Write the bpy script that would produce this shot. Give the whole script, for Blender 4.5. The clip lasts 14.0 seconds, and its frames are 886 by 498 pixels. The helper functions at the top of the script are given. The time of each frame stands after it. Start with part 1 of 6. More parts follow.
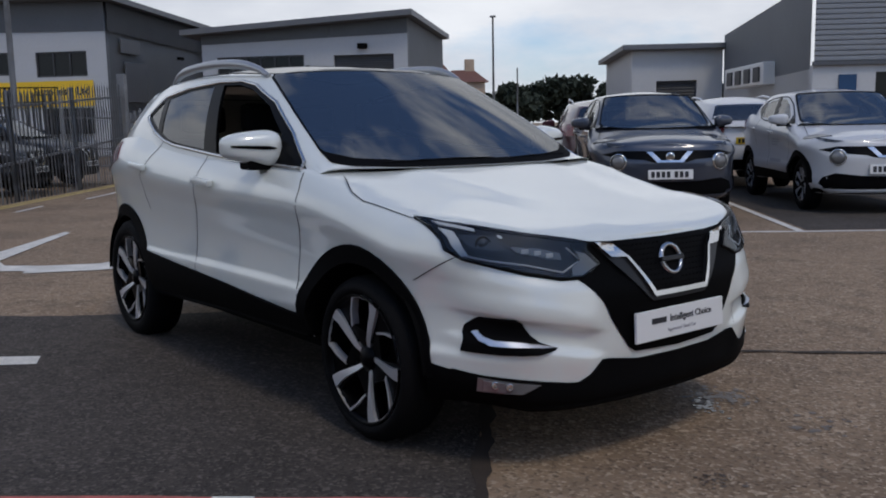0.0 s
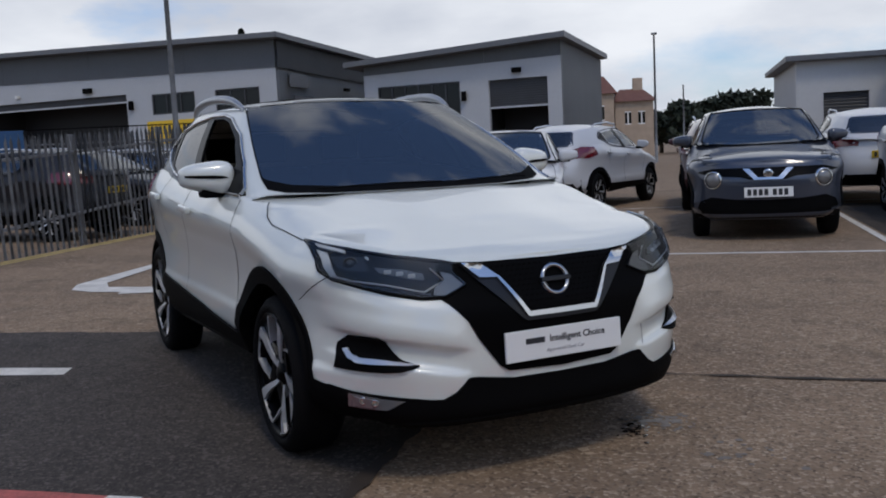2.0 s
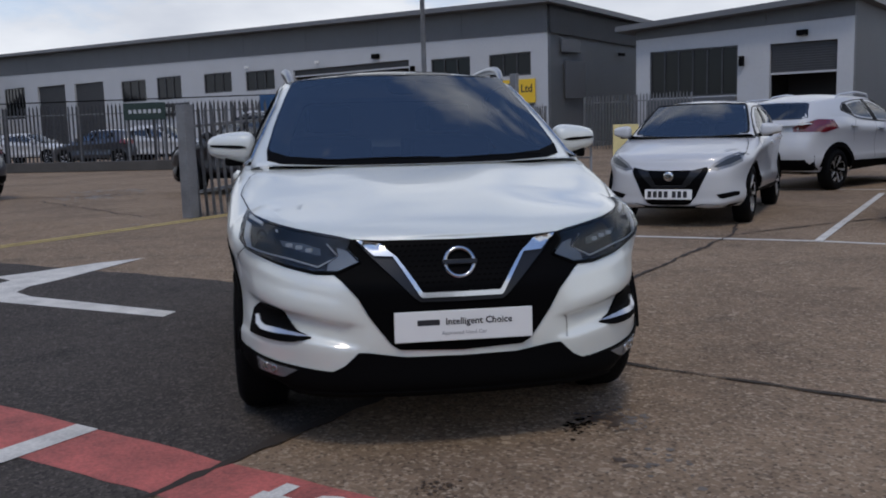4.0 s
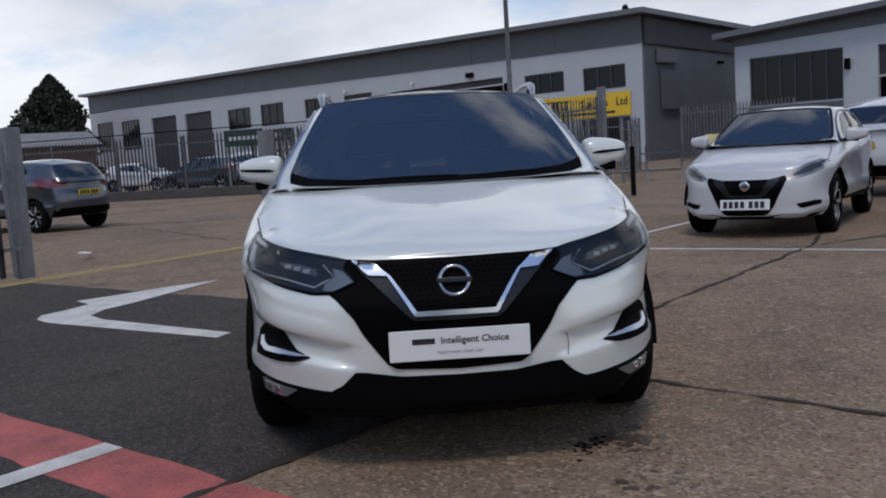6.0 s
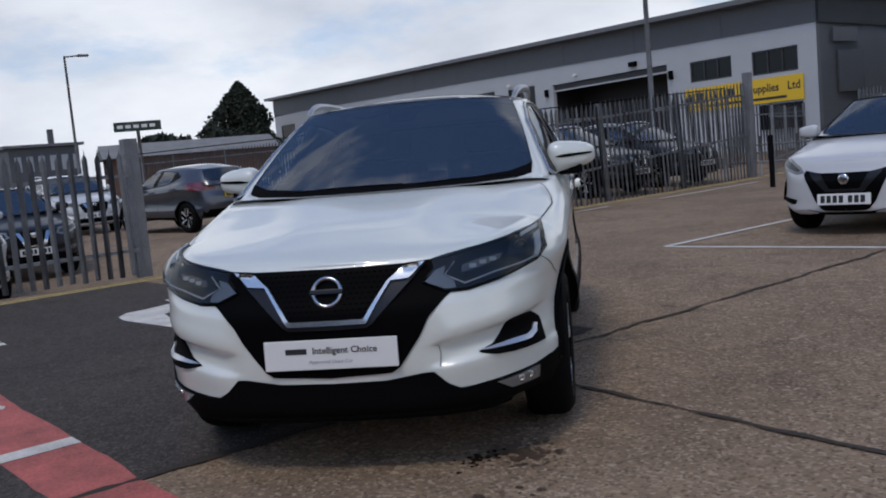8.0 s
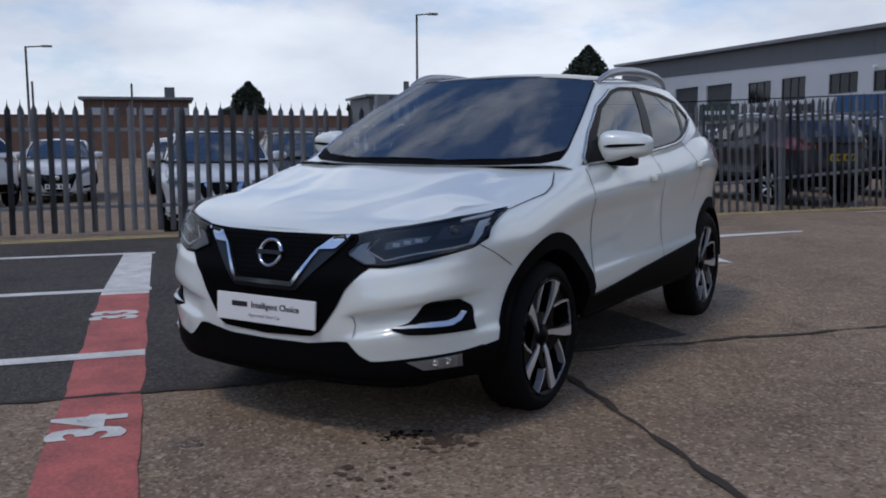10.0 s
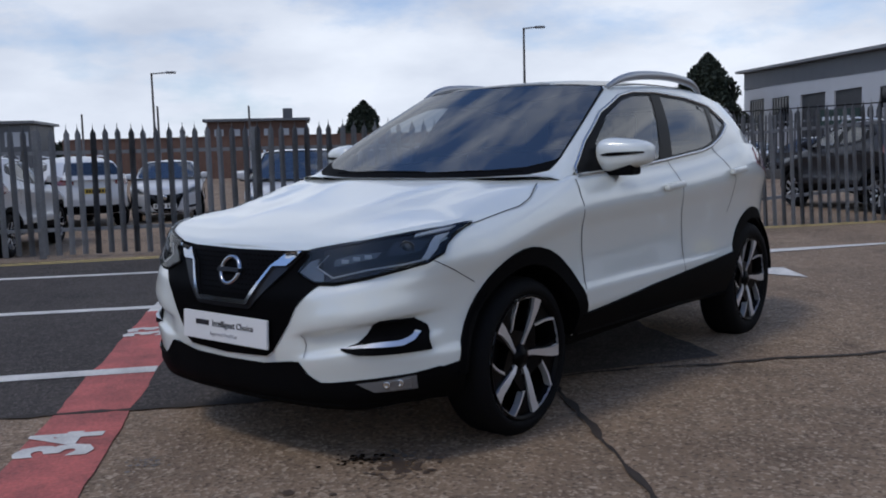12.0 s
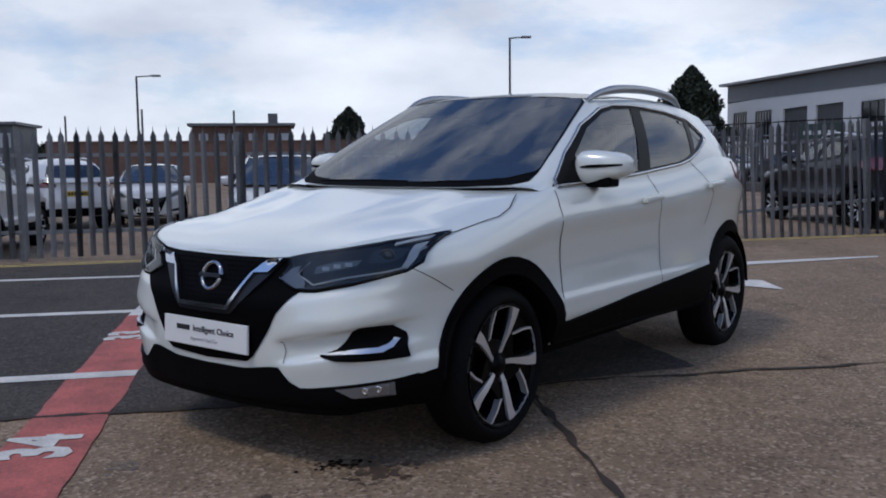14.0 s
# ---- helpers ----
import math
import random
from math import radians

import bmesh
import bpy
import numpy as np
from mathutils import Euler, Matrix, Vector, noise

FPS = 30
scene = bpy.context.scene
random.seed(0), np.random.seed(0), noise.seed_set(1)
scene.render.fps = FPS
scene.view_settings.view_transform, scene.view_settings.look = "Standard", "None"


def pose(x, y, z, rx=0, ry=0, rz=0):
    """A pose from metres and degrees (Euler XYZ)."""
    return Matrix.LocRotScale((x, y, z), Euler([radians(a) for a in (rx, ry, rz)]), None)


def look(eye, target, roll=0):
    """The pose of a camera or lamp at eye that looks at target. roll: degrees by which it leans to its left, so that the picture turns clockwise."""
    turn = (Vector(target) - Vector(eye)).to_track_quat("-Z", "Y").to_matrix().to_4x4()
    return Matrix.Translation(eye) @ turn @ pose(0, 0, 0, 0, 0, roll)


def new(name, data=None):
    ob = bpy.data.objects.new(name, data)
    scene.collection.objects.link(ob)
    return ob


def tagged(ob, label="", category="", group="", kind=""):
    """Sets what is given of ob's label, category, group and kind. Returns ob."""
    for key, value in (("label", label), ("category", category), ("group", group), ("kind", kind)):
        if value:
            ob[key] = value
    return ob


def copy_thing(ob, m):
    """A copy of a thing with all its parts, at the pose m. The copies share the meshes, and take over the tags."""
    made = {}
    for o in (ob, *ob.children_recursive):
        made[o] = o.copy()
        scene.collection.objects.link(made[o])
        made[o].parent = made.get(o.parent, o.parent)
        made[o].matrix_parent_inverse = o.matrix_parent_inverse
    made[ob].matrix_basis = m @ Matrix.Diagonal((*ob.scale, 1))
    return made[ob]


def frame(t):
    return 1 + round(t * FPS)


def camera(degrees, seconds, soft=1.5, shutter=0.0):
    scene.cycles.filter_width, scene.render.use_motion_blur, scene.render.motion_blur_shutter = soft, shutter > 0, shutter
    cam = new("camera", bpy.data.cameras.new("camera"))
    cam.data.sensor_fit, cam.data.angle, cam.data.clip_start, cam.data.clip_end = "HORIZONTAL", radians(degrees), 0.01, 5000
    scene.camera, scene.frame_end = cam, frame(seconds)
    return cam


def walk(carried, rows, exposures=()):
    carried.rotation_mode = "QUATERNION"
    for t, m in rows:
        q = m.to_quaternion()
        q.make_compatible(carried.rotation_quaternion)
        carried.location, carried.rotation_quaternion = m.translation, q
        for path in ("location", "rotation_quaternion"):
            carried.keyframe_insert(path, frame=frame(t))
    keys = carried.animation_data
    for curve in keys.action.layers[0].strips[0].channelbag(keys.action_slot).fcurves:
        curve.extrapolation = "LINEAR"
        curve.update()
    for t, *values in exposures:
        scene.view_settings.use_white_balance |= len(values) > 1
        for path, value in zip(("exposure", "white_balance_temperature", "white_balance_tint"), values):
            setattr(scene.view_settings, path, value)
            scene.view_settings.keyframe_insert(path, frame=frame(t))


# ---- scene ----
from mathutils.bvhtree import BVHTree
from mathutils.geometry import delaunay_2d_cdt

# camera and its walk
cam = camera(52.0, 14.0, soft=1.9)
PATH = [
    (0, (0.295, 0.218, 1.209), (0.159, 2.194, 0.933), -1.1),
    (0.5, (0.496, 0.136, 1.209), (0.334, 2.111, 0.938), -1.1),
    (1, (0.735, 0.075, 1.205), (0.469, 2.041, 0.957), -0.6),
    (1.5, (1.031, 0.213, 1.195), (0.687, 2.162, 0.906), -0.1),
    (2, (1.37, 0.266, 1.185), (0.847, 2.184, 0.971), -2.8),
    (2.5, (1.733, 0.347, 1.196), (1.035, 2.207, 0.968), -1.2),
    (3, (2.024, 0.568, 1.179), (1.182, 2.365, 0.933), -1.5),
    (3.5, (2.349, 0.702, 1.162), (1.354, 2.424, 0.948), -3.0),
    (3.7, (2.477, 0.747, 1.187), (1.425, 2.43, 0.937), -2.1),
    (6, (2.933, 1.061, 1.17), (1.651, 2.58, 0.952), -3.6),
    (6.5, (3.032, 1.039, 1.176), (1.729, 2.543, 0.972), -4.0),
    (7, (3.167, 1.287, 1.15), (1.804, 2.738, 0.956), -5.1),
    (7.5, (3.419, 1.55, 1.138), (1.987, 2.93, 0.928), -5.4),
    (8, (3.739, 1.834, 1.16), (2.178, 3.068, 0.957), -5.2),
    (8.5, (3.88, 2.204, 1.139), (2.233, 3.321, 0.94), -3.5),
    (9, (4.119, 2.542, 1.108), (2.368, 3.492, 0.934), -4.4),
    (9.2, (4.221, 2.648, 1.145), (2.427, 3.511, 0.952), -3.0),
    (11.3, (4.535, 3.762, 1.134), (2.578, 4.118, 0.926), -1.3),
    (11.5, (4.512, 3.772, 1.131), (2.553, 4.119, 0.924), -1.2),
    (12, (4.444, 3.786, 1.122), (2.48, 4.101, 0.917), -1.5),
    (12.5, (4.514, 3.791, 1.13), (2.548, 4.101, 0.929), -1.4),
    (13, (4.476, 3.794, 1.128), (2.51, 4.109, 0.931), -1.3),
    (13.5, (4.461, 3.793, 1.123), (2.498, 4.123, 0.931), -1.2),
    (14, (4.493, 3.793, 1.131), (2.533, 4.144, 0.942), -0.6),
]
walk(cam, [(t, look(eye, target, roll)) for t, eye, target, roll in PATH],
     exposures=[(0.0, 0.04, 6210, 9), (3.0, 0.07, 6200, 9), (6.0, 0.13, 6190, 9), (7.5, 0.11, 6180, 9), (9.2, 0.04, 5900, 9), (14.0, 0.11, 5880, 9)])

# world, sun and exposure
SUN_EL, SUN_AZ = radians(58), radians(150)
world = bpy.data.worlds.new("sky")
scene.world = world
world.use_nodes = True
wn, wl = world.node_tree.nodes, world.node_tree.links
wn.clear()
w_out, w_bg, w_mix = wn.new("ShaderNodeOutputWorld"), wn.new("ShaderNodeBackground"), wn.new("ShaderNodeMix")
w_sky, w_tc, w_map = wn.new("ShaderNodeTexSky"), wn.new("ShaderNodeTexCoord"), wn.new("ShaderNodeMapping")
w_n1, w_n2, w_r1, w_r2 = wn.new("ShaderNodeTexNoise"), wn.new("ShaderNodeTexNoise"), wn.new("ShaderNodeValToRGB"), wn.new("ShaderNodeValToRGB")
w_sky.sky_type, w_sky.sun_disc = "NISHITA", False
w_sky.sun_elevation, w_sky.sun_rotation = SUN_EL, SUN_AZ
w_mix.data_type = "RGBA"
w_map.inputs["Scale"].default_value = (1.0, 1.0, 2.6)
w_n1.inputs["Scale"].default_value, w_n1.inputs["Detail"].default_value = 2.1, 8
w_n1.inputs["Roughness"].default_value = 0.58
w_n2.inputs["Scale"].default_value, w_n2.inputs["Detail"].default_value = 3.6, 7
# cover of cloud (thinner overhead), then the cloud's own greys
w_sep, w_up, w_cov = wn.new("ShaderNodeSeparateXYZ"), wn.new("ShaderNodeMapRange"), wn.new("ShaderNodeMath")
w_up.inputs[1].default_value, w_up.inputs[2].default_value = 0.36, 0.70
w_up.inputs[3].default_value, w_up.inputs[4].default_value = 0.035, -0.19
w_cov.operation = "ADD"
w_side = wn.new("ShaderNodeMath")
w_side.operation = "MULTIPLY_ADD"
w_side.inputs[1].default_value = 0.075
w_r1.color_ramp.elements[0].position, w_r1.color_ramp.elements[1].position = 0.385, 0.545
w_r2.color_ramp.elements[0].position, w_r2.color_ramp.elements[1].position = 0.34, 0.64
w_r2.color_ramp.elements[0].color = (5.6, 5.8, 6.4, 1)
w_r2.color_ramp.elements[1].color = (8.5, 8.5, 8.7, 1)
w_tint = wn.new("ShaderNodeMix")
w_tint.data_type, w_tint.blend_type = "RGBA", "MULTIPLY"
w_tint.inputs["Factor"].default_value, w_tint.inputs["B"].default_value = 1.0, (0.88, 1.02, 1.25, 1)
for a, b in ((w_tc.outputs["Generated"], w_map.inputs["Vector"]), (w_map.outputs["Vector"], w_n1.inputs["Vector"]), (w_tc.outputs["Generated"], w_sep.inputs["Vector"]),
             (w_sep.outputs["Z"], w_up.inputs[0]), (w_sep.outputs["Y"], w_side.inputs[0]), (w_up.outputs[0], w_side.inputs[2]), (w_n1.outputs["Fac"], w_cov.inputs[0]), (w_side.outputs[0], w_cov.inputs[1]), (w_cov.outputs[0], w_r1.inputs["Fac"]),
             (w_map.outputs["Vector"], w_n2.inputs["Vector"]), (w_n2.outputs["Fac"], w_r2.inputs["Fac"]),
             (w_r1.outputs["Color"], w_mix.inputs["Factor"]), (w_sky.outputs["Color"], w_tint.inputs["A"]), (w_tint.outputs["Result"], w_mix.inputs["A"]),
             (w_r2.outputs["Color"], w_mix.inputs["B"]), (w_mix.outputs["Result"], w_bg.inputs["Color"]), (w_bg.outputs["Background"], w_out.inputs["Surface"])):
    wl.new(a, b)
w_bg.inputs["Strength"].default_value = 0.1

sun_data = bpy.data.lights.new("sun", "SUN")
sun_data.energy, sun_data.angle, sun_data.color = 1.0, radians(12), (1.0, 0.87, 0.70)
sun = new("sun", sun_data)
sun.matrix_world = look((0, 0, 30), (-math.sin(SUN_AZ) * math.cos(SUN_EL) * 10, -math.cos(SUN_AZ) * math.cos(SUN_EL) * 10, 30 - math.sin(SUN_EL) * 10))


# materials
def material(name, colour, rough=0.5, metal=0.0, vary=0.0, scale=5.0, bump=0.0, bump_scale=60.0, coat=0.0, second=None, spec=None, coat_rough=0.03, coat_ior=1.5):
    """A surface with two scales of variation: broad stains (vary, scale) and fine grain (bump)."""
    m = bpy.data.materials.new(name)
    m.use_nodes = True
    n, l = m.node_tree.nodes, m.node_tree.links
    p = n["Principled BSDF"]
    p.inputs["Base Color"].default_value = (*colour, 1)
    p.inputs["Roughness"].default_value, p.inputs["Metallic"].default_value = rough, metal
    p.inputs["Coat Weight"].default_value, p.inputs["Coat Roughness"].default_value = coat, coat_rough
    p.inputs["Coat IOR"].default_value = coat_ior
    if spec is not None:
        p.inputs["Specular IOR Level"].default_value = spec
    if vary or bump or second:
        tc = n.new("ShaderNodeTexCoord")
    if vary or second:
        n1, n2, mix, ramp = n.new("ShaderNodeTexNoise"), n.new("ShaderNodeTexNoise"), n.new("ShaderNodeMix"), n.new("ShaderNodeMath")
        n1.inputs["Scale"].default_value, n1.inputs["Detail"].default_value = scale, 6
        n2.inputs["Scale"].default_value, n2.inputs["Detail"].default_value = scale * 14, 4
        ramp.operation = "MULTIPLY_ADD"
        ramp.inputs[1].default_value = 0.45
        mix.data_type = "RGBA"
        dark = second or tuple(c * (1 - vary) for c in colour)
        light = tuple(min(1, c * (1 + vary * 0.6)) for c in colour)
        mix.inputs["A"].default_value, mix.inputs["B"].default_value = (*dark, 1), (*light, 1)
        l.new(tc.outputs["Object"], n1.inputs["Vector"]); l.new(tc.outputs["Object"], n2.inputs["Vector"])
        half = n.new("ShaderNodeMath"); half.operation = "MULTIPLY"; half.inputs[1].default_value = 0.55
        l.new(n1.outputs["Fac"], half.inputs[0]); l.new(n2.outputs["Fac"], ramp.inputs[0]); l.new(half.outputs[0], ramp.inputs[2])
        con = n.new("ShaderNodeMapRange"); con.inputs[1].default_value, con.inputs[2].default_value = 0.32, 0.68
        l.new(ramp.outputs[0], con.inputs[0]); l.new(con.outputs[0], mix.inputs["Factor"])
        l.new(mix.outputs["Result"], p.inputs["Base Color"])
    if bump:
        nb, b = n.new("ShaderNodeTexNoise"), n.new("ShaderNodeBump")
        nb.inputs["Scale"].default_value, nb.inputs["Detail"].default_value = bump_scale, 5
        b.inputs["Strength"].default_value, b.inputs["Distance"].default_value = bump, 0.01
        l.new(tc.outputs["Object"], nb.inputs["Vector"]); l.new(nb.outputs["Fac"], b.inputs["Height"])
        l.new(b.outputs["Normal"], p.inputs["Normal"])
    return m


def glass(name, tint, clear, rough=0.02, ior=1.75):
    """Tinted glass: gloss by Fresnel over a see-through tint."""
    m = bpy.data.materials.new(name)
    m.use_nodes = True
    n, l = m.node_tree.nodes, m.node_tree.links
    n.clear()
    out, mix, mix2, fr = n.new("ShaderNodeOutputMaterial"), n.new("ShaderNodeMixShader"), n.new("ShaderNodeMixShader"), n.new("ShaderNodeFresnel")
    gl, tr, di = n.new("ShaderNodeBsdfGlossy"), n.new("ShaderNodeBsdfTransparent"), n.new("ShaderNodeBsdfDiffuse")
    fr.inputs["IOR"].default_value = ior
    gl.inputs["Roughness"].default_value = rough
    tr.inputs["Color"].default_value = (*tint, 1)
    di.inputs["Color"].default_value = (0.012, 0.014, 0.017, 1)
    mix2.inputs["Fac"].default_value = clear
    l.new(di.outputs[0], mix2.inputs[1]); l.new(tr.outputs[0], mix2.inputs[2])
    l.new(fr.outputs[0], mix.inputs["Fac"]); l.new(mix2.outputs[0], mix.inputs[1]); l.new(gl.outputs[0], mix.inputs[2])
    l.new(mix.outputs[0], out.inputs["Surface"])
    return m


PAINT_WHITE = material("pearl_white_paint", (0.69, 0.71, 0.66), 0.34, 0.04, coat=1.0, coat_rough=0.02, coat_ior=1.7)
PAINT_SOLID = material("solid_white_paint", (0.52, 0.525, 0.53), 0.4, coat=0.8)
PAINT_GREY = material("gunmetal_paint", (0.07, 0.075, 0.09), 0.35, 0.6, coat=1.0)
PAINT_SLATE = material("slate_paint", (0.035, 0.042, 0.062), 0.35, 0.4, coat=1.0)
PAINT_RED = material("dark_red_paint", (0.045, 0.006, 0.010), 0.35, 0.2, coat=1.0)
PAINT_BLACK = material("black_paint", (0.010, 0.010, 0.013), 0.45, coat=0.3, spec=0.25)
PLASTIC = material("black_plastic", (0.003, 0.003, 0.0033), 0.65, bump=0.1, bump_scale=400, spec=0.045)
GLOSS_BLACK = material("gloss_black_plastic", (0.002, 0.002, 0.0024), 0.3, spec=0.07)
GRILLE_BLACK = material("grille_black", (0.0022, 0.0022, 0.0025), 0.55, spec=0.035)
GAP = material("panel_gap", (0.02, 0.02, 0.022), 0.8)
CHROME = material("satin_chrome", (0.60, 0.605, 0.61), 0.16, 1.0)
SATIN = material("satin_silver", (0.62, 0.63, 0.65), 0.3, 0.85)
LAMP_MIRROR = material("lamp_mirror", (0.15, 0.152, 0.156), 0.3, 0.5, vary=0.3, scale=45)
# chrome darkened in its colour for the ground's dark reflection
BADGE_CHROME = material("shaded_chrome", (0.42, 0.425, 0.44), 0.16, 1.0)
DARK_CHROME = material("dark_chrome", (0.028, 0.029, 0.032), 0.3, 0.6, spec=0.25)
RAIL = material("satin_roof_rail", (0.40, 0.41, 0.43), 0.38, 0.8)
FOG_GLASS = material("fog_lamp_glass", (0.17, 0.175, 0.18), 0.2, 0.4, coat=0.6)
ALLOY = material("machined_alloy", (0.72, 0.73, 0.75), 0.38, 0.75)
RUBBER = material("tyre_rubber", (0.005, 0.005, 0.0054), 0.7, spec=0.09, bump=0.3, bump_scale=120)
WINDSCREEN = glass("windscreen_glass", (0.5, 0.56, 0.6), 0.42, ior=2.9)
SIDEGLASS = glass("side_glass", (0.78, 0.84, 0.86), 0.94, ior=2.6)
ROOF_GLASS = glass("roof_glass", (0.05, 0.055, 0.065), 0.5, ior=1.3)
PRIVACY = glass("privacy_glass", (0.16, 0.17, 0.18), 0.6, ior=2.2)
LENS = glass("lamp_lens", (0.85, 0.88, 0.9), 0.97, ior=1.5)
LAMP_DARK = material("lamp_housing", (0.05, 0.055, 0.06), 0.25, 0.3)
LAMP_CLEAR = material("lamp_reflector", (0.20, 0.202, 0.205), 0.32, 0.5, vary=0.2, scale=12, coat=0.5)
LAMP_BOWL = material("lamp_bowl", (0.010, 0.011, 0.013), 0.25, spec=0.2)
DRL = material("daylight_strip", (0.70, 0.71, 0.72), 0.25)
LAMP_RED = material("red_lamp_lens", (0.12, 0.007, 0.011), 0.15, coat=1.0)
TRIM = material("cabin_trim", (0.010, 0.0105, 0.012), 0.75, vary=0.3, scale=20)
PLATE_WHITE = material("white_plate", (0.72, 0.72, 0.70), 0.35)
PLATE_YELLOW = material("yellow_plate", (0.6, 0.42, 0.03), 0.35)
# black of print, and of the painted darkness behind raised shutters
INK_AND_SHADE = material("black_ink_and_shade", (0.015, 0.015, 0.018), 0.6)
INK_GREY = material("grey_ink", (0.3, 0.3, 0.32), 0.6)


def stony(name, base, dark, pale, size, patchy, rough=0.9):
    """Weathered ground: exposed stones of that many a metre, broad stains and fine relief."""
    m = bpy.data.materials.new(name)
    m.use_nodes = True
    n, l = m.node_tree.nodes, m.node_tree.links
    p = n["Principled BSDF"]
    p.inputs["Roughness"].default_value = rough
    p.inputs["Specular IOR Level"].default_value = 0.3
    tc = n.new("ShaderNodeTexCoord")

    def tex(kind, scale, detail=5):
        t = n.new(kind)
        t.inputs["Scale"].default_value = scale
        if kind == "ShaderNodeTexNoise":
            t.inputs["Detail"].default_value = detail
        l.new(tc.outputs["Object"], t.inputs["Vector"])
        return t

    def ramp(src, a, b):
        r = n.new("ShaderNodeMapRange")
        r.inputs[1].default_value, r.inputs[2].default_value = a, b
        l.new(src, r.inputs[0])
        return r.outputs[0]

    def mix(a, b, f):
        x = n.new("ShaderNodeMix")
        x.data_type = "RGBA"
        for sock, v in (("A", a), ("B", b)):
            if isinstance(v, tuple):
                x.inputs[sock].default_value = (*v, 1)
            else:
                l.new(v, x.inputs[sock])
        l.new(f, x.inputs["Factor"])
        return x.outputs["Result"]
    broad, mid, fine = tex("ShaderNodeTexNoise", patchy, 8), tex("ShaderNodeTexNoise", 9.0, 6), tex("ShaderNodeTexNoise", size * 1.3, 3)
    stones, specks = tex("ShaderNodeTexVoronoi", size), tex("ShaderNodeTexVoronoi", size * 0.45)
    col = mix(dark, base, ramp(broad.outputs["Fac"], 0.36, 0.60))
    col = mix(col, tuple(c * 0.55 for c in base), ramp(mid.outputs["Fac"], 0.50, 0.80))
    blot = tex("ShaderNodeTexNoise", 2.3, 7)
    col = mix(col, tuple(c * 0.50 for c in dark), ramp(blot.outputs["Fac"], 0.56, 0.80))
    col = mix(col, tuple(c * 1.25 for c in base), ramp(tex("ShaderNodeTexNoise", 4.1, 6).outputs["Fac"], 0.55, 0.85))
    sep = n.new("ShaderNodeSeparateColor")
    l.new(stones.outputs["Color"], sep.inputs[0])
    col = mix(col, pale, ramp(sep.outputs[0], 0.64, 1.12))
    col = mix(col, tuple(c * 0.45 for c in dark), ramp(sep.outputs[1], 0.64, 1.12))
    sep2 = n.new("ShaderNodeSeparateColor")
    l.new(specks.outputs["Color"], sep2.inputs[0])
    col = mix(col, tuple(min(1, c * 1.35) for c in pale), ramp(sep2.outputs[0], 0.975, 1.03))
    pits = tex("ShaderNodeTexNoise", size * 0.55, 3)
    col = mix(col, tuple(c * 0.38 for c in dark), ramp(pits.outputs["Fac"], 0.66, 0.74))
    l.new(col, p.inputs["Base Color"])
    add, b = n.new("ShaderNodeMath"), n.new("ShaderNodeBump")
    l.new(stones.outputs["Distance"], add.inputs[0]); l.new(fine.outputs["Fac"], add.inputs[1])
    b.inputs["Strength"].default_value, b.inputs["Distance"].default_value = 0.55, 0.006
    l.new(add.outputs[0], b.inputs["Height"]); l.new(b.outputs["Normal"], p.inputs["Normal"])
    return m


CONCRETE = stony("worn_concrete_yard", (0.275, 0.192, 0.122), (0.178, 0.121, 0.077), (0.42, 0.33, 0.235), 72.0, 0.55)
ASPHALT = stony("dark_asphalt", (0.064, 0.053, 0.044), (0.044, 0.036, 0.030), (0.135, 0.115, 0.098), 80.0, 0.7)
CRACK = material("joint_tar", (0.036, 0.025, 0.017), 0.9, vary=0.4, scale=8)
MARK = material("worn_white_road_paint", (0.66, 0.625, 0.56), 0.8, vary=0.35, scale=5, bump=0.3)
MARK_YELLOW = material("worn_yellow_road_paint", (0.56, 0.43, 0.14), 0.8, vary=0.45, scale=6, bump=0.3)
MARK_RED = material("worn_red_road_paint", (0.47, 0.115, 0.095), 0.85, vary=0.45, scale=5, bump=0.5, second=(0.22, 0.072, 0.058))
GALV_DARK = material("weathered_steel", (0.085, 0.088, 0.095), 0.6, 0.3, vary=0.35, scale=4)
GALV = material("galvanised_steel", (0.20, 0.204, 0.212), 0.55, 0.35, vary=0.35, scale=4)
CLAD_DARK = material("dark_grey_cladding", (0.085, 0.09, 0.1), 0.55, vary=0.12, scale=0.7)
CLAD_LIGHT = material("pale_grey_cladding", (0.43, 0.44, 0.46), 0.6, vary=0.06, scale=0.6)
CLAD_SIDE = material("mid_grey_cladding", (0.22, 0.232, 0.25), 0.55, vary=0.08, scale=0.6)
DOOR_DARK = material("dark_roller_door", (0.035, 0.037, 0.042), 0.5, vary=0.2, scale=2)
BRICK = material("tan_render", (0.4, 0.31, 0.23), 0.9, vary=0.2, scale=2)
BRICK_RED = material("red_brick", (0.13, 0.075, 0.055), 0.9, vary=0.3, scale=3)
ROOF_TILE = material("red_roof_tiles", (0.16, 0.07, 0.05), 0.85, vary=0.3, scale=3)
SIGN_YELLOW = material("yellow_sign", (0.72, 0.46, 0.02), 0.5)
PLINTH = material("dark_plinth", (0.07, 0.065, 0.06), 0.9, vary=0.3, scale=2)
SIGN_CREAM = material("faded_yellow_board", (0.6, 0.5, 0.22), 0.6, vary=0.2, scale=6)
SHED = material("fibre_cement_roof", (0.22, 0.215, 0.21), 0.85, vary=0.25, scale=1.5)
LEAF = material("dark_leaves", (0.020, 0.029, 0.016), 0.8, vary=0.4, scale=3)
BARK = material("bark", (0.07, 0.055, 0.04), 0.9)
WET = material("wet_oil", (0.030, 0.023, 0.018), 0.10, vary=0.3, scale=9)
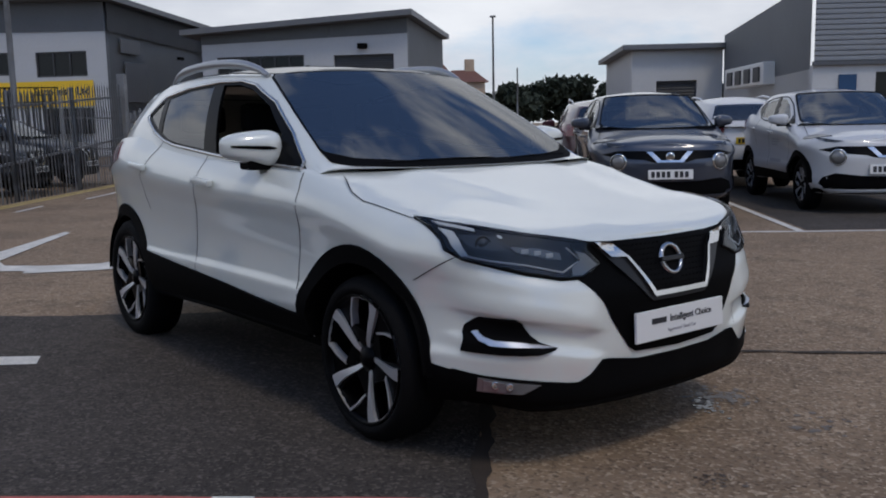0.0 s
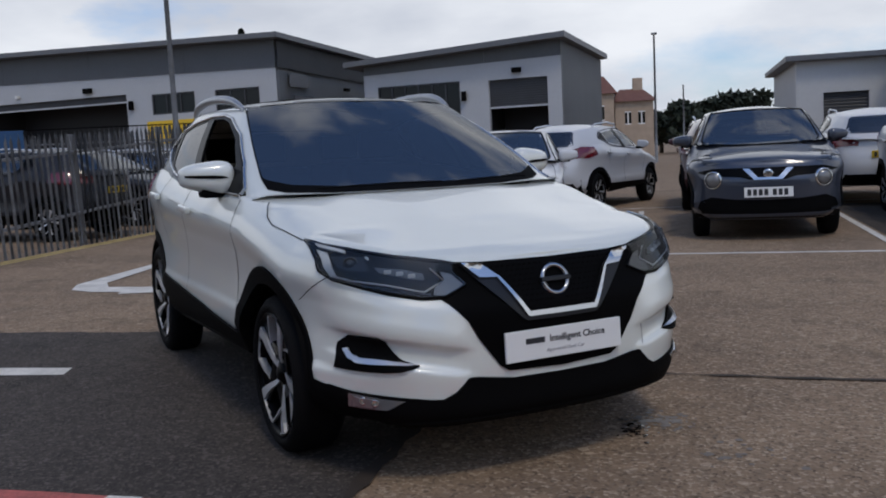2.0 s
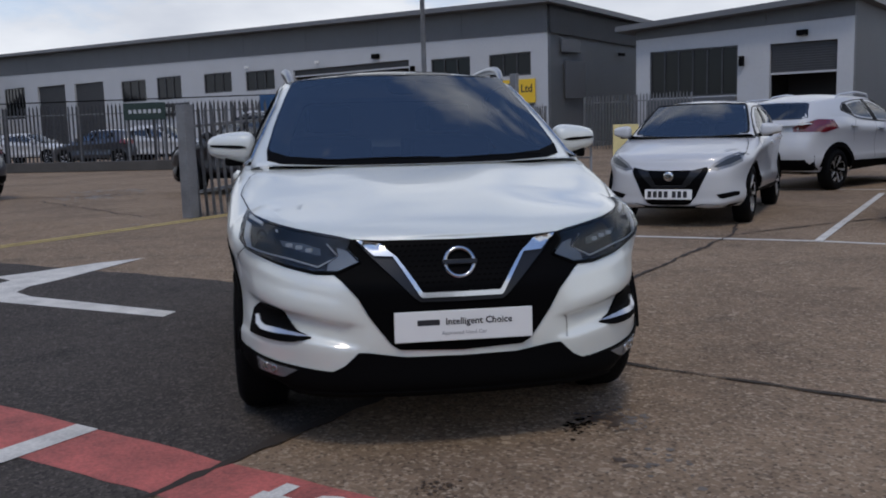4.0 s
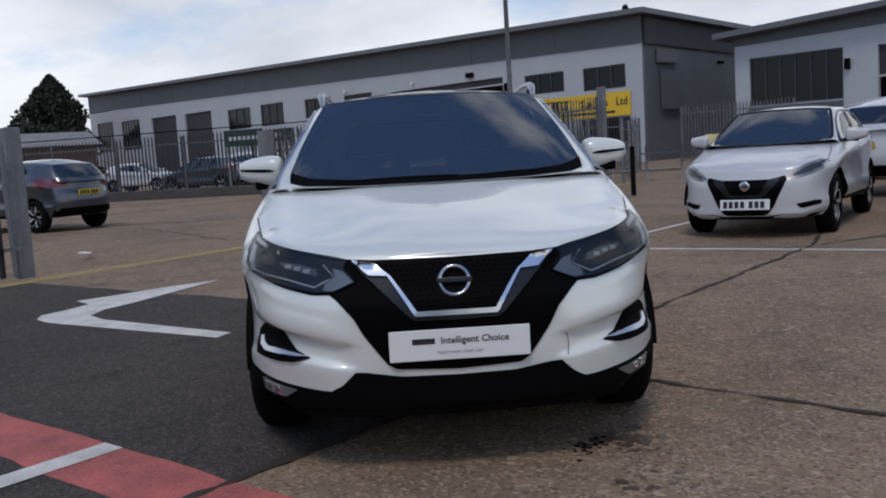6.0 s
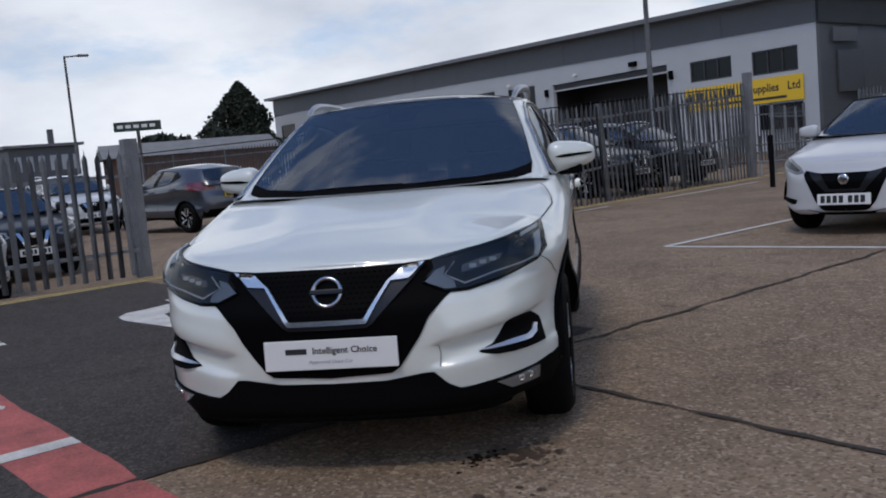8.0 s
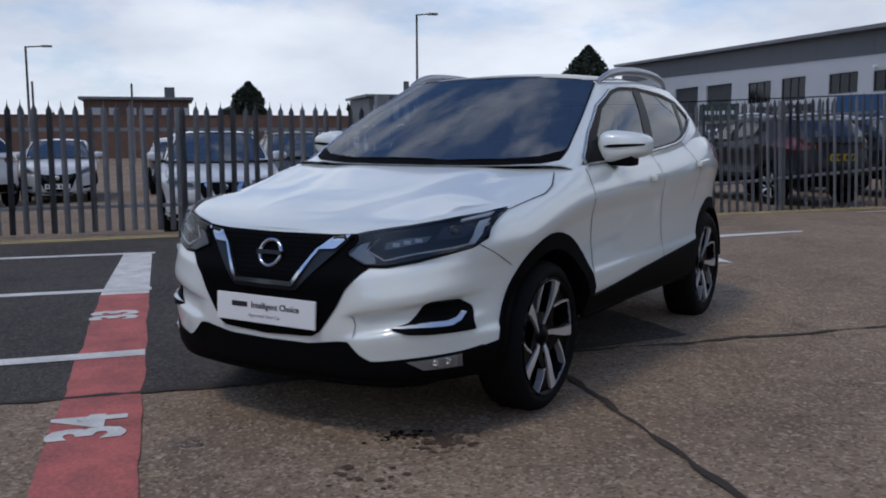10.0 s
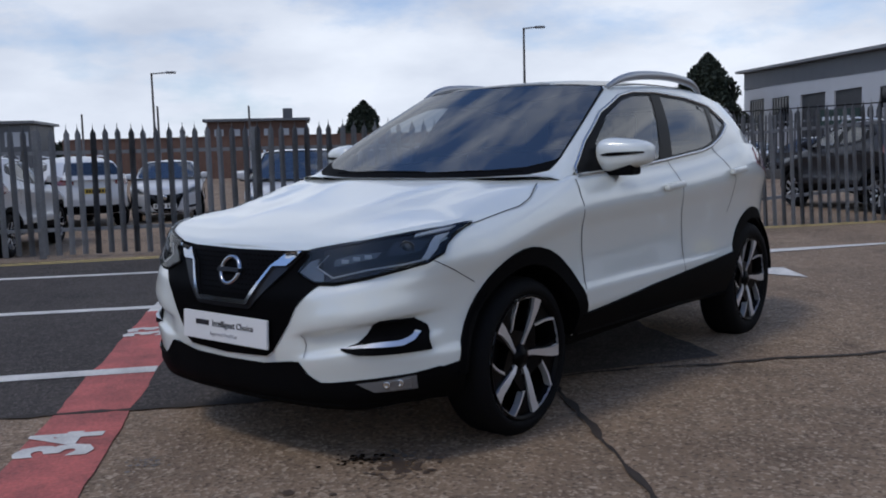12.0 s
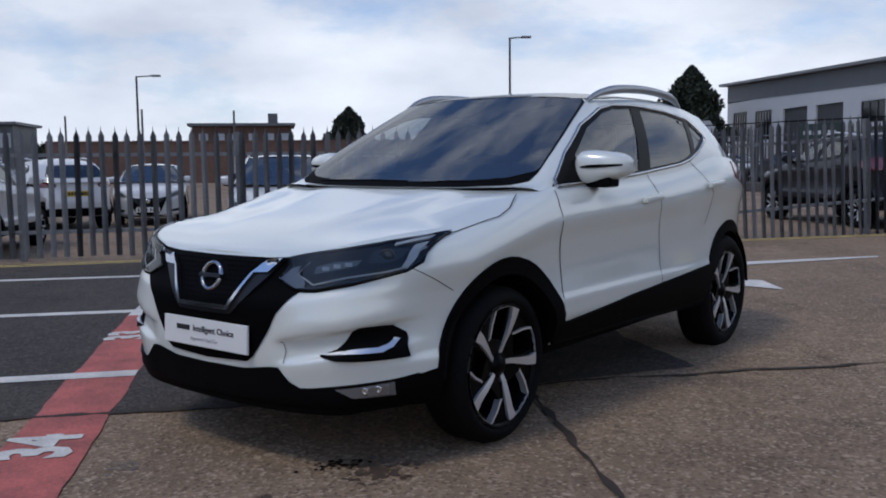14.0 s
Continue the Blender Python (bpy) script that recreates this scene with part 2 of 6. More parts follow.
OIL = material("oil_stain", (0.085, 0.06, 0.044), 0.42, vary=0.4, scale=6)
ROOF_EDGE = material("roof_flashing", (0.12, 0.125, 0.135), 0.5, vary=0.1, scale=1)
CLAD_WHITE = material("white_cladding", (0.5, 0.505, 0.51), 0.55, vary=0.05, scale=0.8)
WINDOW_DARK = material("dark_window_glass", (0.008, 0.009, 0.011), 0.1, spec=0.25)
WINDOW_PALE = material("pale_window", (0.35, 0.37, 0.4), 0.2)
SIGN_GREEN = material("dark_green_sign", (0.012, 0.028, 0.022), 0.5)
BLUE_SIGN = material("blue_sign", (0.014, 0.06, 0.15), 0.6, vary=0.25, scale=3)


# ways of making meshes
def mesh_from(name, verts, faces, smooth=True):
    me = bpy.data.meshes.new(name)
    me.from_pydata([tuple(v) for v in verts], [], faces)
    me.validate()
    if smooth:
        me.polygons.foreach_set("use_smooth", [True] * len(me.polygons))
    me.update()
    return me


def part(name, data, mat, parent=None, label=""):
    """Links a bmesh or mesh as one object, under a thing or a part."""
    if isinstance(data, bmesh.types.BMesh):
        me = bpy.data.meshes.new(name)
        data.to_mesh(me)
        data.free()
    else:
        me = data
    ob = new(name, me)
    if mat and not me.materials:
        me.materials.append(mat)
    if parent:
        ob.parent = parent
    return tagged(ob, label)


def box(bm, x0, x1, y0, y1, z0, z1, bevel=0.0):
    """A box, with bevelled edges if asked, added to bm."""
    vs = [bm.verts.new((x, y, z)) for z in (z0, z1) for y in (y0, y1) for x in (x0, x1)]
    fs = [bm.faces.new([vs[i] for i in q]) for q in ((0, 2, 3, 1), (4, 5, 7, 6), (0, 1, 5, 4), (2, 6, 7, 3), (0, 4, 6, 2), (1, 3, 7, 5))]
    if bevel:
        es = list({e for f in fs for e in f.edges})
        bmesh.ops.bevel(bm, geom=es, offset=bevel, segments=2, profile=0.6, affect="EDGES")
    return bm


def boxes(*rows, bevel=0.0):
    bm = bmesh.new()
    for r in rows:
        box(bm, *r, bevel=bevel)
    return bm


def tube(bm, pts, radius, sides=8, ends=True):
    """A tube along points; radius is one number or one a point."""
    pts = [Vector(p) for p in pts]
    rr = radius if isinstance(radius, (list, tuple)) else [radius] * len(pts)
    rings = []
    for i, p in enumerate(pts):
        d = (pts[min(i + 1, len(pts) - 1)] - pts[max(i - 1, 0)]).normalized()
        a = d.cross(Vector((0, 0, 1)) if abs(d.z) < 0.9 else Vector((1, 0, 0))).normalized()
        b = d.cross(a)
        rings.append([bm.verts.new(p + (a * math.cos(q) + b * math.sin(q)) * rr[i]) for q in (2 * math.pi * k / sides for k in range(sides))])
    for r0, r1 in zip(rings, rings[1:]):
        for k in range(sides):
            bm.faces.new((r0[k], r0[(k + 1) % sides], r1[(k + 1) % sides], r1[k])).smooth = True
    if ends:
        bm.faces.new(rings[0]); bm.faces.new(rings[-1][::-1])
    return bm


def curve(keys, t):
    """A smooth curve through keys (t, value), no overshoot."""
    ks = [k[0] for k in keys]
    vs = [k[1] for k in keys]
    if t <= ks[0]:
        return vs[0]
    if t >= ks[-1]:
        return vs[-1]
    i = max(j for j in range(len(ks)) if ks[j] <= t)
    d = [(vs[j + 1] - vs[j]) / (ks[j + 1] - ks[j]) for j in range(len(ks) - 1)]

    def slope(j):
        if j == 0 or j == len(ks) - 1:
            return d[0] if j == 0 else d[-1]
        return 0.0 if d[j - 1] * d[j] <= 0 else 2 * d[j - 1] * d[j] / (d[j - 1] + d[j])
    h = ks[i + 1] - ks[i]
    u = (t - ks[i]) / h
    return ((2 * u ** 3 - 3 * u * u + 1) * vs[i] + (u ** 3 - 2 * u * u + u) * h * slope(i)
            + (-2 * u ** 3 + 3 * u * u) * vs[i + 1] + (u ** 3 - u * u) * h * slope(i + 1))


def spline(keys, count):
    """count points evenly along a smooth open curve through points of any dimension."""
    k = [np.array(p, float) for p in keys]
    k = [2 * k[0] - k[1]] + k + [2 * k[-1] - k[-2]]
    fine = []
    for i in range(1, len(k) - 2):
        t0 = 0.0
        t1 = t0 + np.linalg.norm(k[i] - k[i - 1]) ** 0.5
        t2 = t1 + np.linalg.norm(k[i + 1] - k[i]) ** 0.5
        t3 = t2 + np.linalg.norm(k[i + 2] - k[i + 1]) ** 0.5
        for t in np.linspace(t1, t2, 24, endpoint=False):
            a1 = (t1 - t) / (t1 - t0) * k[i - 1] + (t - t0) / (t1 - t0) * k[i]
            a2 = (t2 - t) / (t2 - t1) * k[i] + (t - t1) / (t2 - t1) * k[i + 1]
            a3 = (t3 - t) / (t3 - t2) * k[i + 1] + (t - t2) / (t3 - t2) * k[i + 2]
            b1 = (t2 - t) / (t2 - t0) * a1 + (t - t0) / (t2 - t0) * a2
            b2 = (t3 - t) / (t3 - t1) * a2 + (t - t1) / (t3 - t1) * a3
            fine.append((t2 - t) / (t2 - t1) * b1 + (t - t1) / (t2 - t1) * b2)
    fine.append(k[-2])
    fine = np.array(fine)
    d = np.concatenate(([0], np.cumsum(np.linalg.norm(np.diff(fine, axis=0), axis=1))))
    s = np.linspace(0, d[-1], count)
    return np.stack([np.interp(s, d, fine[:, j]) for j in range(fine.shape[1])], axis=1)


def inside(poly, x, y):
    hit = False
    for (x0, y0), (x1, y1) in zip(poly, poly[1:] + poly[:1]):
        if (y0 > y) != (y1 > y) and x < (x1 - x0) * (y - y0) / (y1 - y0) + x0:
            hit = not hit
    return hit


def shrink(poly, by):
    """The outline moved inwards by that much (outwards if negative)."""
    area = sum(a[0] * b[1] - b[0] * a[1] for a, b in zip(poly, poly[1:] + poly[:1]))
    sg = 1 if area > 0 else -1
    out = []
    for i in range(len(poly)):
        p, a, b = Vector(poly[i]), Vector(poly[i - 1]), Vector(poly[(i + 1) % len(poly)])
        d0, d1 = (p - a).normalized(), (b - p).normalized()
        n0, n1 = Vector((-d0.y, d0.x)) * sg, Vector((-d1.y, d1.x)) * sg
        m = (n0 + n1)
        m = m / max(m.length_squared / 2, 0.35)
        q = p + m * by
        out.append((q.x, q.y))
    return out


def rounded(poly, r, steps=4):
    """The outline with its corners rounded by about r."""
    out = []
    for i in range(len(poly)):
        p, a, b = Vector(poly[i]), Vector(poly[i - 1]), Vector(poly[(i + 1) % len(poly)])
        ra, rb = min(r, (a - p).length * 0.45), min(r, (b - p).length * 0.45)
        s, e = p + (a - p).normalized() * ra, p + (b - p).normalized() * rb
        for k in range(steps + 1):
            u = k / steps
            q = s * (1 - u) ** 2 + p * 2 * u * (1 - u) + e * u * u
            out.append((q.x, q.y))
    return out


# cars: a lofted body, then every panel, lamp and trim laid on its surface
def seg_points(keys, per):
    """per points on each stretch of a smooth open curve through keys."""
    k = [np.array(p, float) for p in keys]
    k = [2 * k[0] - k[1]] + k + [2 * k[-1] - k[-2]]
    out = []
    for i in range(1, len(k) - 2):
        for u in np.linspace(0, 1, per, endpoint=False):
            out.append(0.5 * (2 * k[i] + (k[i + 1] - k[i - 1]) * u + (2 * k[i - 1] - 5 * k[i] + 4 * k[i + 1] - k[i + 2]) * u * u
                              + (3 * k[i] - k[i - 1] - 3 * k[i + 1] + k[i + 2]) * u ** 3))
    out.append(k[-2])
    return np.array(out)


def back(y):
    """Places along the car behind the front door, drawn in to its wheelbase."""
    return y if y < 1.2 else 1.2 + (y - 1.2) * 0.844 if y < 2.646 else y - 0.226


AXLES = (-0.045, 2.42)
CROSSOVER = dict(
    # half plan at the widest, from the nose round to the tail
    plan=[(x, back(y)) for x, y in ((0, -0.868), (0.25, -0.856), (0.47, -0.815), (0.625, -0.732), (0.738, -0.60), (0.812, -0.44), (0.852, -0.25), (0.873, 0.1), (0.885, 0.7),
          (0.886, 1.4), (0.88, 2.1), (0.868, 2.6), (0.815, 2.95), (0.70, 3.22), (0.53, 3.36), (0.3, 3.42), (0, 3.44))],
    nose_top=[(0, 0.806), (0.27, 0.806), (0.40, 0.815), (0.55, 0.838), (0.69, 0.868), (0.79, 0.887), (0.85, 0.90)],
    side_top=[(back(y), z) for y, z in ((-0.27, 0.903), (0.0, 0.972), (0.22, 1.015), (0.42, 1.036), (1.35, 1.075), (2.03, 1.115), (2.5, 1.155), (2.9, 1.14), (3.2, 1.08), (3.46, 1.04))],
    bottom=[(-0.9, 0.228), (-0.5, 0.24), (-0.3, 0.25), (0.30, 0.345), (1.2, 0.330), (2.05, 0.295), (2.8, 0.30), (3.3, 0.32)],
    side_off=[(0, 0.07), (0.1, 0.03), (0.2, 0.006), (0.28, 0.006), (0.34, 0.020), (0.5, 0.030), (0.66, 0.020), (0.80, 0.0), (0.83, 0.003), (0.92, 0.032), (1, 0.075)],
    nose_off=[(0, 0.07), (0.05, 0.02), (0.11, 0.004), (0.20, 0.006), (0.395, 0.0), (0.60, 0.0), (0.70, 0.004), (0.80, 0.032), (0.88, 0.052), (0.96, 0.070), (1, 0.088)],
    tail_off=[(0, 0.14), (0.15, 0.03), (0.4, 0.0), (0.6, 0.02), (0.8, 0.07), (1, 0.10)],
    hood=[(-0.80, 0.806), (-0.76, 0.830), (-0.68, 0.855), (-0.5, 0.895), (-0.2, 0.949), (0.0, 0.985), (0.16, 1.016), (0.26, 1.032), (0.44, 1.044)], cowl=0.46,
    belt=[(x, back(y), z) for x, y, z in ((0, 0.24, 1.05), (0.38, 0.26, 1.05), (0.68, 0.328, 1.05), (0.778, 0.395, 1.037), (0.812, 0.64, 1.04), (0.822, 1.3, 1.065), (0.82, 1.9, 1.085),
          (0.80, 2.4, 1.12), (0.745, 2.85, 1.11), (0.6, 3.25, 1.08), (0.3, 3.36, 1.07), (0, 3.38, 1.07))],
    roof=[(x, back(y), z) for x, y, z in ((0, 1.0, 1.485), (0.3, 1.02, 1.478), (0.52, 1.062, 1.460), (0.588, 1.125, 1.45), (0.615, 1.3, 1.455), (0.63, 1.6, 1.465), (0.63, 2.0, 1.462),
          (0.61, 2.35, 1.445), (0.58, 2.65, 1.42), (0.5, 2.95, 1.40), (0.25, 3.0, 1.405), (0, 3.01, 1.41))],
    crown=[(back(y), z) for y, z in ((1.0, 1.485), (1.25, 1.508), (1.6, 1.526), (2.0, 1.531), (2.5, 1.512), (3.01, 1.41))], bulge=0.022,
    # the bumper's folds at x = 0.55, by height: a proud chin, a scoop over it, a brow
    folds=[(0.30, 0.0), (0.345, 0.004), (0.43, 0.013), (0.448, 0.012), (0.470, -0.012), (0.50, -0.016), (0.532, -0.010), (0.546, 0.010), (0.575, 0.015), (0.63, 0.006), (0.68, 0.0)])


def loft(c, fine=1.0):
    """Verts and faces of the half body, x > 0, as grids."""
    grids = []
    n = int(190 * fine)
    ring = spline(c["plan"], n)
    tang = np.gradient(ring, axis=0)
    tang /= np.linalg.norm(tang, axis=1)[:, None]
    norm = np.stack([tang[:, 1], -tang[:, 0]], axis=1)
    levels = np.linspace(0, 1, int(76 * fine) + 1)
    g = np.zeros((len(levels), n, 3))
    fw = np.clip((-norm[:, 1] - 0.25) / 0.6, 0, 1)
    rw = np.clip((norm[:, 1] - 0.25) / 0.6, 0, 1)
    fw, rw = fw * fw * (3 - 2 * fw), rw * rw * (3 - 2 * rw)
    x_j = c["nose_top"][-1][0]
    y_j = c["side_top"][0][0]
    for i in range(n):
        x, y = ring[i]
        zt = curve(c["nose_top"], x) if y < y_j else curve(c["side_top"], y)
        zb = curve(c["bottom"], y)
        for j, v in enumerate(levels):
            off = fw[i] * curve(c["nose_off"], v) + rw[i] * curve(c["tail_off"], v) + (1 - fw[i] - rw[i]) * curve(c["side_off"], v)
            # the bumper tucks in at its lower corners
            off += 0.06 * max(0, (0.12 - v) / 0.12) * 4 * fw[i] * (1 - fw[i])
            # the wing rolls over into the bonnet
            off += (1 - fw[i]) * 0.055 * max(0, (v - 0.88) / 0.12) ** 2.2 * np.clip((0.30 - y) / 0.3, 0, 1)
            if "folds" in c:
                gate = np.clip((x - 0.35) / 0.08, 0, 1) * np.clip((0.80 - x) / 0.07, 0, 1) * fw[i] ** 0.3
                off -= gate * curve(c["folds"], zb + (zt - zb) * v - 0.2 * (x - 0.55))
            p = ring[i] - norm[i] * off
            g[j, i] = (max(p[0], 0), p[1], zb + (zt - zb) * v)
    grids.append(g)
    top = g[-1]
    hood = [p for p in top if p[1] < c["cowl"]]
    m = int(34 * fine)
    h = np.zeros((m + 1, len(hood), 3))
    for i, p in enumerate(hood):
        zc = curve(c["hood"], p[1])
        for k in range(m + 1):
            a = 1 - k / m
            x = p[0] * a
            # the raised middle of the bonnet, between creases that spread towards the screen
            xr = 0.30 + 0.26 * (p[1] + 0.75) / 1.2
            up = np.clip((xr - x) / 0.12, 0, 1)
            rise = 0.013 * up * up * (3 - 2 * up) * np.clip((p[1] + 0.78) / 0.35, 0, 1)
            h[k, i] = (x, p[1], p[2] + (zc - 0.006 - p[2]) * (1 - a ** 2.6) + rise * min(1, (1 - a) * 5))
    grids.append(h)
    per = max(3, int(14 * fine))
    b, r = seg_points(c["belt"], per), seg_points(c["roof"], per)
    tb = np.gradient(b, axis=0)[:, :2]
    tb /= np.linalg.norm(tb, axis=1)[:, None]
    ws = np.linspace(-0.12, 1, int(28 * fine) + 1)
    q = np.zeros((len(ws), len(b), 3))
    for j, w in enumerate(ws):
        p = b + (r - b) * w
        out = c["bulge"] * 4 * w * (1 - w)
        p[:, 0] += tb[:, 1] * out
        p[:, 1] -= tb[:, 0] * out
        p[:, 0] = np.maximum(p[:, 0], 0)
        q[j] = p
    q[:, 0, 0] = q[:, -1, 0] = 0
    grids.append(q)
    m = int(20 * fine)
    t = np.zeros((m + 1, len(r), 3))
    for i, p in enumerate(q[-1]):
        zc = curve(c["crown"], p[1])
        for k in range(m + 1):
            a = 1 - k / m
            t[k, i] = (p[0] * a, p[1], p[2] + (zc - p[2]) * (1 - a ** 2))
    grids.append(t)
    verts, faces = [], []
    for gr in grids:
        base = len(verts)
        a, bb = gr.shape[:2]
        verts += [Vector(p) for p in gr.reshape(-1, 3)]
        faces += [(base + j * bb + i, base + j * bb + i + 1, base + (j + 1) * bb + i + 1, base + (j + 1) * bb + i) for j in range(a - 1) for i in range(bb - 1)]
    return verts, faces


class Shell:
    """A car's whole body surface, on which outlines are laid."""

    def __init__(self, c, fine=1.0, size=(1, 1, 1)):
        v, f = loft(c, fine)
        self.c = c
        s = Vector(size)
        self.size = s
        n = len(v)
        self.verts = [Vector((p.x * s.x, p.y * s.y, p.z * s.z)) for p in v] + [Vector((-p.x * s.x, p.y * s.y, p.z * s.z)) for p in v]
        self.faces = f + [tuple(n + i for i in q[::-1]) for q in f]
        self.tree = BVHTree.FromPolygons(self.verts, self.faces)

    def meet(self, way, a, b, side=1):
        """The surface point and outward normal under (a, b): front and back take (x, z), side (y, z), top (x, y)."""
        if way == "front":
            o, d = Vector((a * self.size.x, -4, b * self.size.z)), Vector((0, 1, 0))
        elif way == "back":
            o, d = Vector((a * self.size.x, 9, b * self.size.z)), Vector((0, -1, 0))
        elif way == "side":
            o, d = Vector((side * 3, a * self.size.y, b * self.size.z)), Vector((-side, 0, 0))
        else:
            o, d = Vector((a * self.size.x, b * self.size.y, 4)), Vector((0, 0, -1))
        p, nrm, _, _ = self.tree.ray_cast(o, d)
        if p is None:
            p, nrm, _, _ = self.tree.find_nearest(o + d * 3.5)
        if nrm.dot(d) > 0:
            nrm = -nrm
        return p, nrm

    def soft(self, way, a, b, side=1, r=0.016):
        """As meet, with the normal evened out over a few centimetres."""
        p, nrm = self.meet(way, a, b, side)
        t = nrm.copy()
        for da, db in ((r, 0), (-r, 0), (0, r), (0, -r)):
            t += self.meet(way, a + da, b + db, side)[1]
        return p, t.normalized()

    def even(self, way, a, b, side=1, r=0.04):
        """As meet, with place and normal evened out over a few centimetres."""
        hits = [self.meet(way, a + r * i, b + r * j, side) for i in (-1, -0.5, 0, 0.5, 1) for j in (-1, -0.5, 0, 0.5, 1)]
        p, _ = self.meet(way, a, b, side)
        k = 1 if way in ("front", "back") else 0 if way == "side" else 2
        hits = [h for h in hits if abs(h[0][k] - p[k]) < 0.05]
        p[k] = sum(h[0][k] for h in hits) / len(hits)
        return p, sum((h[1] for h in hits), Vector()).normalized()

    def fit(self, way, poly, degree, side=1):
        """A smooth sheet close to the surface within this outline, as a function of (a, b) like meet."""
        k = 1 if way in ("front", "back") else 0
        lo = [min(p[i] for p in poly) for i in (0, 1)]
        hi = [max(p[i] for p in poly) for i in (0, 1)]
        ca, cb = (lo[0] + hi[0]) / 2, (lo[1] + hi[1]) / 2
        powers = [(i, j) for i in range(degree + 1) for j in range(degree + 1 - i)]
        core = shrink(poly, 0.012)
        at = [(a, b) for a in np.arange(lo[0], hi[0], 0.02) for b in np.arange(lo[1], hi[1], 0.02) if inside(core, a, b)]
        depth = np.array([self.meet(way, a, b, side)[0][k] for a, b in at])
        rows = np.array([[(a - ca) ** i * (b - cb) ** j for i, j in powers] for a, b in at])
        ok = np.ones(len(at), bool)
        for _ in range(3):
            co = np.linalg.lstsq(rows[ok], depth[ok], rcond=None)[0]
            ok = np.abs(rows @ co - depth) < 0.025

        def sheet(a, b):
            def d(a, b):
                return float(sum(c * (a - ca) ** i * (b - cb) ** j for c, (i, j) in zip(co, powers)))
            z = d(a, b)
            ga, gb = (d(a + 0.005, b) - d(a - 0.005, b)) / 0.01, (d(a, b + 0.005) - d(a, b - 0.005)) / 0.01
            if k:
                p, n = Vector((a * self.size.x, z, b * self.size.z)), Vector((ga, -1, gb))
            else:
                p, n = Vector((z, a * self.size.y, b * self.size.z)), Vector((1, -ga, -gb)) * side
            if way == "back":
                n = Vector((-ga, 1, -gb))
            return p, n.normalized()
        return sheet

    def patch(self, way, poly, lift=0.004, deep=0.012, step=0.03, side=1, even=0.0, less=(), sheet=None):
        """A plate of this outline that follows the surface, lift above it, with an edge that goes down by deep."""
        pts = []
        for p, q in zip(poly, poly[1:] + poly[:1]):
            k = max(1, int(math.hypot(q[0] - p[0], q[1] - p[1]) / step))
            pts += [(p[0] + (q[0] - p[0]) * i / k, p[1] + (q[1] - p[1]) * i / k) for i in range(k)]
        edge = len(pts)
        lo = [min(p[i] for p in pts) for i in (0, 1)]
        hi = [max(p[i] for p in pts) for i in (0, 1)]
        core = shrink(pts, step * 0.45)
        for i in range(int((hi[0] - lo[0]) / step) + 1):
            for j in range(int((hi[1] - lo[1]) / step) + 1):
                x, y = lo[0] + (i + 0.5 * (j % 2)) * step, lo[1] + j * step
                if inside(core, x, y):
                    pts.append((x, y))
        bonds = []
        for hole in less:
            n0 = len(pts)
            for p, q in zip(hole, hole[1:] + hole[:1]):
                k = max(1, int(math.hypot(q[0] - p[0], q[1] - p[1]) / step))
                pts += [(p[0] + (q[0] - p[0]) * i / k, p[1] + (q[1] - p[1]) * i / k) for i in range(k)]
            bonds += [(i, i + 1 if i + 1 < len(pts) else n0) for i in range(n0, len(pts))]
        v2, _, f2, _, _, _ = delaunay_2d_cdt([Vector(p) for p in pts], bonds, [list(range(edge))], 1, 1e-6)
        put = [] if sheet else [self.meet(way, p.x, p.y, side)[0] for p in v2]
        f2 = f2 if sheet else [t for t in f2 if max((put[a] - put[b]).length for a, b in zip(t, t[1:] + t[:1])) < max(0.26, step * 6)]
        if less:
            f2 = [t for t in f2 if not any(inside(h, sum(v2[i].x for i in t) / 3, sum(v2[i].y for i in t) / 3) for h in less)]
        verts, under = [], []
        for p in v2:
            q, nrm = sheet(p.x, p.y) if sheet else self.even(way, p.x, p.y, side, even) if even else self.soft(way, p.x, p.y, side)
            verts.append(q + nrm * lift)
            under.append(q + nrm * (lift - deep))
        faces = [tuple(t) for t in f2]
        seen = {}
        for t in faces:
            for a, b in zip(t, t[1:] + t[:1]):
                seen[(a, b)] = 1
        rim = [e for e in seen if (e[1], e[0]) not in seen]
        n = len(verts)
        faces += [(b, a, a + n, b + n) for a, b in rim]
        me = mesh_from("panel", verts + under, faces, smooth=False)
        flags = [i < len(f2) for i in range(len(me.polygons))]
        me.polygons.foreach_set("use_smooth", flags)
        turn = {tuple(sorted(e)) for e in rim}
        for e in me.edges:
            e.use_edge_sharp = tuple(sorted(e.vertices)) in turn
        if me.polygons and me.polygons[0].normal.dot(self.meet(way, *v2[f2[0][0]], side)[1]) < 0:
            me.flip_normals()
        return me

    def line(self, way, pts, width=0.005, lift=0.0015, side=1, step=0.03):
        """A thin strip along points on the surface."""
        fine = []
        for p, q in zip(pts, pts[1:]):
            k = max(1, int(math.hypot(q[0] - p[0], q[1] - p[1]) / step))
            fine += [(p[0] + (q[0] - p[0]) * i / k, p[1] + (q[1] - p[1]) * i / k) for i in range(k)]
        fine.append(pts[-1])
        hits = [self.soft(way, *p, side) for p in fine]
        verts, faces = [], []
        for i, (p, nrm) in enumerate(hits):
            d = (hits[min(i + 1, len(hits) - 1)][0] - hits[max(i - 1, 0)][0]).normalized()
            w = d.cross(nrm).normalized() * width / 2
            verts += [p + w + nrm * lift, p - w + nrm * lift]
        faces = [(2 * i, 2 * i + 1, 2 * i + 3, 2 * i + 2) for i in range(len(hits) - 1)]
        me = mesh_from("seam", verts, faces)
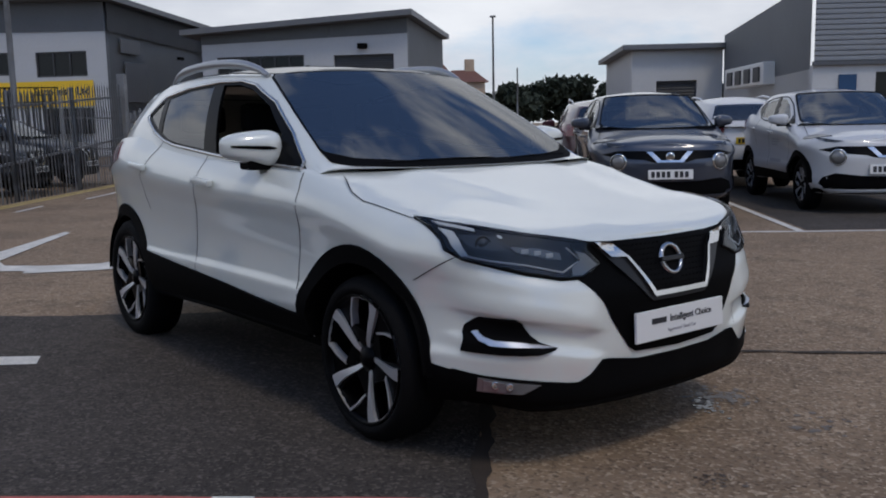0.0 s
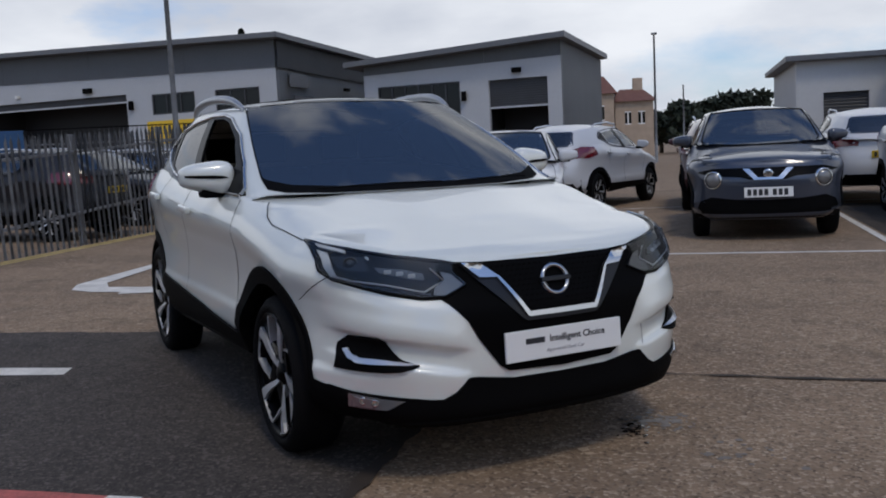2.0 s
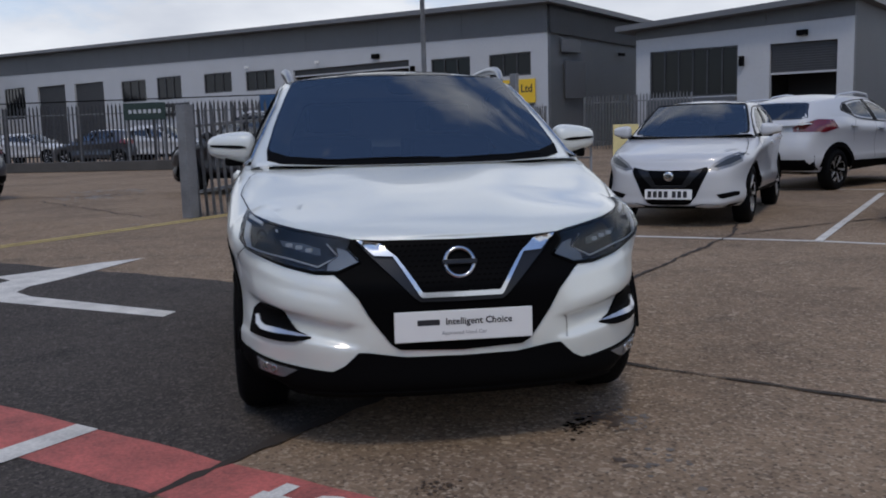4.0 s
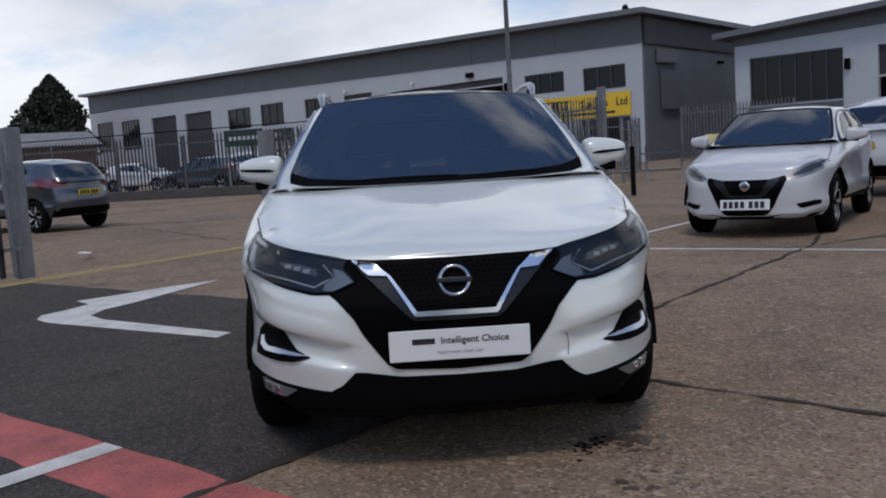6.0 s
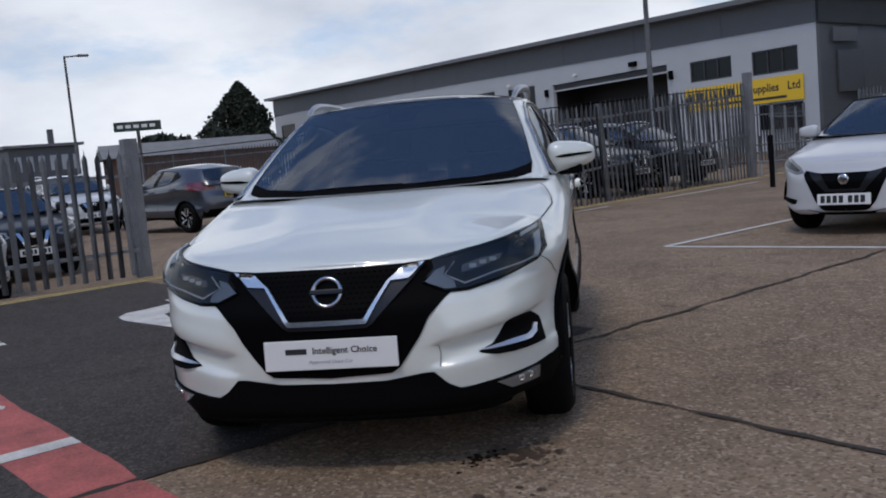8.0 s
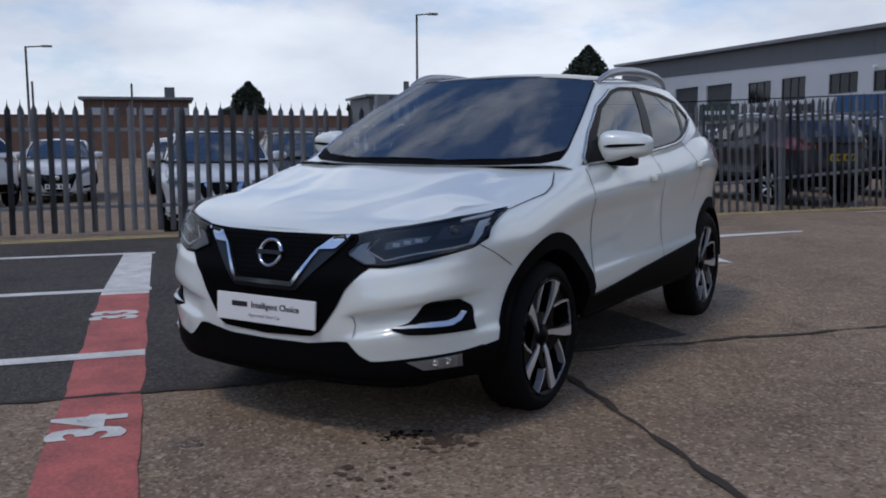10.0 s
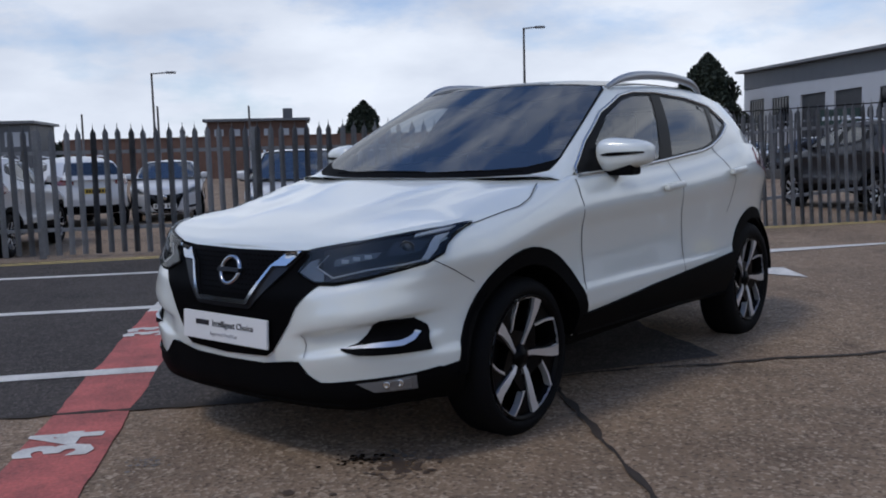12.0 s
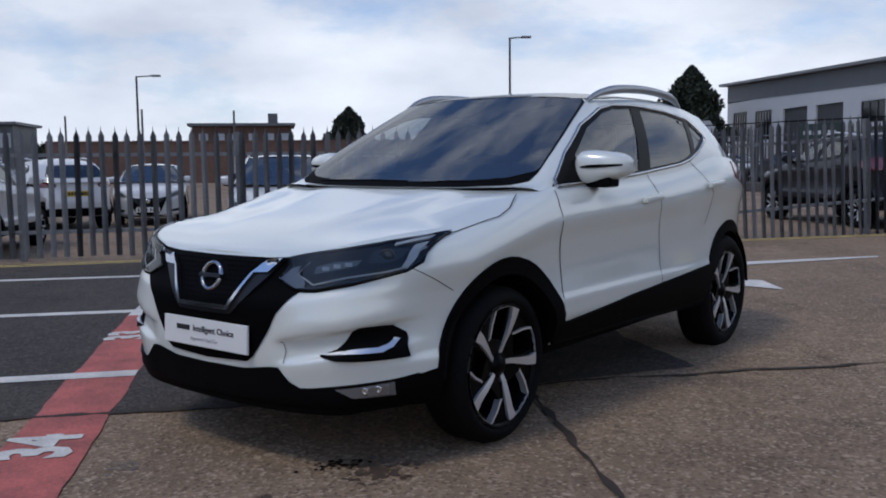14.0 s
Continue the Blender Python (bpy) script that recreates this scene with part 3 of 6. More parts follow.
        if me.polygons and me.polygons[0].normal.dot(hits[0][1]) < 0:
            me.flip_normals()
        return me

    def cord(self, way, pts, radius=0.006, lift=0.0, side=1, step=0.03, sides=6):
        """A round moulding along points on the surface."""
        fine = []
        for p, q in zip(pts, pts[1:]):
            k = max(1, int(math.hypot(q[0] - p[0], q[1] - p[1]) / step))
            fine += [(p[0] + (q[0] - p[0]) * i / k, p[1] + (q[1] - p[1]) * i / k) for i in range(k)]
        fine.append(pts[-1])
        bm = bmesh.new()
        tube(bm, [h[0] + h[1] * lift for h in (self.meet(way, *p, side) for p in fine)], radius, sides)
        return bm

    def body(self, holes, wheels, radius):
        """The painted shell, less window openings and wheel arches. holes: (way, outline)."""
        s = self.size

        def cut(m):
            x, y, z = m.x / s.x, m.y / s.y, m.z / s.z
            if abs(m.x) > 0.5 * s.x and any(math.hypot(m.y - wy, m.z - wz) < radius for wy, wz in wheels):
                return True
            for way, poly, y0, y1 in holes:
                if y0 < y < y1 and not (way == "side" and abs(x) < 0.5) and inside(poly, *((abs(x), z) if way in ("front", "back") else (y, z) if way == "side" else (abs(x), y))):
                    return True
            return False
        keep, fine = [], []
        for q in self.faces:
            p = [self.verts[i] for i in q]
            mid = sum(p, Vector()) / 4
            n = sum(cut(v + (mid - v) * 0.01) for v in p) + cut(mid)
            if n == 0:
                keep.append(q)
            elif n < 5:
                # split the faces that an outline crosses, for a clean edge
                k = 6
                at = [[(p[0] * (1 - u / k) + p[1] * (u / k)) * (1 - w / k) + (p[3] * (1 - u / k) + p[2] * (u / k)) * (w / k) for u in range(k + 1)] for w in range(k + 1)]
                for w in range(k):
                    for u in range(k):
                        c = (at[w][u], at[w][u + 1], at[w + 1][u + 1], at[w + 1][u])
                        if not cut(sum(c, Vector()) / 4):
                            fine.append(c)
        bm = bmesh.new()
        vs = [bm.verts.new(p) for p in self.verts]
        for c in fine:
            bm.faces.new([bm.verts.new(p) for p in c]).smooth = True
        for q in keep:
            try:
                bm.faces.new([vs[i] for i in q]).smooth = True
            except ValueError:
                pass
        bmesh.ops.remove_doubles(bm, verts=bm.verts[:], dist=0.0004)
        bmesh.ops.delete(bm, geom=[v for v in bm.verts if not v.link_faces], context="VERTS")
        # ease the folds where wing and bonnet meet
        soft = [v for v in bm.verts if v.co.y < 0.36 * s.y and v.co.z > (curve(self.c["nose_top"], min(abs(v.co.x) / s.x, 0.86)) + 0.028) * s.z]
        for _ in range(36):
            bmesh.ops.smooth_vert(bm, verts=soft, factor=0.5, use_axis_x=False, use_axis_y=False, use_axis_z=True)
        seam = [v for v in soft if abs(v.co.x) > 0.6 * s.x and -0.5 < v.co.y / s.y < 0.1]
        for _ in range(40):
            bmesh.ops.smooth_vert(bm, verts=seam, factor=0.5, use_axis_x=False, use_axis_y=False, use_axis_z=True)
        bmesh.ops.recalc_face_normals(bm, faces=bm.faces[:])
        return bm


def lathe(bm, profile, sides=40, axis_x=True):
    """Turns (radius, x) round the x axis."""
    rings = [[bm.verts.new((x, r * math.cos(2 * math.pi * k / sides), r * math.sin(2 * math.pi * k / sides))) for k in range(sides)] for r, x in profile]
    for a, b in zip(rings, rings[1:]):
        for k in range(sides):
            bm.faces.new((a[k], a[(k + 1) % sides], b[(k + 1) % sides], b[k])).smooth = True
    return bm


def wheel_meshes(r, rim, w, blades=5, twist=1.0):
    """Meshes of a wheel that faces +x, centre at the origin: tyre, barrel, spokes."""
    h = w / 2
    tyre = lathe(bmesh.new(), [(rim * 0.97, h - 0.03), (rim * 1.01, h - 0.006), (rim + (r - rim) * 0.35, h + 0.004), (r - 0.03, h - 0.004), (r - 0.008, h - 0.022),
                               (r, h - 0.045), (r, 0), (r, -h + 0.045), (r - 0.012, -h + 0.02), (rim, -h + 0.01)], 56)
    barrel = lathe(bmesh.new(), [(rim * 0.985, h - 0.004), (rim * 0.955, h - 0.004), (rim * 0.93, h - 0.03), (rim * 0.88, h - 0.06), (rim * 0.86, -h + 0.03)], 48)
    disc = lathe(bmesh.new(), [(0.0, h - 0.085), (rim * 0.62, h - 0.085), (rim * 0.66, h - 0.11), (rim * 0.9, h - 0.13)], 40)
    spokes, pockets = bmesh.new(), bmesh.new()

    def ribbon(bm, rows, x, thick):
        """A strip between pairs of (radius share, degrees), with sides."""
        prev = None
        for (ra, aa, xa), (rb, ab, xb) in rows:
            q = []
            for rr, ang, dx in ((ra, aa, xa), (rb, ab, xb)):
                t = radians(ang)
                q += [bm.verts.new((x + dx, rim * rr * math.cos(t), rim * rr * math.sin(t))), bm.verts.new((x + dx - thick, rim * rr * math.cos(t), rim * rr * math.sin(t)))]
            if prev:
                for u, v in ((0, 2), (2, 3), (1, 0)):
                    bm.faces.new((prev[u], prev[v], q[v], q[u]))
            prev = q
    for k in range(blades):
        a0 = 69 + 360 * k / blades
        # a bright vane that widens and leans towards the rim
        ribbon(spokes, [((0.14, a0 + 24, -0.030), (0.14, a0 - 2, -0.030)), ((0.32, a0 + 13, -0.018), (0.32, a0 - 3, -0.022)), ((0.55, a0 + 6, -0.008), (0.55, a0 - 6, -0.012)),
                        ((0.78, a0 + 4, -0.003), (0.78, a0 - 7, -0.005)), ((0.965, a0 + 6, 0), (0.965, a0 - 6, 0))], h - 0.006, 0.03)
        # the slim edge that runs on along the rim and turns back inwards
        ribbon(spokes, [((0.970, a0 + 5, 0), (0.945, a0 + 5, 0)), ((0.970, a0 + 14, 0), (0.945, a0 + 14, 0)), ((0.970, a0 + 25, 0), (0.945, a0 + 25, 0)), ((0.970, a0 + 35, 0), (0.945, a0 + 33, 0)),
                        ((0.76, a0 + 45.5, -0.006), (0.76, a0 + 42, -0.006)), ((0.56, a0 + 59, -0.014), (0.56, a0 + 54, -0.014))], h - 0.007, 0.03)
        # the black web behind
        ribbon(pockets, [((0.12, a0 + 60, -0.02), (0.12, a0 - 6, -0.02)), ((0.40, a0 + 64, -0.01), (0.40, a0 + 0, -0.01)), ((0.60, a0 + 60, -0.004), (0.60, a0 + 56, -0.004)), ((0.95, a0 + 66, 0), (0.95, a0 + 36, 0))], h - 0.022, 0.03)
        ribbon(pockets, [((0.30, a0 + 16, -0.012), (0.30, a0 - 12, -0.012)), ((0.60, a0 + 9, -0.006), (0.60, a0 - 9, -0.006)), ((0.96, a0 + 9, 0), (0.96, a0 - 8, 0))], h - 0.020, 0.04)
    for bm in (spokes, pockets):
        bmesh.ops.recalc_face_normals(bm, faces=bm.faces[:])
    lip = lathe(bmesh.new(), [(rim * 0.995, h - 0.004), (rim * 0.985, h - 0.001), (rim * 0.972, h - 0.003), (rim * 0.965, h - 0.014)], 56)
    cap = lathe(bmesh.new(), [(0.0, h - 0.018), (0.024, h - 0.019), (0.03, h - 0.026), (rim * 0.2, h - 0.034), (rim * 0.22, h - 0.07)], 24)
    return tyre, barrel, disc, spokes, pockets, lip, cap


WHEELS = {}


def add_wheel(car, x, y, r, rim, w, side, high=None):
    key = (r, rim, w)
    if key not in WHEELS:
        ms = []
        for nm, bm in zip(("tyre", "rim", "brake_disc", "spokes", "spoke_web", "rim_lip", "hub_cap"), wheel_meshes(r, rim, w)):
            me = bpy.data.meshes.new(nm)
            bm.to_mesh(me)
            bm.free()
            me.materials.append(dict(tyre=RUBBER, rim=GLOSS_BLACK, brake_disc=PLASTIC, spokes=ALLOY, spoke_web=GLOSS_BLACK, rim_lip=GLOSS_BLACK, hub_cap=GLOSS_BLACK)[nm])
            ms.append((nm, me))
        WHEELS[key] = ms
    hub = new("wheel", None)
    hub.parent = car
    hub.matrix_basis = pose(side * x, y, high or r, 0, 0, 0 if side > 0 else 180)
    for nm, me in WHEELS[key]:
        part(nm, me, None, hub)
    return hub


def fill(bm, loops):
    """Side-by-side outlines as one lofted strip."""
    rings = [[bm.verts.new(p) for p in lp] for lp in loops]
    for a, b in zip(rings, rings[1:]):
        for i in range(len(a) - 1):
            bm.faces.new((a[i], a[i + 1], b[i + 1], b[i])).smooth = True
    return bm


def both(f):
    for side in (-1, 1):
        f(side)


def mirror_poly(half):
    """A whole outline from the half with x >= 0 that starts and ends on the middle line."""
    return half + [(-x, z) for x, z in half[::-1] if x > 1e-6]


def text_mesh(words, size, thick=0.001, bold=0.0):
    """Flat letters, centred, in the x-z plane facing -y."""
    cu = bpy.data.curves.new("letters", "FONT")
    cu.body, cu.size, cu.align_x, cu.align_y, cu.extrude = words, size, "CENTER", "CENTER", thick
    cu.resolution_u, cu.offset = 2, bold
    ob = bpy.data.objects.new("letters", cu)
    me = bpy.data.meshes.new_from_object(ob)
    bpy.data.objects.remove(ob)
    me.materials.clear()
    me.transform(pose(0, 0, 0, 90, 0, 0))
    return me


def bars(rows, thick=0.002):
    """Plain bars in the x-z plane, for writing that cannot be read: (x0, x1, z0, z1)."""
    bm = bmesh.new()
    for x0, x1, z0, z1 in rows:
        box(bm, x0, x1, -thick, thick, z0, z1)
    return bm


PLATE_BAR = mesh_from("plate_bar", [(x, y, z) for y in (-0.002, 0.002) for x, z in ((-0.021, -0.036), (0.021, -0.036), (0.021, 0.036), (-0.021, 0.036))], [(0, 1, 2, 3), (7, 6, 5, 4), (0, 4, 5, 1), (1, 5, 6, 2), (2, 6, 7, 3), (3, 7, 4, 0)], smooth=False)
PLATE_BAR.materials.append(INK_AND_SHADE)


def number_plate(car, p, tilt, yellow=False, turn=0, scale=1.0):
    """A registration plate with its characters as bars, at p on a car."""
    pl = part("number_plate", boxes((-0.26 * scale, 0.26 * scale, -0.006, 0.006, -0.056 * scale, 0.056 * scale), bevel=0.004), PLATE_YELLOW if yellow else PLATE_WHITE, car,
              "yellow number plate" if yellow else "white number plate")
    pl.matrix_basis = pose(*p, tilt, 0, turn)
    xs = [-0.205, -0.145, -0.085, -0.025, 0.065, 0.125, 0.185]
    for x in xs:
        part("plate_bar", PLATE_BAR, None, pl).location = (x, -0.0065, 0)
    return pl


def seat(car, x, y, mat):
    bm = bmesh.new()
    box(bm, x - 0.25, x + 0.25, y - 0.25, y + 0.25, 0.45, 0.68, bevel=0.05)
    box(bm, x - 0.24, x + 0.24, y + 0.15, y + 0.32, 0.62, 1.14, bevel=0.05)
    box(bm, x - 0.13, x + 0.13, y + 0.22, y + 0.32, 1.17, 1.33, bevel=0.035)
    return part("seat", bm, mat, car)


def mirror_shape(side, x, y, z, size=1.0):
    """A door mirror's housing, flat-topped and rounded, slimmer towards its outer end."""
    bm = bmesh.new()
    bmesh.ops.create_icosphere(bm, subdivisions=5, radius=1.0)
    for v in bm.verts:
        p = v.co.copy()
        q = Vector([math.copysign(abs(t) ** w, t) for t, w in zip(p, (0.62, 0.72, 0.66))])
        wide = 1.0 - 0.16 * (q.x + 1) / 2
        back = 0.35 if q.y > 0 else 1.0
        h = (q.z * 0.078 if q.z > 0 else q.z * 0.102) * wide
        v.co = Vector((side * (x + q.x * 0.128 * size), y + q.y * 0.092 * size * back + 0.035 * q.x * size, z + (h + 0.004 * q.x + 0.012 * max(q.z, 0) * q.x * -1) * size))
        if q.z < 0:
            v.co.z += 0.030 * size * q.z * q.z * (1 + q.x) * 0.5
    for f in bm.faces:
        f.smooth = True
    return bm


def mirror_slot(bm, rows):
    """A dark strip laid on the mirror's front: rows of (x, z low, z high)."""
    tree = BVHTree.FromBMesh(bm)
    vs = []
    keys = np.array(rows)
    rows = [tuple(np.interp(u, np.arange(len(keys)), keys[:, i]) for i in range(3)) for u in np.linspace(0, len(keys) - 1, 31)]
    for x, lo, hi in rows:
        for z in (lo, hi):
            p = tree.ray_cast(Vector((x, -3, z)), Vector((0, 1, 0)))[0]
            vs.append((p or Vector((x, 0.6, z))) + Vector((0, -0.004, 0)))
    return mesh_from("slot", vs, [(2 * i, 2 * i + 1, 2 * i + 3, 2 * i + 2) for i in range(len(rows) - 1)])

# outlines of the crossover's panels: front ones in (x, z), side ones in (y, z)
SCREEN = [(0, 1.040), (0.40, 1.046), (0.60, 1.060), (0.675, 1.078), (0.698, 1.108), (0.672, 1.20), (0.648, 1.27), (0.612, 1.36), (0.578, 1.436), (0.56, 1.450), (0.30, 1.466), (0, 1.471)]
DLO = [(0.40, 1.033), (0.80, 1.047), (1.25, 1.078), (1.72, 1.115), (1.86, 1.137), (2.02, 1.180), (2.24, 1.258), (2.225, 1.284), (2.10, 1.368), (1.80, 1.408), (1.46, 1.428), (1.24, 1.424),
       (1.10, 1.400), (0.86, 1.312), (0.61, 1.176), (0.44, 1.062)]
GLASS_F = [(0.615, 1.054), (1.20, 1.083), (1.41, 1.416), (1.24, 1.411), (1.11, 1.386), (0.88, 1.302), (0.665, 1.175)]
GLASS_R = [(1.335, 1.096), (1.71, 1.126), (1.84, 1.147), (1.93, 1.172), (2.035, 1.362), (1.80, 1.396), (1.50, 1.414)]
GLASS_Q = [(1.985, 1.186), (2.21, 1.264), (2.20, 1.279), (2.09, 1.352)]
REAR_GLASS = [(0, 1.12), (0.52, 1.125), (0.60, 1.15), (0.515, 1.355), (0.47, 1.378), (0, 1.385)]
GRILLE = [(0, 0.796), (0.28, 0.798), (0.40, 0.806), (0.44, 0.80), (0.452, 0.69), (0.424, 0.668), (0.386, 0.628), (0.366, 0.606), (0.331, 0.542), (0.292, 0.488), (0.253, 0.436), (0.222, 0.417), (0, 0.408)]
HEADLIGHT = [(0.352, 0.727), (0.392, 0.776), (0.380, 0.800), (0.425, 0.810), (0.53, 0.829), (0.655, 0.852), (0.727, 0.867), (0.757, 0.879), (0.768, 0.852), (0.778, 0.792), (0.750, 0.762), (0.675, 0.735), (0.61, 0.714),
             (0.51, 0.693), (0.43, 0.692)]
VALANCE = [(0, 0.386), (0.20, 0.388), (0.335, 0.407), (0.372, 0.408), (0.42, 0.362), (0.462, 0.340), (0.50, 0.342), (0.62, 0.357), (0.72, 0.369), (0.775, 0.384), (0.77, 0.30), (0.70, 0.236), (0, 0.236)]
FOG = [(0.716, 0.566), (0.655, 0.565), (0.628, 0.549), (0.605, 0.512), (0.583, 0.484), (0.535, 0.459), (0.60, 0.445), (0.69, 0.445), (0.757, 0.447), (0.750, 0.485), (0.737, 0.538)]
FOG_BLADE = [(0.533, 0.461), (0.60, 0.474), (0.66, 0.482), (0.694, 0.485), (0.710, 0.494), (0.714, 0.520), (0.727, 0.513), (0.725, 0.486), (0.709, 0.473), (0.685, 0.471), (0.63, 0.467), (0.58, 0.462)]


def arch_band(cy, r0, r1, a0, a1, steps=22, slim=0.0):
    """An arch-shaped outline in (y, z) round a wheel at cy, slimmer by slim at its front foot."""
    zc = 0.335
    outer = [(cy + r * math.cos(a), zc + r * math.sin(a)) for a in np.linspace(radians(a0), radians(a1), steps) for r in [r1 - slim * min(1, max(0, (a - 1.7) / 0.9)) ** 1.2]]
    inner = [(cy + r0 * math.cos(a), zc + r0 * math.sin(a)) for a in np.linspace(radians(a1), radians(a0), steps)]
    return outer + inner


def crossover(name, fine, paint, hero=False, open_window=False):
    """The white crossover; hero: with all small parts."""
    sh = Shell(CROSSOVER, fine)
    car = new(name, None)
    R = 0.335
    holes = [("front", shrink(mirror_poly(SCREEN), 0.001), -1, 1.3), ("side", shrink(DLO, 0.005), 0.3, 2.6)]
    part("body", sh.body(holes, [(AXLES[0], R), (AXLES[1], R)], 0.380), paint, car)
    st = 0.03 if hero else 0.07
    part("windscreen", sh.patch("front", mirror_poly(SCREEN), 0.006, 0.012, st * 1.3, sheet=sh.fit("front", mirror_poly(SCREEN), 6)), WINDSCREEN, car, "curved tinted windscreen")
    band = shrink(mirror_poly(SCREEN), 0.0)
    part("windscreen_border", sh.cord("front", band + band[:1], 0.006, 0.001, step=st), GLOSS_BLACK, car)
    part("panoramic_roof", sh.patch("top", mirror_poly([(0, 0.982), (0.30, 1.003), (0.50, 1.048), (0.545, 1.12), (0.555, 2.1), (0.5, 2.2), (0, 2.22)]), 0.004, 0.01, 0.045), ROOF_GLASS, car, "dark panoramic glass roof")
    part("grille", sh.patch("front", mirror_poly(GRILLE), 0.006, 0.02, st * 0.7), GRILLE_BLACK, car, "black mesh grille and surround")
    part("lower_valance", sh.patch("front", mirror_poly(VALANCE), 0.009, 0.02, st), PLASTIC, car, "black plastic bumper skirt")
    vee = [(0, 0.616), (0.138, 0.616), (0.222, 0.735), (0.285, 0.784), (0.364, 0.793), (0.342, 0.773), (0.306, 0.735), (0.166, 0.600), (0.146, 0.588), (0, 0.586)]
    part("grille_trim", sh.patch("front", mirror_poly(vee), 0.016, 0.03, 0.016, even=0.05), DARK_CHROME, car, "dark chrome V-shaped grille trim")
    edge = [(0, 0.618), (0.138, 0.618), (0.224, 0.738), (0.287, 0.785), (0.360, 0.794), (0.338, 0.774), (0.302, 0.742), (0.236, 0.738), (0.150, 0.608), (0.142, 0.602), (0, 0.602)]
    part("chrome_grille_edge", sh.patch("front", mirror_poly(edge), 0.027, 0.012, 0.012, even=0.05), CHROME, car, "bright chrome edge of the grille")
    p, nrm = sh.meet("front", 0, 0.718)
    badge = part("badge", lathe(bmesh.new(), [(0.044, 0.0), (0.046, 0.012), (0.058, 0.012), (0.060, 0.0)], 40), BADGE_CHROME, car, "round chrome badge")
    badge.matrix_basis = pose(0, p.y - 0.004, p.z, 0, 0, -90) @ pose(0, 0, 0, 0, -18, 0)
    bar = part("badge_bar", boxes((-0.063, 0.063, -0.018, 0.0, -0.009, 0.009), bevel=0.003), DARK_CHROME, car)
    bar.matrix_basis = pose(0, p.y - 0.004, p.z, -18, 0, 0)

    def sides(s):
        hl = part("headlight", sh.patch("front", [(x * s, z) for x, z in HEADLIGHT], 0.004, 0.02, st), LAMP_BOWL, car, "slim headlight under a clear lens")
        for nm, poly, mat, up in (("lamp_end", [(0.360, 0.728), (0.396, 0.766), (0.432, 0.778), (0.424, 0.748), (0.462, 0.724), (0.468, 0.700), (0.432, 0.698)], LAMP_CLEAR, 0.010),
                                  ("daylight_strip", [(0.690, 0.852), (0.746, 0.871), (0.748, 0.860), (0.694, 0.843)], DRL, 0.011),
                                  ("daylight_strip", [(0.757, 0.852), (0.738, 0.843), (0.742, 0.800), (0.736, 0.772), (0.750, 0.768), (0.762, 0.800)], DRL, 0.011),
                                  ("lamp_reflector", [(0.63, 0.800), (0.55, 0.792), (0.49, 0.775), (0.488, 0.752), (0.53, 0.758), (0.575, 0.770), (0.62, 0.782)], LAMP_MIRROR, 0.009),
                                  ("lamp_reflector", [(0.735, 0.835), (0.655, 0.832), (0.645, 0.786), (0.70, 0.790), (0.728, 0.80)], LAMP_DARK, 0.009)):
            part(nm, sh.patch("front", [(x * s, z) for x, z in poly], up, 0.006, 0.02), mat, hl)
        for lx, lz in ((0.60, 0.787), (0.565, 0.781), (0.53, 0.772)):
            q, nrm = sh.meet("front", lx * s, lz)
            seg = part("lamp_cell", boxes((-0.013, 0.013, -0.004, 0.004, -0.007, 0.007), bevel=0.002), DRL, hl)
            seg.matrix_basis = pose(q.x, q.y - 0.012, q.z, 0, 0, s * 24)
        part("lamp_edge", sh.cord("front", [(x * s, z) for x, z in ((0.464, 0.790), (0.428, 0.747), (0.498, 0.711), (0.60, 0.738), (0.70, 0.757), (0.748, 0.772))], 0.0032, 0.011), DRL, hl)
        q, nrm = sh.meet("front", 0.692 * s, 0.814)
        lr = 0.028
        pr = part("lamp_projector", lathe(bmesh.new(), [(0.0, 0.018), (lr * 0.55, 0.014), (lr * 0.8, 0.008), (lr * 0.84, 0.014), (lr, 0.010), (lr, 0.0)], 24), LAMP_DARK, hl)
        pr.matrix_basis = pose(q.x, q.y, q.z, 0, 0, -90 + s * 38)
        part("headlight_lens", sh.patch("front", [(x * s, z) for x, z in HEADLIGHT], 0.018, 0.010, st), LENS, hl)
        part("headlight_edge", sh.cord("front", [(x * s, z) for x, z in HEADLIGHT + HEADLIGHT[:1]], 0.007, 0.004, step=st), GLOSS_BLACK, hl)
        part("bumper_corner", sh.patch("side", [(-0.70, 0.245), (-0.70, 0.345), (-0.56, 0.372), (-0.44, 0.392), (-0.40, 0.30), (-0.38, 0.245)], 0.006, 0.02, 0.03, s), PLASTIC, car, "black plastic bumper corner")
        part("fog_recess", sh.patch("front", [(x * s, z) for x, z in FOG], 0.009, 0.025, 0.012), PLASTIC, car, "black fog lamp recess")
        part("fog_trim", sh.patch("front", [(x * s, z) for x, z in FOG_BLADE], 0.015, 0.010, 0.010), SATIN, car, "satin silver bumper blade")
        led = [(0.582, 0.343), (0.655, 0.352), (0.728, 0.364), (0.724, 0.318), (0.63, 0.311)]
        fl = part("fog_light", sh.patch("front", [(x * s, z) for x, z in led], 0.013, 0.02, 0.02), FOG_GLASS, car, "clear glass fog light")
        part("fog_light_bowl", sh.patch("front", [(x * s, z) for x, z in ((0.66, 0.348), (0.69, 0.352), (0.716, 0.356), (0.712, 0.324), (0.668, 0.320))], 0.017, 0.008, 0.02), LAMP_CLEAR, fl)
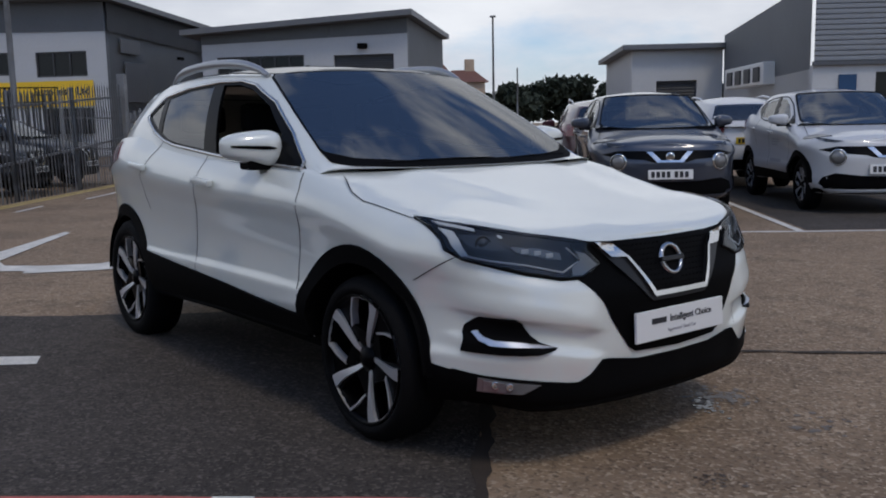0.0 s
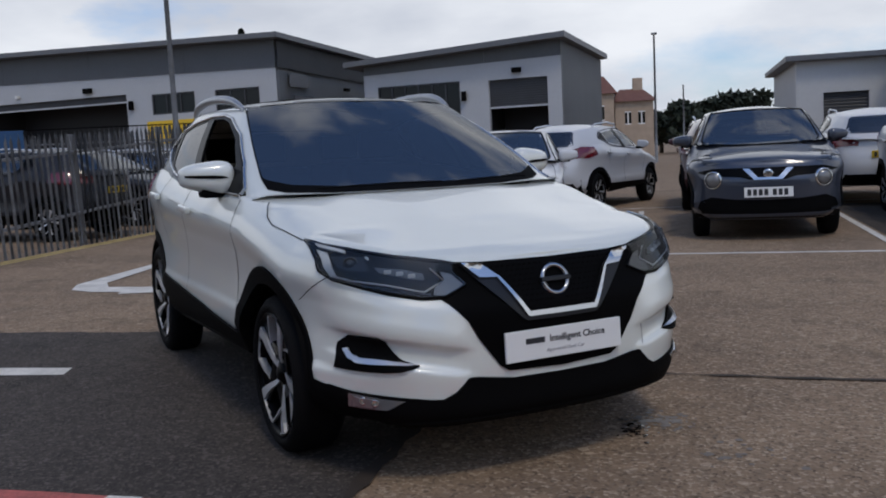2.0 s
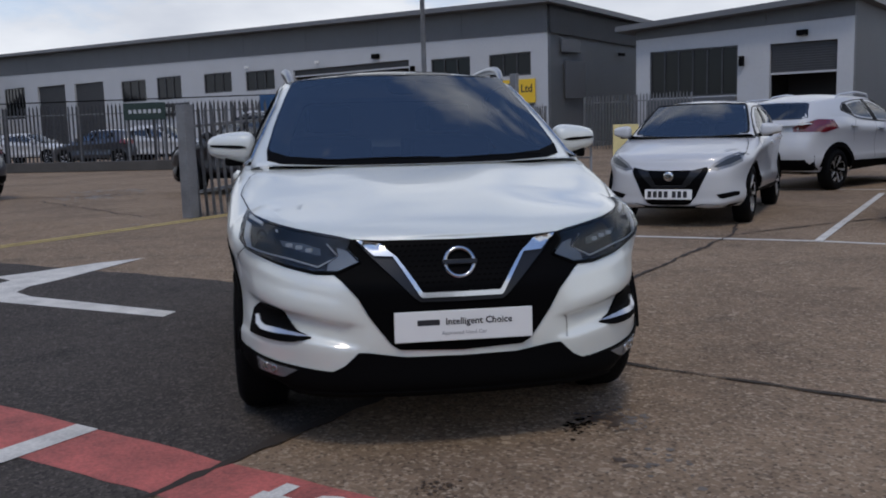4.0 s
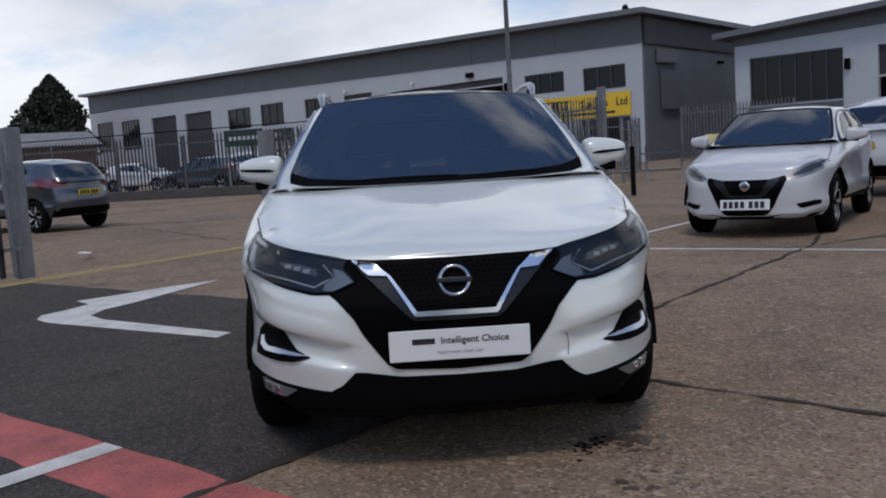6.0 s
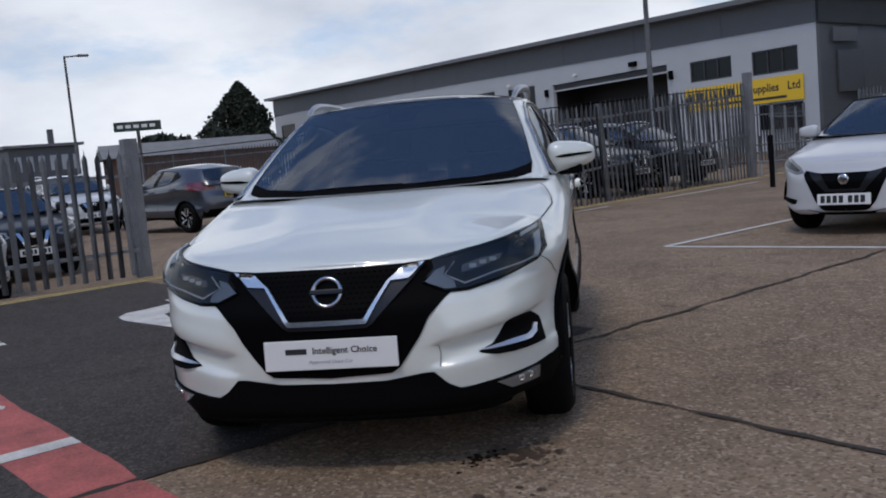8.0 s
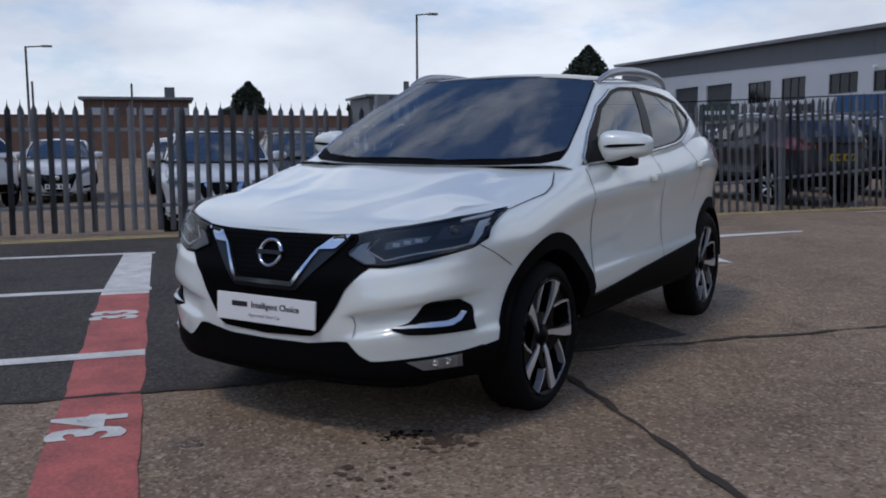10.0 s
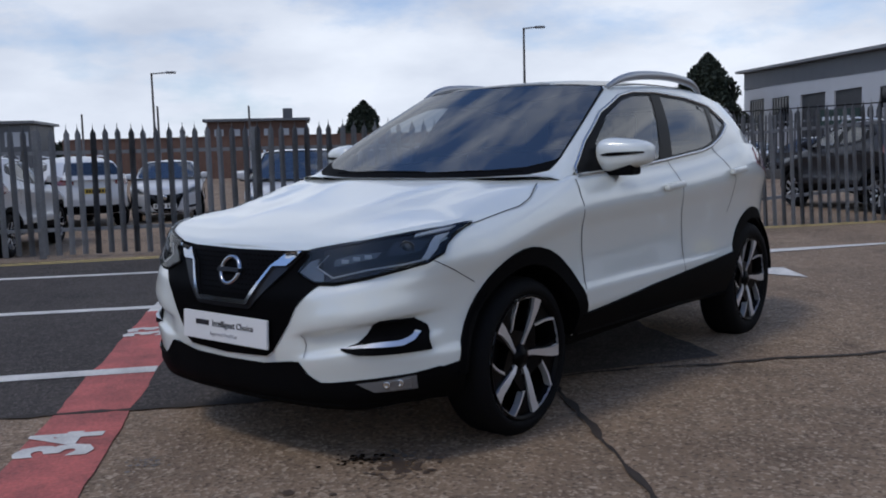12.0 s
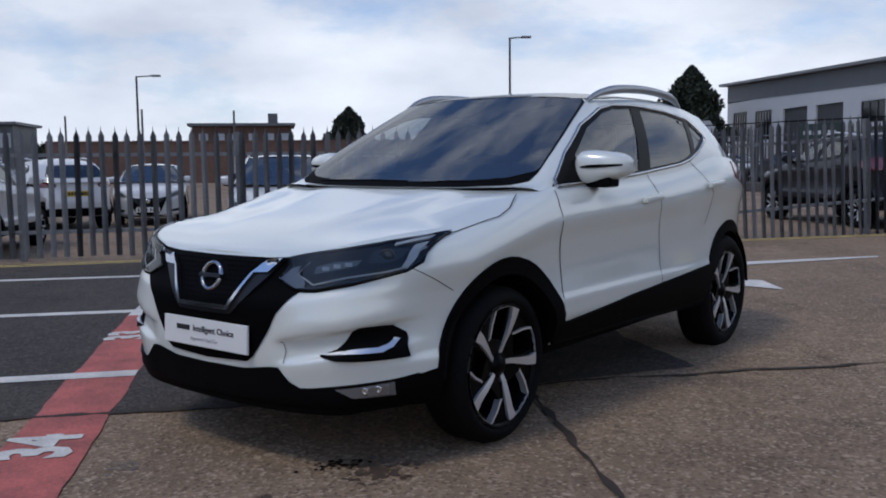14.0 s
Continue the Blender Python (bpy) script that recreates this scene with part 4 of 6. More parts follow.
        for lx, lz, lr in ((0.665, 0.336, 0.013), (0.695, 0.340, 0.014)):
            q, nrm = sh.meet("front", lx * s, lz)
            bulb = part("fog_bulb", lathe(bmesh.new(), [(0.0, 0.020), (lr * 0.6, 0.019), (lr * 0.9, 0.022), (lr, 0.019), (lr, 0.0)], 16), CHROME, fl)
            bulb.matrix_basis = pose(q.x, q.y, q.z, 0, 0, -90 + s * 28)
        for cy, a0, a1, up in ((AXLES[0], 4, 179, 0.010), (AXLES[1], 14, 178, 0.006)):
            part("arch_trim", sh.patch("side", arch_band(cy, 0.366, 0.436, a0, a1, slim=0.032 if cy < 1 else 0.0), up, 0.05, 0.04, s), PLASTIC, car, "black plastic wheel arch trim")
            liner = bmesh.new()
            sg = [(cy + 0.385 * math.cos(a), R + 0.385 * math.sin(a)) for a in np.linspace(radians(2), radians(178), 24)]
            fill(liner, [[(s * 0.45, y, max(z, 0.12)) for y, z in sg], [(s * 0.83, y, max(z, 0.12)) for y, z in sg]])
            fill(liner, [[(s * 0.45, y, max(z, 0.12)) for y, z in sg], [(s * 0.45, cy, R)] * len(sg)])
            part("wheel_arch_liner", liner, PLASTIC, car)
            add_wheel(car, 0.84 - 0.106, cy, 0.319 if cy < 1 else 0.346, 0.252, 0.212, s, 0.328)
        sill = [(0.335, 0.362), (0.345, 0.446), (0.45, 0.450), (1.0, 0.490), (1.95, 0.535), (2.03, 0.54), (2.05, 0.305), (1.2, 0.345)]
        part("sill_trim", sh.patch("side", sill, 0.012, 0.03, 0.05, s), PLASTIC, car, "black plastic sill trim")
        bm = bmesh.new()
        tube(bm, [(s * 0.815, 0.36, 0.356), (s * 0.825, 1.0, 0.345), (s * 0.825, 1.6, 0.326), (s * 0.82, 2.05, 0.304)], 0.016, 8)
        part("sill_edge", bm, PLASTIC, car)
        pane = sh.fit("side", DLO, 4, s)
        part("window_frame", sh.patch("side", DLO, 0.004, 0.016, st, s, sheet=pane, less=[shrink(g, 0.004) for g in (GLASS_F, GLASS_R, GLASS_Q)]), GLOSS_BLACK, car, "black window frames and pillars")
        for nm, poly, gl, shut in (("front_window", GLASS_F, SIDEGLASS, not (open_window and s < 0)), ("rear_window", GLASS_R, PRIVACY, True), ("quarter_window", GLASS_Q, PRIVACY, True)):
            if shut:
                part(nm, sh.patch("side", poly, 0.001, 0.004, 0.05, s, sheet=pane), gl, car)
        part("chrome_window_trim", sh.cord("side", DLO + DLO[:1], 0.009, 0.005, s, st), CHROME, car, "chrome side window surround")
        for seam in ([(0.375, 1.02), (0.34, 0.95), (0.343, 0.82), (0.372, 0.65), (0.36, 0.455)], [(1.28, 1.075), (1.325, 0.93), (1.372, 0.70), (1.362, 0.50)],
                     [(1.88, 1.13), (2.06, 0.95), (2.04, 0.84), (1.99, 0.77)]):
            part("panel_gap", sh.line("side", seam, 0.006, 0.0012, s), GAP, car)
        gap = [(0.752, -0.30), (0.778, -0.18), (0.804, -0.04), (0.796, 0.05), (0.768, 0.13), (0.747, 0.18)]
        part("bonnet_gap", sh.line("top", [(x * s, y) for x, y in gap], 0.005, 0.002), GAP, car)
        part("bumper_gap", sh.line("side", [(-0.55, 0.776), (-0.466, 0.730), (-0.36, 0.672)], 0.0035, 0.0015, s), GAP, car)
        for hy, hz in ((1.195, 0.953), (2.06, 1.000)):
            p, nrm = sh.meet("side", hy, hz, s)
            bm = boxes((-0.016, 0.016, -0.10, 0.10, -0.017, 0.017), bevel=0.012)
            h = part("door_handle", bm, paint, car)
            h.matrix_basis = pose(p.x + s * 0.022, hy, hz, 3, 0, 0)
        shape = mirror_shape(s, 0.886, 0.71, 1.122, 0.95)
        slot = mirror_slot(shape, [(s * x, 1.120 + 0.05 * (x - 0.87) - w, 1.120 + 0.05 * (x - 0.87) + w) for x, w in ((0.99, 0.004), (0.955, 0.006), (0.91, 0.007), (0.87, 0.008), (0.84, 0.007), (0.81, 0.002))])
        m = part("door_mirror", shape, paint, car, "white door mirror")
        arm = part("mirror_arm", boxes((-0.10, 0.12, -0.055, 0.05, -0.022, 0.03), bevel=0.016), PLASTIC, m)
        arm.matrix_basis = pose(s * 0.82, 0.70, 1.046)
        part("mirror_indicator", slot, GLOSS_BLACK, m)
        bm = bmesh.new()
        rail = spline([(s * 0.585, 1.08, 1.446), (s * 0.595, 1.17, 1.483), (s * 0.607, 1.32, 1.511), (s * 0.620, 1.6, 1.525), (s * 0.614, 1.9, 1.516), (s * 0.60, 2.1, 1.493), (s * 0.585, 2.22, 1.450)], 40)
        tube(bm, [Vector(p) for p in rail], [0.012 + 0.011 * min(1, 5 * u, 5 * (1 - u)) for u in np.linspace(0, 1, 40)], 12)
        part("roof_rail", bm, RAIL, car, "satin silver roof rail")
        tl = [(2.47, 1.03), (2.54, 1.125), (2.78, 1.10), (2.96, 1.03), (2.96, 0.93), (2.72, 0.95)]
        part("tail_lamp", sh.patch("side", tl, 0.006, 0.02, 0.05, s), LAMP_RED, car, "red tail lamp")
    both(sides)
    part("rear_screen", sh.patch("back", mirror_poly(REAR_GLASS), 0.006, 0.012, 0.06), PRIVACY, car)
    part("rear_bumper", sh.patch("back", mirror_poly([(0, 0.52), (0.6, 0.52), (0.72, 0.58), (0.72, 0.33), (0, 0.33)]), 0.006, 0.02, 0.06), PLASTIC, car)
    part("underbody", boxes((-0.74, 0.74, 0.40, 2.02, 0.27, 0.36), (-0.42, 0.42, -0.7, 2.95, 0.21, 0.34), bevel=0.03), PLASTIC, car)
    p, nrm = sh.meet("front", 0, 0.52)
    if hero:
        pl = part("dealer_plate", boxes((-0.250, 0.250, -0.006, 0.006, -0.0545, 0.0545), bevel=0.004), PLATE_WHITE, car, "white dealer plate with printed words")
        pl.matrix_basis = pose(0.005, p.y - 0.010, 0.500, -3, 0, 0)
        words = part("plate_lettering", text_mesh("Intelligent Choice", 0.034, bold=0.0006), INK_AND_SHADE, pl)
        words.location = (0.054, -0.0065, 0.014)
        part("brand_bar", boxes((-0.168, -0.088, -0.0075, -0.006, 0.004, 0.024)), INK_AND_SHADE, pl)
        small = part("small_lettering", text_mesh("Approved Used Car", 0.020), INK_GREY, pl)
        small.location = (0.0, -0.0065, -0.026)
        # honeycomb of the grille
        cells = bmesh.new()
        hexes = 0
        for i in range(-16, 17):
            for j in range(9):
                x, z = i * 0.022 + 0.011 * (j % 2), 0.632 + j * 0.018
                lim = 0.130 + (z - 0.620) / 0.168 * 0.150
                if abs(x) > lim or math.hypot(x, z - 0.718) < 0.07:
                    continue
                q, nr = sh.meet("front", x, z)
                vs = [cells.verts.new(q + nr * 0.0055 + Vector((0.0088 * math.cos(k * math.pi / 3), 0, 0.007 * math.sin(k * math.pi / 3)))) for k in range(6)]
                cells.faces.new(vs)
        tagged(part("grille_mesh", cells, GRILLE_BLACK, car, "black honeycomb grille mesh"), kind="stuff")
        for side_x, tip_x in ((-0.50, 0.10), (0.18, 0.60)):
            bm = bmesh.new()
            pts = [sh.meet("front", side_x + (tip_x - side_x) * u, 1.047 + 0.008 * math.sin(u * 2.6))[0] + Vector((0, -0.008, 0.004)) for u in np.linspace(0, 1, 9)]
            tube(bm, pts, 0.005, 6)
            part("wiper", bm, PLASTIC, car, "black wiper at the foot of the screen")
        foot = [(0, 1.002), (0.40, 1.010), (0.60, 1.024), (0.70, 1.054), (0.704, 1.10), (0.676, 1.090), (0.60, 1.068), (0.40, 1.053), (0, 1.047)]
        part("cowl", sh.patch("front", mirror_poly(foot), 0.0085, 0.03, 0.03, sheet=sh.fit("front", mirror_poly(SCREEN), 6)), PLASTIC, car)
        part("sensor_housing", sh.patch("front", mirror_poly([(0, 1.376), (0.05, 1.378), (0.075, 1.40), (0.085, 1.445), (0, 1.447)]), -0.004, 0.006, 0.03, sheet=sh.fit("front", mirror_poly(SCREEN), 6)), GLOSS_BLACK, car, "black sensor patch at the top of the screen")
        part("tow_cover_gap", sh.line("front", [(0.385, 0.505), (0.395, 0.50), (0.400, 0.47), (0.396, 0.425)], 0.003, 0.0012), GAP, car)
        bm = sh.cord("front", [(x, 0.258) for x in np.linspace(-0.62, 0.62, 40)], 0.014, 0.0)
        part("front_lip", bm, PLASTIC, car, "black lip under the bumper")
    # cabin
    dash = bmesh.new()
    fill(dash, [[(x, 0.52 + 0.1 * abs(x), 1.04) for x in np.linspace(-0.72, 0.72, 9)], [(x, 0.78, 1.05) for x in np.linspace(-0.72, 0.72, 9)], [(x, 1.0, 0.96) for x in np.linspace(-0.72, 0.72, 9)],
                [(x, 0.98, 0.5) for x in np.linspace(-0.72, 0.72, 9)]])
    part("dashboard", dash, TRIM, car)
    part("cabin_floor", boxes((-0.72, 0.72, 0.5, 2.85, 0.38, 0.44)), TRIM, car)
    for x, y in ((-0.36, 1.30), (0.36, 1.30), (-0.38, 2.05), (0.38, 2.05)):
        seat(car, x, y, TRIM)
    return car, sh


CAR = Matrix(((0.74078, -0.67172, 0.00533, 0.331), (0.6717, 0.7408, 0.00516, 4.143), (-0.00741, 0.009, 0.99997, -0.010), (0, 0, 0, 1)))

# the yard: one sheet of ground, patches and painted lines on it
def flat(name, pts, z, mat, label="", kind="structure"):
    me = mesh_from(name, [(x, y, z) for x, y in pts], [tuple(range(len(pts)))], smooth=False)
    if me.polygons[0].normal.z < 0:
        me.flip_normals()
    ob = part(name, me, mat)
    return tagged(ob, label, kind=kind)


def strip(name, pts, width, mat, z=0.008, label="", ragged=0.0):
    v, f = [], []
    for i, p in enumerate(pts):
        a, b = Vector(pts[max(i - 1, 0)]), Vector(pts[min(i + 1, len(pts) - 1)])
        d = (b - a).normalized()
        n = Vector((-d.y, d.x)) * width / 2 * max(0.4, 1 + ragged * noise.noise((p[0] * 5, p[1] * 5, 2.2)) + ragged * noise.noise((p[0] * 23, p[1] * 23, 7.1)))
        v += [(p[0] + n.x, p[1] + n.y, z), (p[0] - n.x, p[1] - n.y, z)]
    f = [(2 * i, 2 * i + 1, 2 * i + 3, 2 * i + 2) for i in range(len(pts) - 1)]
    me = mesh_from(name, v, f, smooth=False)
    if me.polygons[0].normal.z < 0:
        me.flip_normals()
    return tagged(part(name, me, mat), label, kind="structure")


def wander(p0, p1, amount, step=0.06, seed=0):
    """Points from p0 to p1 with a ragged sideways wander."""
    p0, p1 = Vector(p0), Vector(p1)
    n = max(2, int((p1 - p0).length / step))
    d = (p1 - p0).normalized()
    s = Vector((-d.y, d.x))
    return [tuple(p0 + (p1 - p0) * i / n + s * amount * (noise.noise((i * step * 1.7 + seed * 9.1, seed, 0)) + 0.5 * noise.noise((i * step * 6 + seed, 3.3, seed)))) for i in range(n + 1)]


# the yard falls a little beyond the western fence
gx, gy = (-400, -56, -46, -8.6, -7.4, 400), (-300, -40, -30, 6.6, 8.4, 500)
gv = [(x, y, -0.25 if x in (-46, -8.6) and y in (-30, 6.6) else 0.0) for y in gy for x in gx]
gm = mesh_from("ground", gv, [(j * 6 + i, j * 6 + i + 1, j * 6 + i + 7, j * 6 + i + 6) for j in range(5) for i in range(5)], smooth=False)
tagged(part("ground", gm, CONCRETE), "worn brown-grey concrete yard with exposed stones", kind="structure")
east = wander((0.21, -14), (0.20, 4.9), 0.05, seed=1)
north = wander((-0.1, 6.02), (-6.9, 5.65), 0.05, seed=2)
flat("road", east + [(0.1, 5.0)] + north + [(-6.35, -14)], 0.004, ASPHALT, "dark grey patched asphalt strip")
for pts, w in ((wander((0.22, 4.98), (2.2, 4.86), 0.03, seed=3) + wander((2.3, 4.86), (9.0, 4.7), 0.04, seed=13), 0.028), (wander((0.10, 4.95), (-0.02, 10.2), 0.05, seed=4) + wander((-0.05, 10.3), (-0.6, 13.0), 0.05, seed=14), 0.03), (wander((0.2, 5.0), (0.21, 2.2), 0.03, seed=5), 0.05),
               (wander((-0.2, 9.9), (1.2, 12.5), 0.06, seed=6), 0.03), (wander((9.0, 4.7), (24, 4.2), 0.05, seed=8), 0.028)):
    strip("ground_joint", pts, w, CRACK, 0.007, "dark cracked joint in the concrete", 1.2)
for x, y, spread, count, sd in ((1.22, 4.12, 0.075, 150, 1), (1.0, 3.2, 0.05, 40, 2), (1.55, 3.75, 0.10, 30, 3), (-13.2, 12.0, 0.4, 90, 4), (-7.58, 8.66, 0.07, 40, 5), (-14.3, 13.4, 0.45, 70, 6), (-8.95, 7.5, 0.08, 30, 7), (-9.6, 7.9, 0.1, 30, 8)):
    rnd = random.Random(sd)
    v, f = [], []
    for _ in range(count):
        px, py, r = x + rnd.gauss(0, spread), y + rnd.gauss(0, spread * 0.75), rnd.uniform(0.15, 0.42) * spread * rnd.random() ** 1.2 + 0.003
        r *= 0.7
        b = len(v)
        v += [(px + r * rnd.uniform(0.6, 1.2) * math.cos(a), py + r * rnd.uniform(0.6, 1.2) * math.sin(a), 0.0025 + 0.000004 * len(f)) for a in np.linspace(0, 2 * math.pi, 9)[:-1]]
        f.append(tuple(range(b, b + 8)))
    tagged(part("oil_stain", mesh_from("oil_stain", v, f, smooth=False), OIL), "dark spattered oil stain on the concrete", kind="structure")

rnd = random.Random(12)
v, f = [], []
for k in range(40):
    px, py, r = 1.15 + rnd.gauss(0, 0.04), 3.98 + rnd.gauss(0, 0.055), rnd.uniform(0.005, 0.016)
    v += [(px + r * rnd.uniform(0.5, 1.3) * math.cos(a), py + r * rnd.uniform(0.5, 1.3) * math.sin(a), 0.0035 + 0.000004 * k) for a in np.linspace(0, 2 * math.pi, 8)[:-1]]
    f.append(tuple(range(7 * k, 7 * k + 7)))
tagged(part("wet_spot", mesh_from("wet_spot", v, f, smooth=False), WET), "small shiny wet spot on the concrete", kind="structure")
# darker ground patch over the bays, in the road strip's material
flat("parking_apron", wander((3.5, 10.05), (12.0, 10.2), 0.03, seed=31) + [(13.5, 16.5), (3.6, 16.5)], 0.0035, ASPHALT, "dark ground of the parking bays")
flat("red_line", wander((-2.62, 2.985), (1.75, 3.02), 0.02, seed=7) + wander((1.75, 2.68), (-2.62, 2.64), 0.02, seed=9), 0.006, MARK_RED, "worn red painted band with bay numbers")
flat("white_line_end", [(-2.62, 2.64), (-2.62, 2.985), (-5.2, 2.97), (-5.2, 2.70)], 0.006, MARK, "worn white painted band")
for x0, x1 in ((-0.48, -0.60), (-2.78, -2.82), (-5.1, -5.15)):
    strip("bay_line", [(x0 + 0.02, -2.4), (x1, 3.0)], 0.14, MARK, 0.009, "worn white parking bay line")
strip("bay_line", [(-2.26, 9.55), (0.86, 9.98), (3.42, 9.92), (12, 10.1)], 0.085, MARK, 0.005, "thin white parking bay line")
for x, y, x2, y2 in ((-2.26, 9.55, -2.3, 13.4), (0.86, 9.98, 0.6, 16.0), (3.40, 9.93, 3.5, 15.4), (6.2, 9.95, 6.4, 15.4)):
    strip("bay_line", [(x, y), (x2, y2)], 0.085, MARK, 0.007, "thin white parking bay line")
strip("bay_line", [(-2.6, 16.3), (4.5, 17.3)], 0.085, MARK, 0.005, "thin white parking bay line")
for d in (0, 0.15):
    strip("yellow_line", [(-5.8 - d, -14), (-6.45 - d, 0.4), (-6.65 - d, 2.2), (-6.88 - d, 4.5), (-6.98 - d, 7.0), (-7.12 - d, 9.0), (-7.4 - d, 12), (-7.75 - d, 16.5), (-8.0 - d, 20), (-8.5 - d, 22.5)], 0.075, MARK_YELLOW, 0.005, "worn double yellow line along the fence")
# a bent arrow, in two arms with a head
flat("road_arrow", [(-4.05, 4.44), (-2.14, 4.66), (-2.2, 4.82), (-3.7, 4.72), (-4.0, 4.78), (-4.16, 5.0), (-4.22, 5.28), (-4.64, 6.5), (-4.78, 6.1), (-4.86, 5.45), (-4.92, 5.15), (-4.6, 5.1), (-4.5, 4.82), (-4.46, 4.6), (-4.3, 4.48)], 0.007, MARK, "white painted turning arrow")
flat("road_arrow", [(-4.7, 8.2), (-4.5, 7.85), (-4.2, 7.72), (-3.84, 7.7), (-3.8, 7.58), (-3.16, 7.74), (-2.66, 8.08), (-3.3, 8.22), (-3.36, 8.1), (-3.8, 8.0), (-4.2, 8.02), (-4.42, 8.3), (-4.8, 10.5), (-4.92, 10.62)], 0.007, MARK, "white painted turning arrow")
strip("road_dash", [(-6.95, 13.2), (-7.05, 14.2)], 0.07, MARK, 0.010, "worn white dash")
strip("road_dash", [(-6.95, 15.55), (-7.25, 19.2)], 0.08, MARK, 0.010, "worn white dash")


def ground_text(words, size, x, y, turn, label, sx=1.0):
    me = text_mesh(words, size, 0.0006, bold=0.016)
    me.transform(pose(0, 0, 0, -90, 0, 0))
    ob = part("painted_number", me, MARK)
    ob.matrix_basis = pose(x, y, 0.0095, 0, 0, turn) @ Matrix.Diagonal((sx, 1, 1, 1))
    return tagged(ob, label, kind="structure")


ground_text("34", 0.385, 0.69, 2.825, 180, "white painted bay number on the red band", 0.85)
ground_text("33", 0.385, -1.76, 2.80, 180, "white painted bay number on the red band", 0.85)
for k, (x0, x1, y0, y1) in enumerate(((-5.88, -5.33, 3.22, 3.46), (-5.22, -4.73, 3.22, 3.44), (-4.58, -3.85, 3.22, 3.47))):
    bm = bmesh.new()
    for i in range(4):
        w = (x1 - x0) / 4
        box(bm, x0 + i * w, x0 + i * w + w * 0.6, y0, y1, 0.006, 0.010)
    tagged(part("painted_words", bm, MARK), "faded white painted words on asphalt", kind="structure")


# palisade fences
PALE = {}


def palisade(name, p0, p1, height=1.62, gap=0.15, post_every=2.75, pieces=True, label="grey galvanised steel palisade fence", climb=0.0, mat=None):
    """climb: degrees by which the rails rise along the fence; its pales reach into the ground."""
    p0, p1 = Vector(p0), Vector(p1)
    d = p1 - p0
    L = d.length
    fence = new(name, None)
    fence.matrix_basis = Matrix.Translation((p0.x, p0.y, 0)) @ Matrix.Rotation(math.atan2(d.y, d.x), 4, "Z") @ Matrix.Rotation(-radians(climb), 4, "Y")
    w = 0.034
    foot = -0.70 if climb else 0.05
    if (height, climb) not in PALE:
        pale = bmesh.new()
        v = [pale.verts.new(q) for q in ((-w, 0.012, foot), (0, 0, foot), (w, 0.012, foot), (-w, 0.012, height - 0.13), (0, 0, height - 0.13), (w, 0.012, height - 0.13),
                                         (-w, 0.012, height - 0.12), (0, 0, height - 0.06), (w, 0.012, height - 0.12), (-0.007, 0.004, height - 0.07), (0, 0, height), (0.007, 0.004, height - 0.07))]
        for q in ((0, 1, 4, 3), (1, 2, 5, 4), (3, 4, 9), (4, 5, 11), (9, 4, 10), (4, 11, 10)):
            pale.faces.new([v[i] for i in q])
        bmesh.ops.solidify(pale, geom=pale.faces[:], thickness=0.004)
        PALE[height, climb] = bpy.data.meshes.new("pale")
        pale.to_mesh(PALE[height, climb])
        pale.free()
        PALE[height, climb].materials.append(GALV)
    n = int(L / gap)
    if pieces:
        for i in range(n):
            o = part("pale", PALE[height, climb], None, fence)
            o.location = ((i + 0.5) * gap, -0.02, random.uniform(-0.012, 0.012))
            o.rotation_euler = (0, random.uniform(-0.012, 0.012), 0)
    else:
        bm = bmesh.new()
        for i in range(n):
            x = (i + 0.5) * gap
            z = height + random.uniform(-0.02, 0.02)
            vs = [bm.verts.new(q) for q in ((x - w, 0, 0.05), (x + w, 0, 0.05), (x + w, 0, z - 0.13), (x, 0, z), (x - w, 0, z - 0.13))]
            bm.faces.new(vs)
        bmesh.ops.solidify(bm, geom=bm.faces[:], thickness=0.006)
        tagged(part("fence_infill", bm, mat or GALV, fence), kind="stuff")
    for z in (0.35, height - 0.35):
        part("rail", boxes((0, L, 0.0, 0.045, z - 0.022, z + 0.022)), GALV, fence)
    k = max(1, round(L / post_every))
    post = boxes((-0.035, 0.035, 0.04, 0.11, foot if climb else 0, height - 0.08), bevel=0.004)
    me = bpy.data.meshes.new("post")
    post.to_mesh(me)
    post.free()
    me.materials.append(GALV)
    for i in range(k + 1):
        part("post", me, None, fence).location = (L * i / k, 0, 0)
    return tagged(fence, label, "fence")


palisade("palisade_fence", (-6.25, -12), (-7.35, 5.85), 1.62)
palisade("palisade_fence", (-7.5, 9.7), (-8.45, 20.9), 1.64, climb=3.3)
palisade("palisade_fence", (-36, 16.0), (-12.6, 26.2), 2.72, pieces=False, label="tall grey palisade fence with a top wire", mat=GALV_DARK).location.z = -0.4
palisade("palisade_fence", (-12.3, 30.0), (-12.6, 26.2), 1.9, pieces=False, mat=GALV_DARK)
palisade("palisade_fence", (-12.3, 30.0), (-8.6, 22.0), 1.75, pieces=False)
palisade("palisade_fence", (-14.5, 38.2), (-9.5, 37.6), 2.4, pieces=False)
bm = bmesh.new()
tube(bm, [(-36, 15.95, 2.42), (-12.6, 26.15, 2.42)], 0.02, 5)
tagged(part("fence_wire", bm, PLASTIC), "dark top wire on the palisade fence", "wire")


def gatepost(x, y, h=1.95):
    bm = boxes((-0.085, 0.085, -0.085, 0.085, 0, h), bevel=0.01)
    o = tagged(part("gate_post", bm, GALV), "square grey steel gate post", "post", group="gate posts")
    o.location = (x, y, 0)


gatepost(-7.5, 5.92, 1.72)
gatepost(-7.52, 9.62, 1.6)
gatepost(-8.5, 21.0, 2.45)


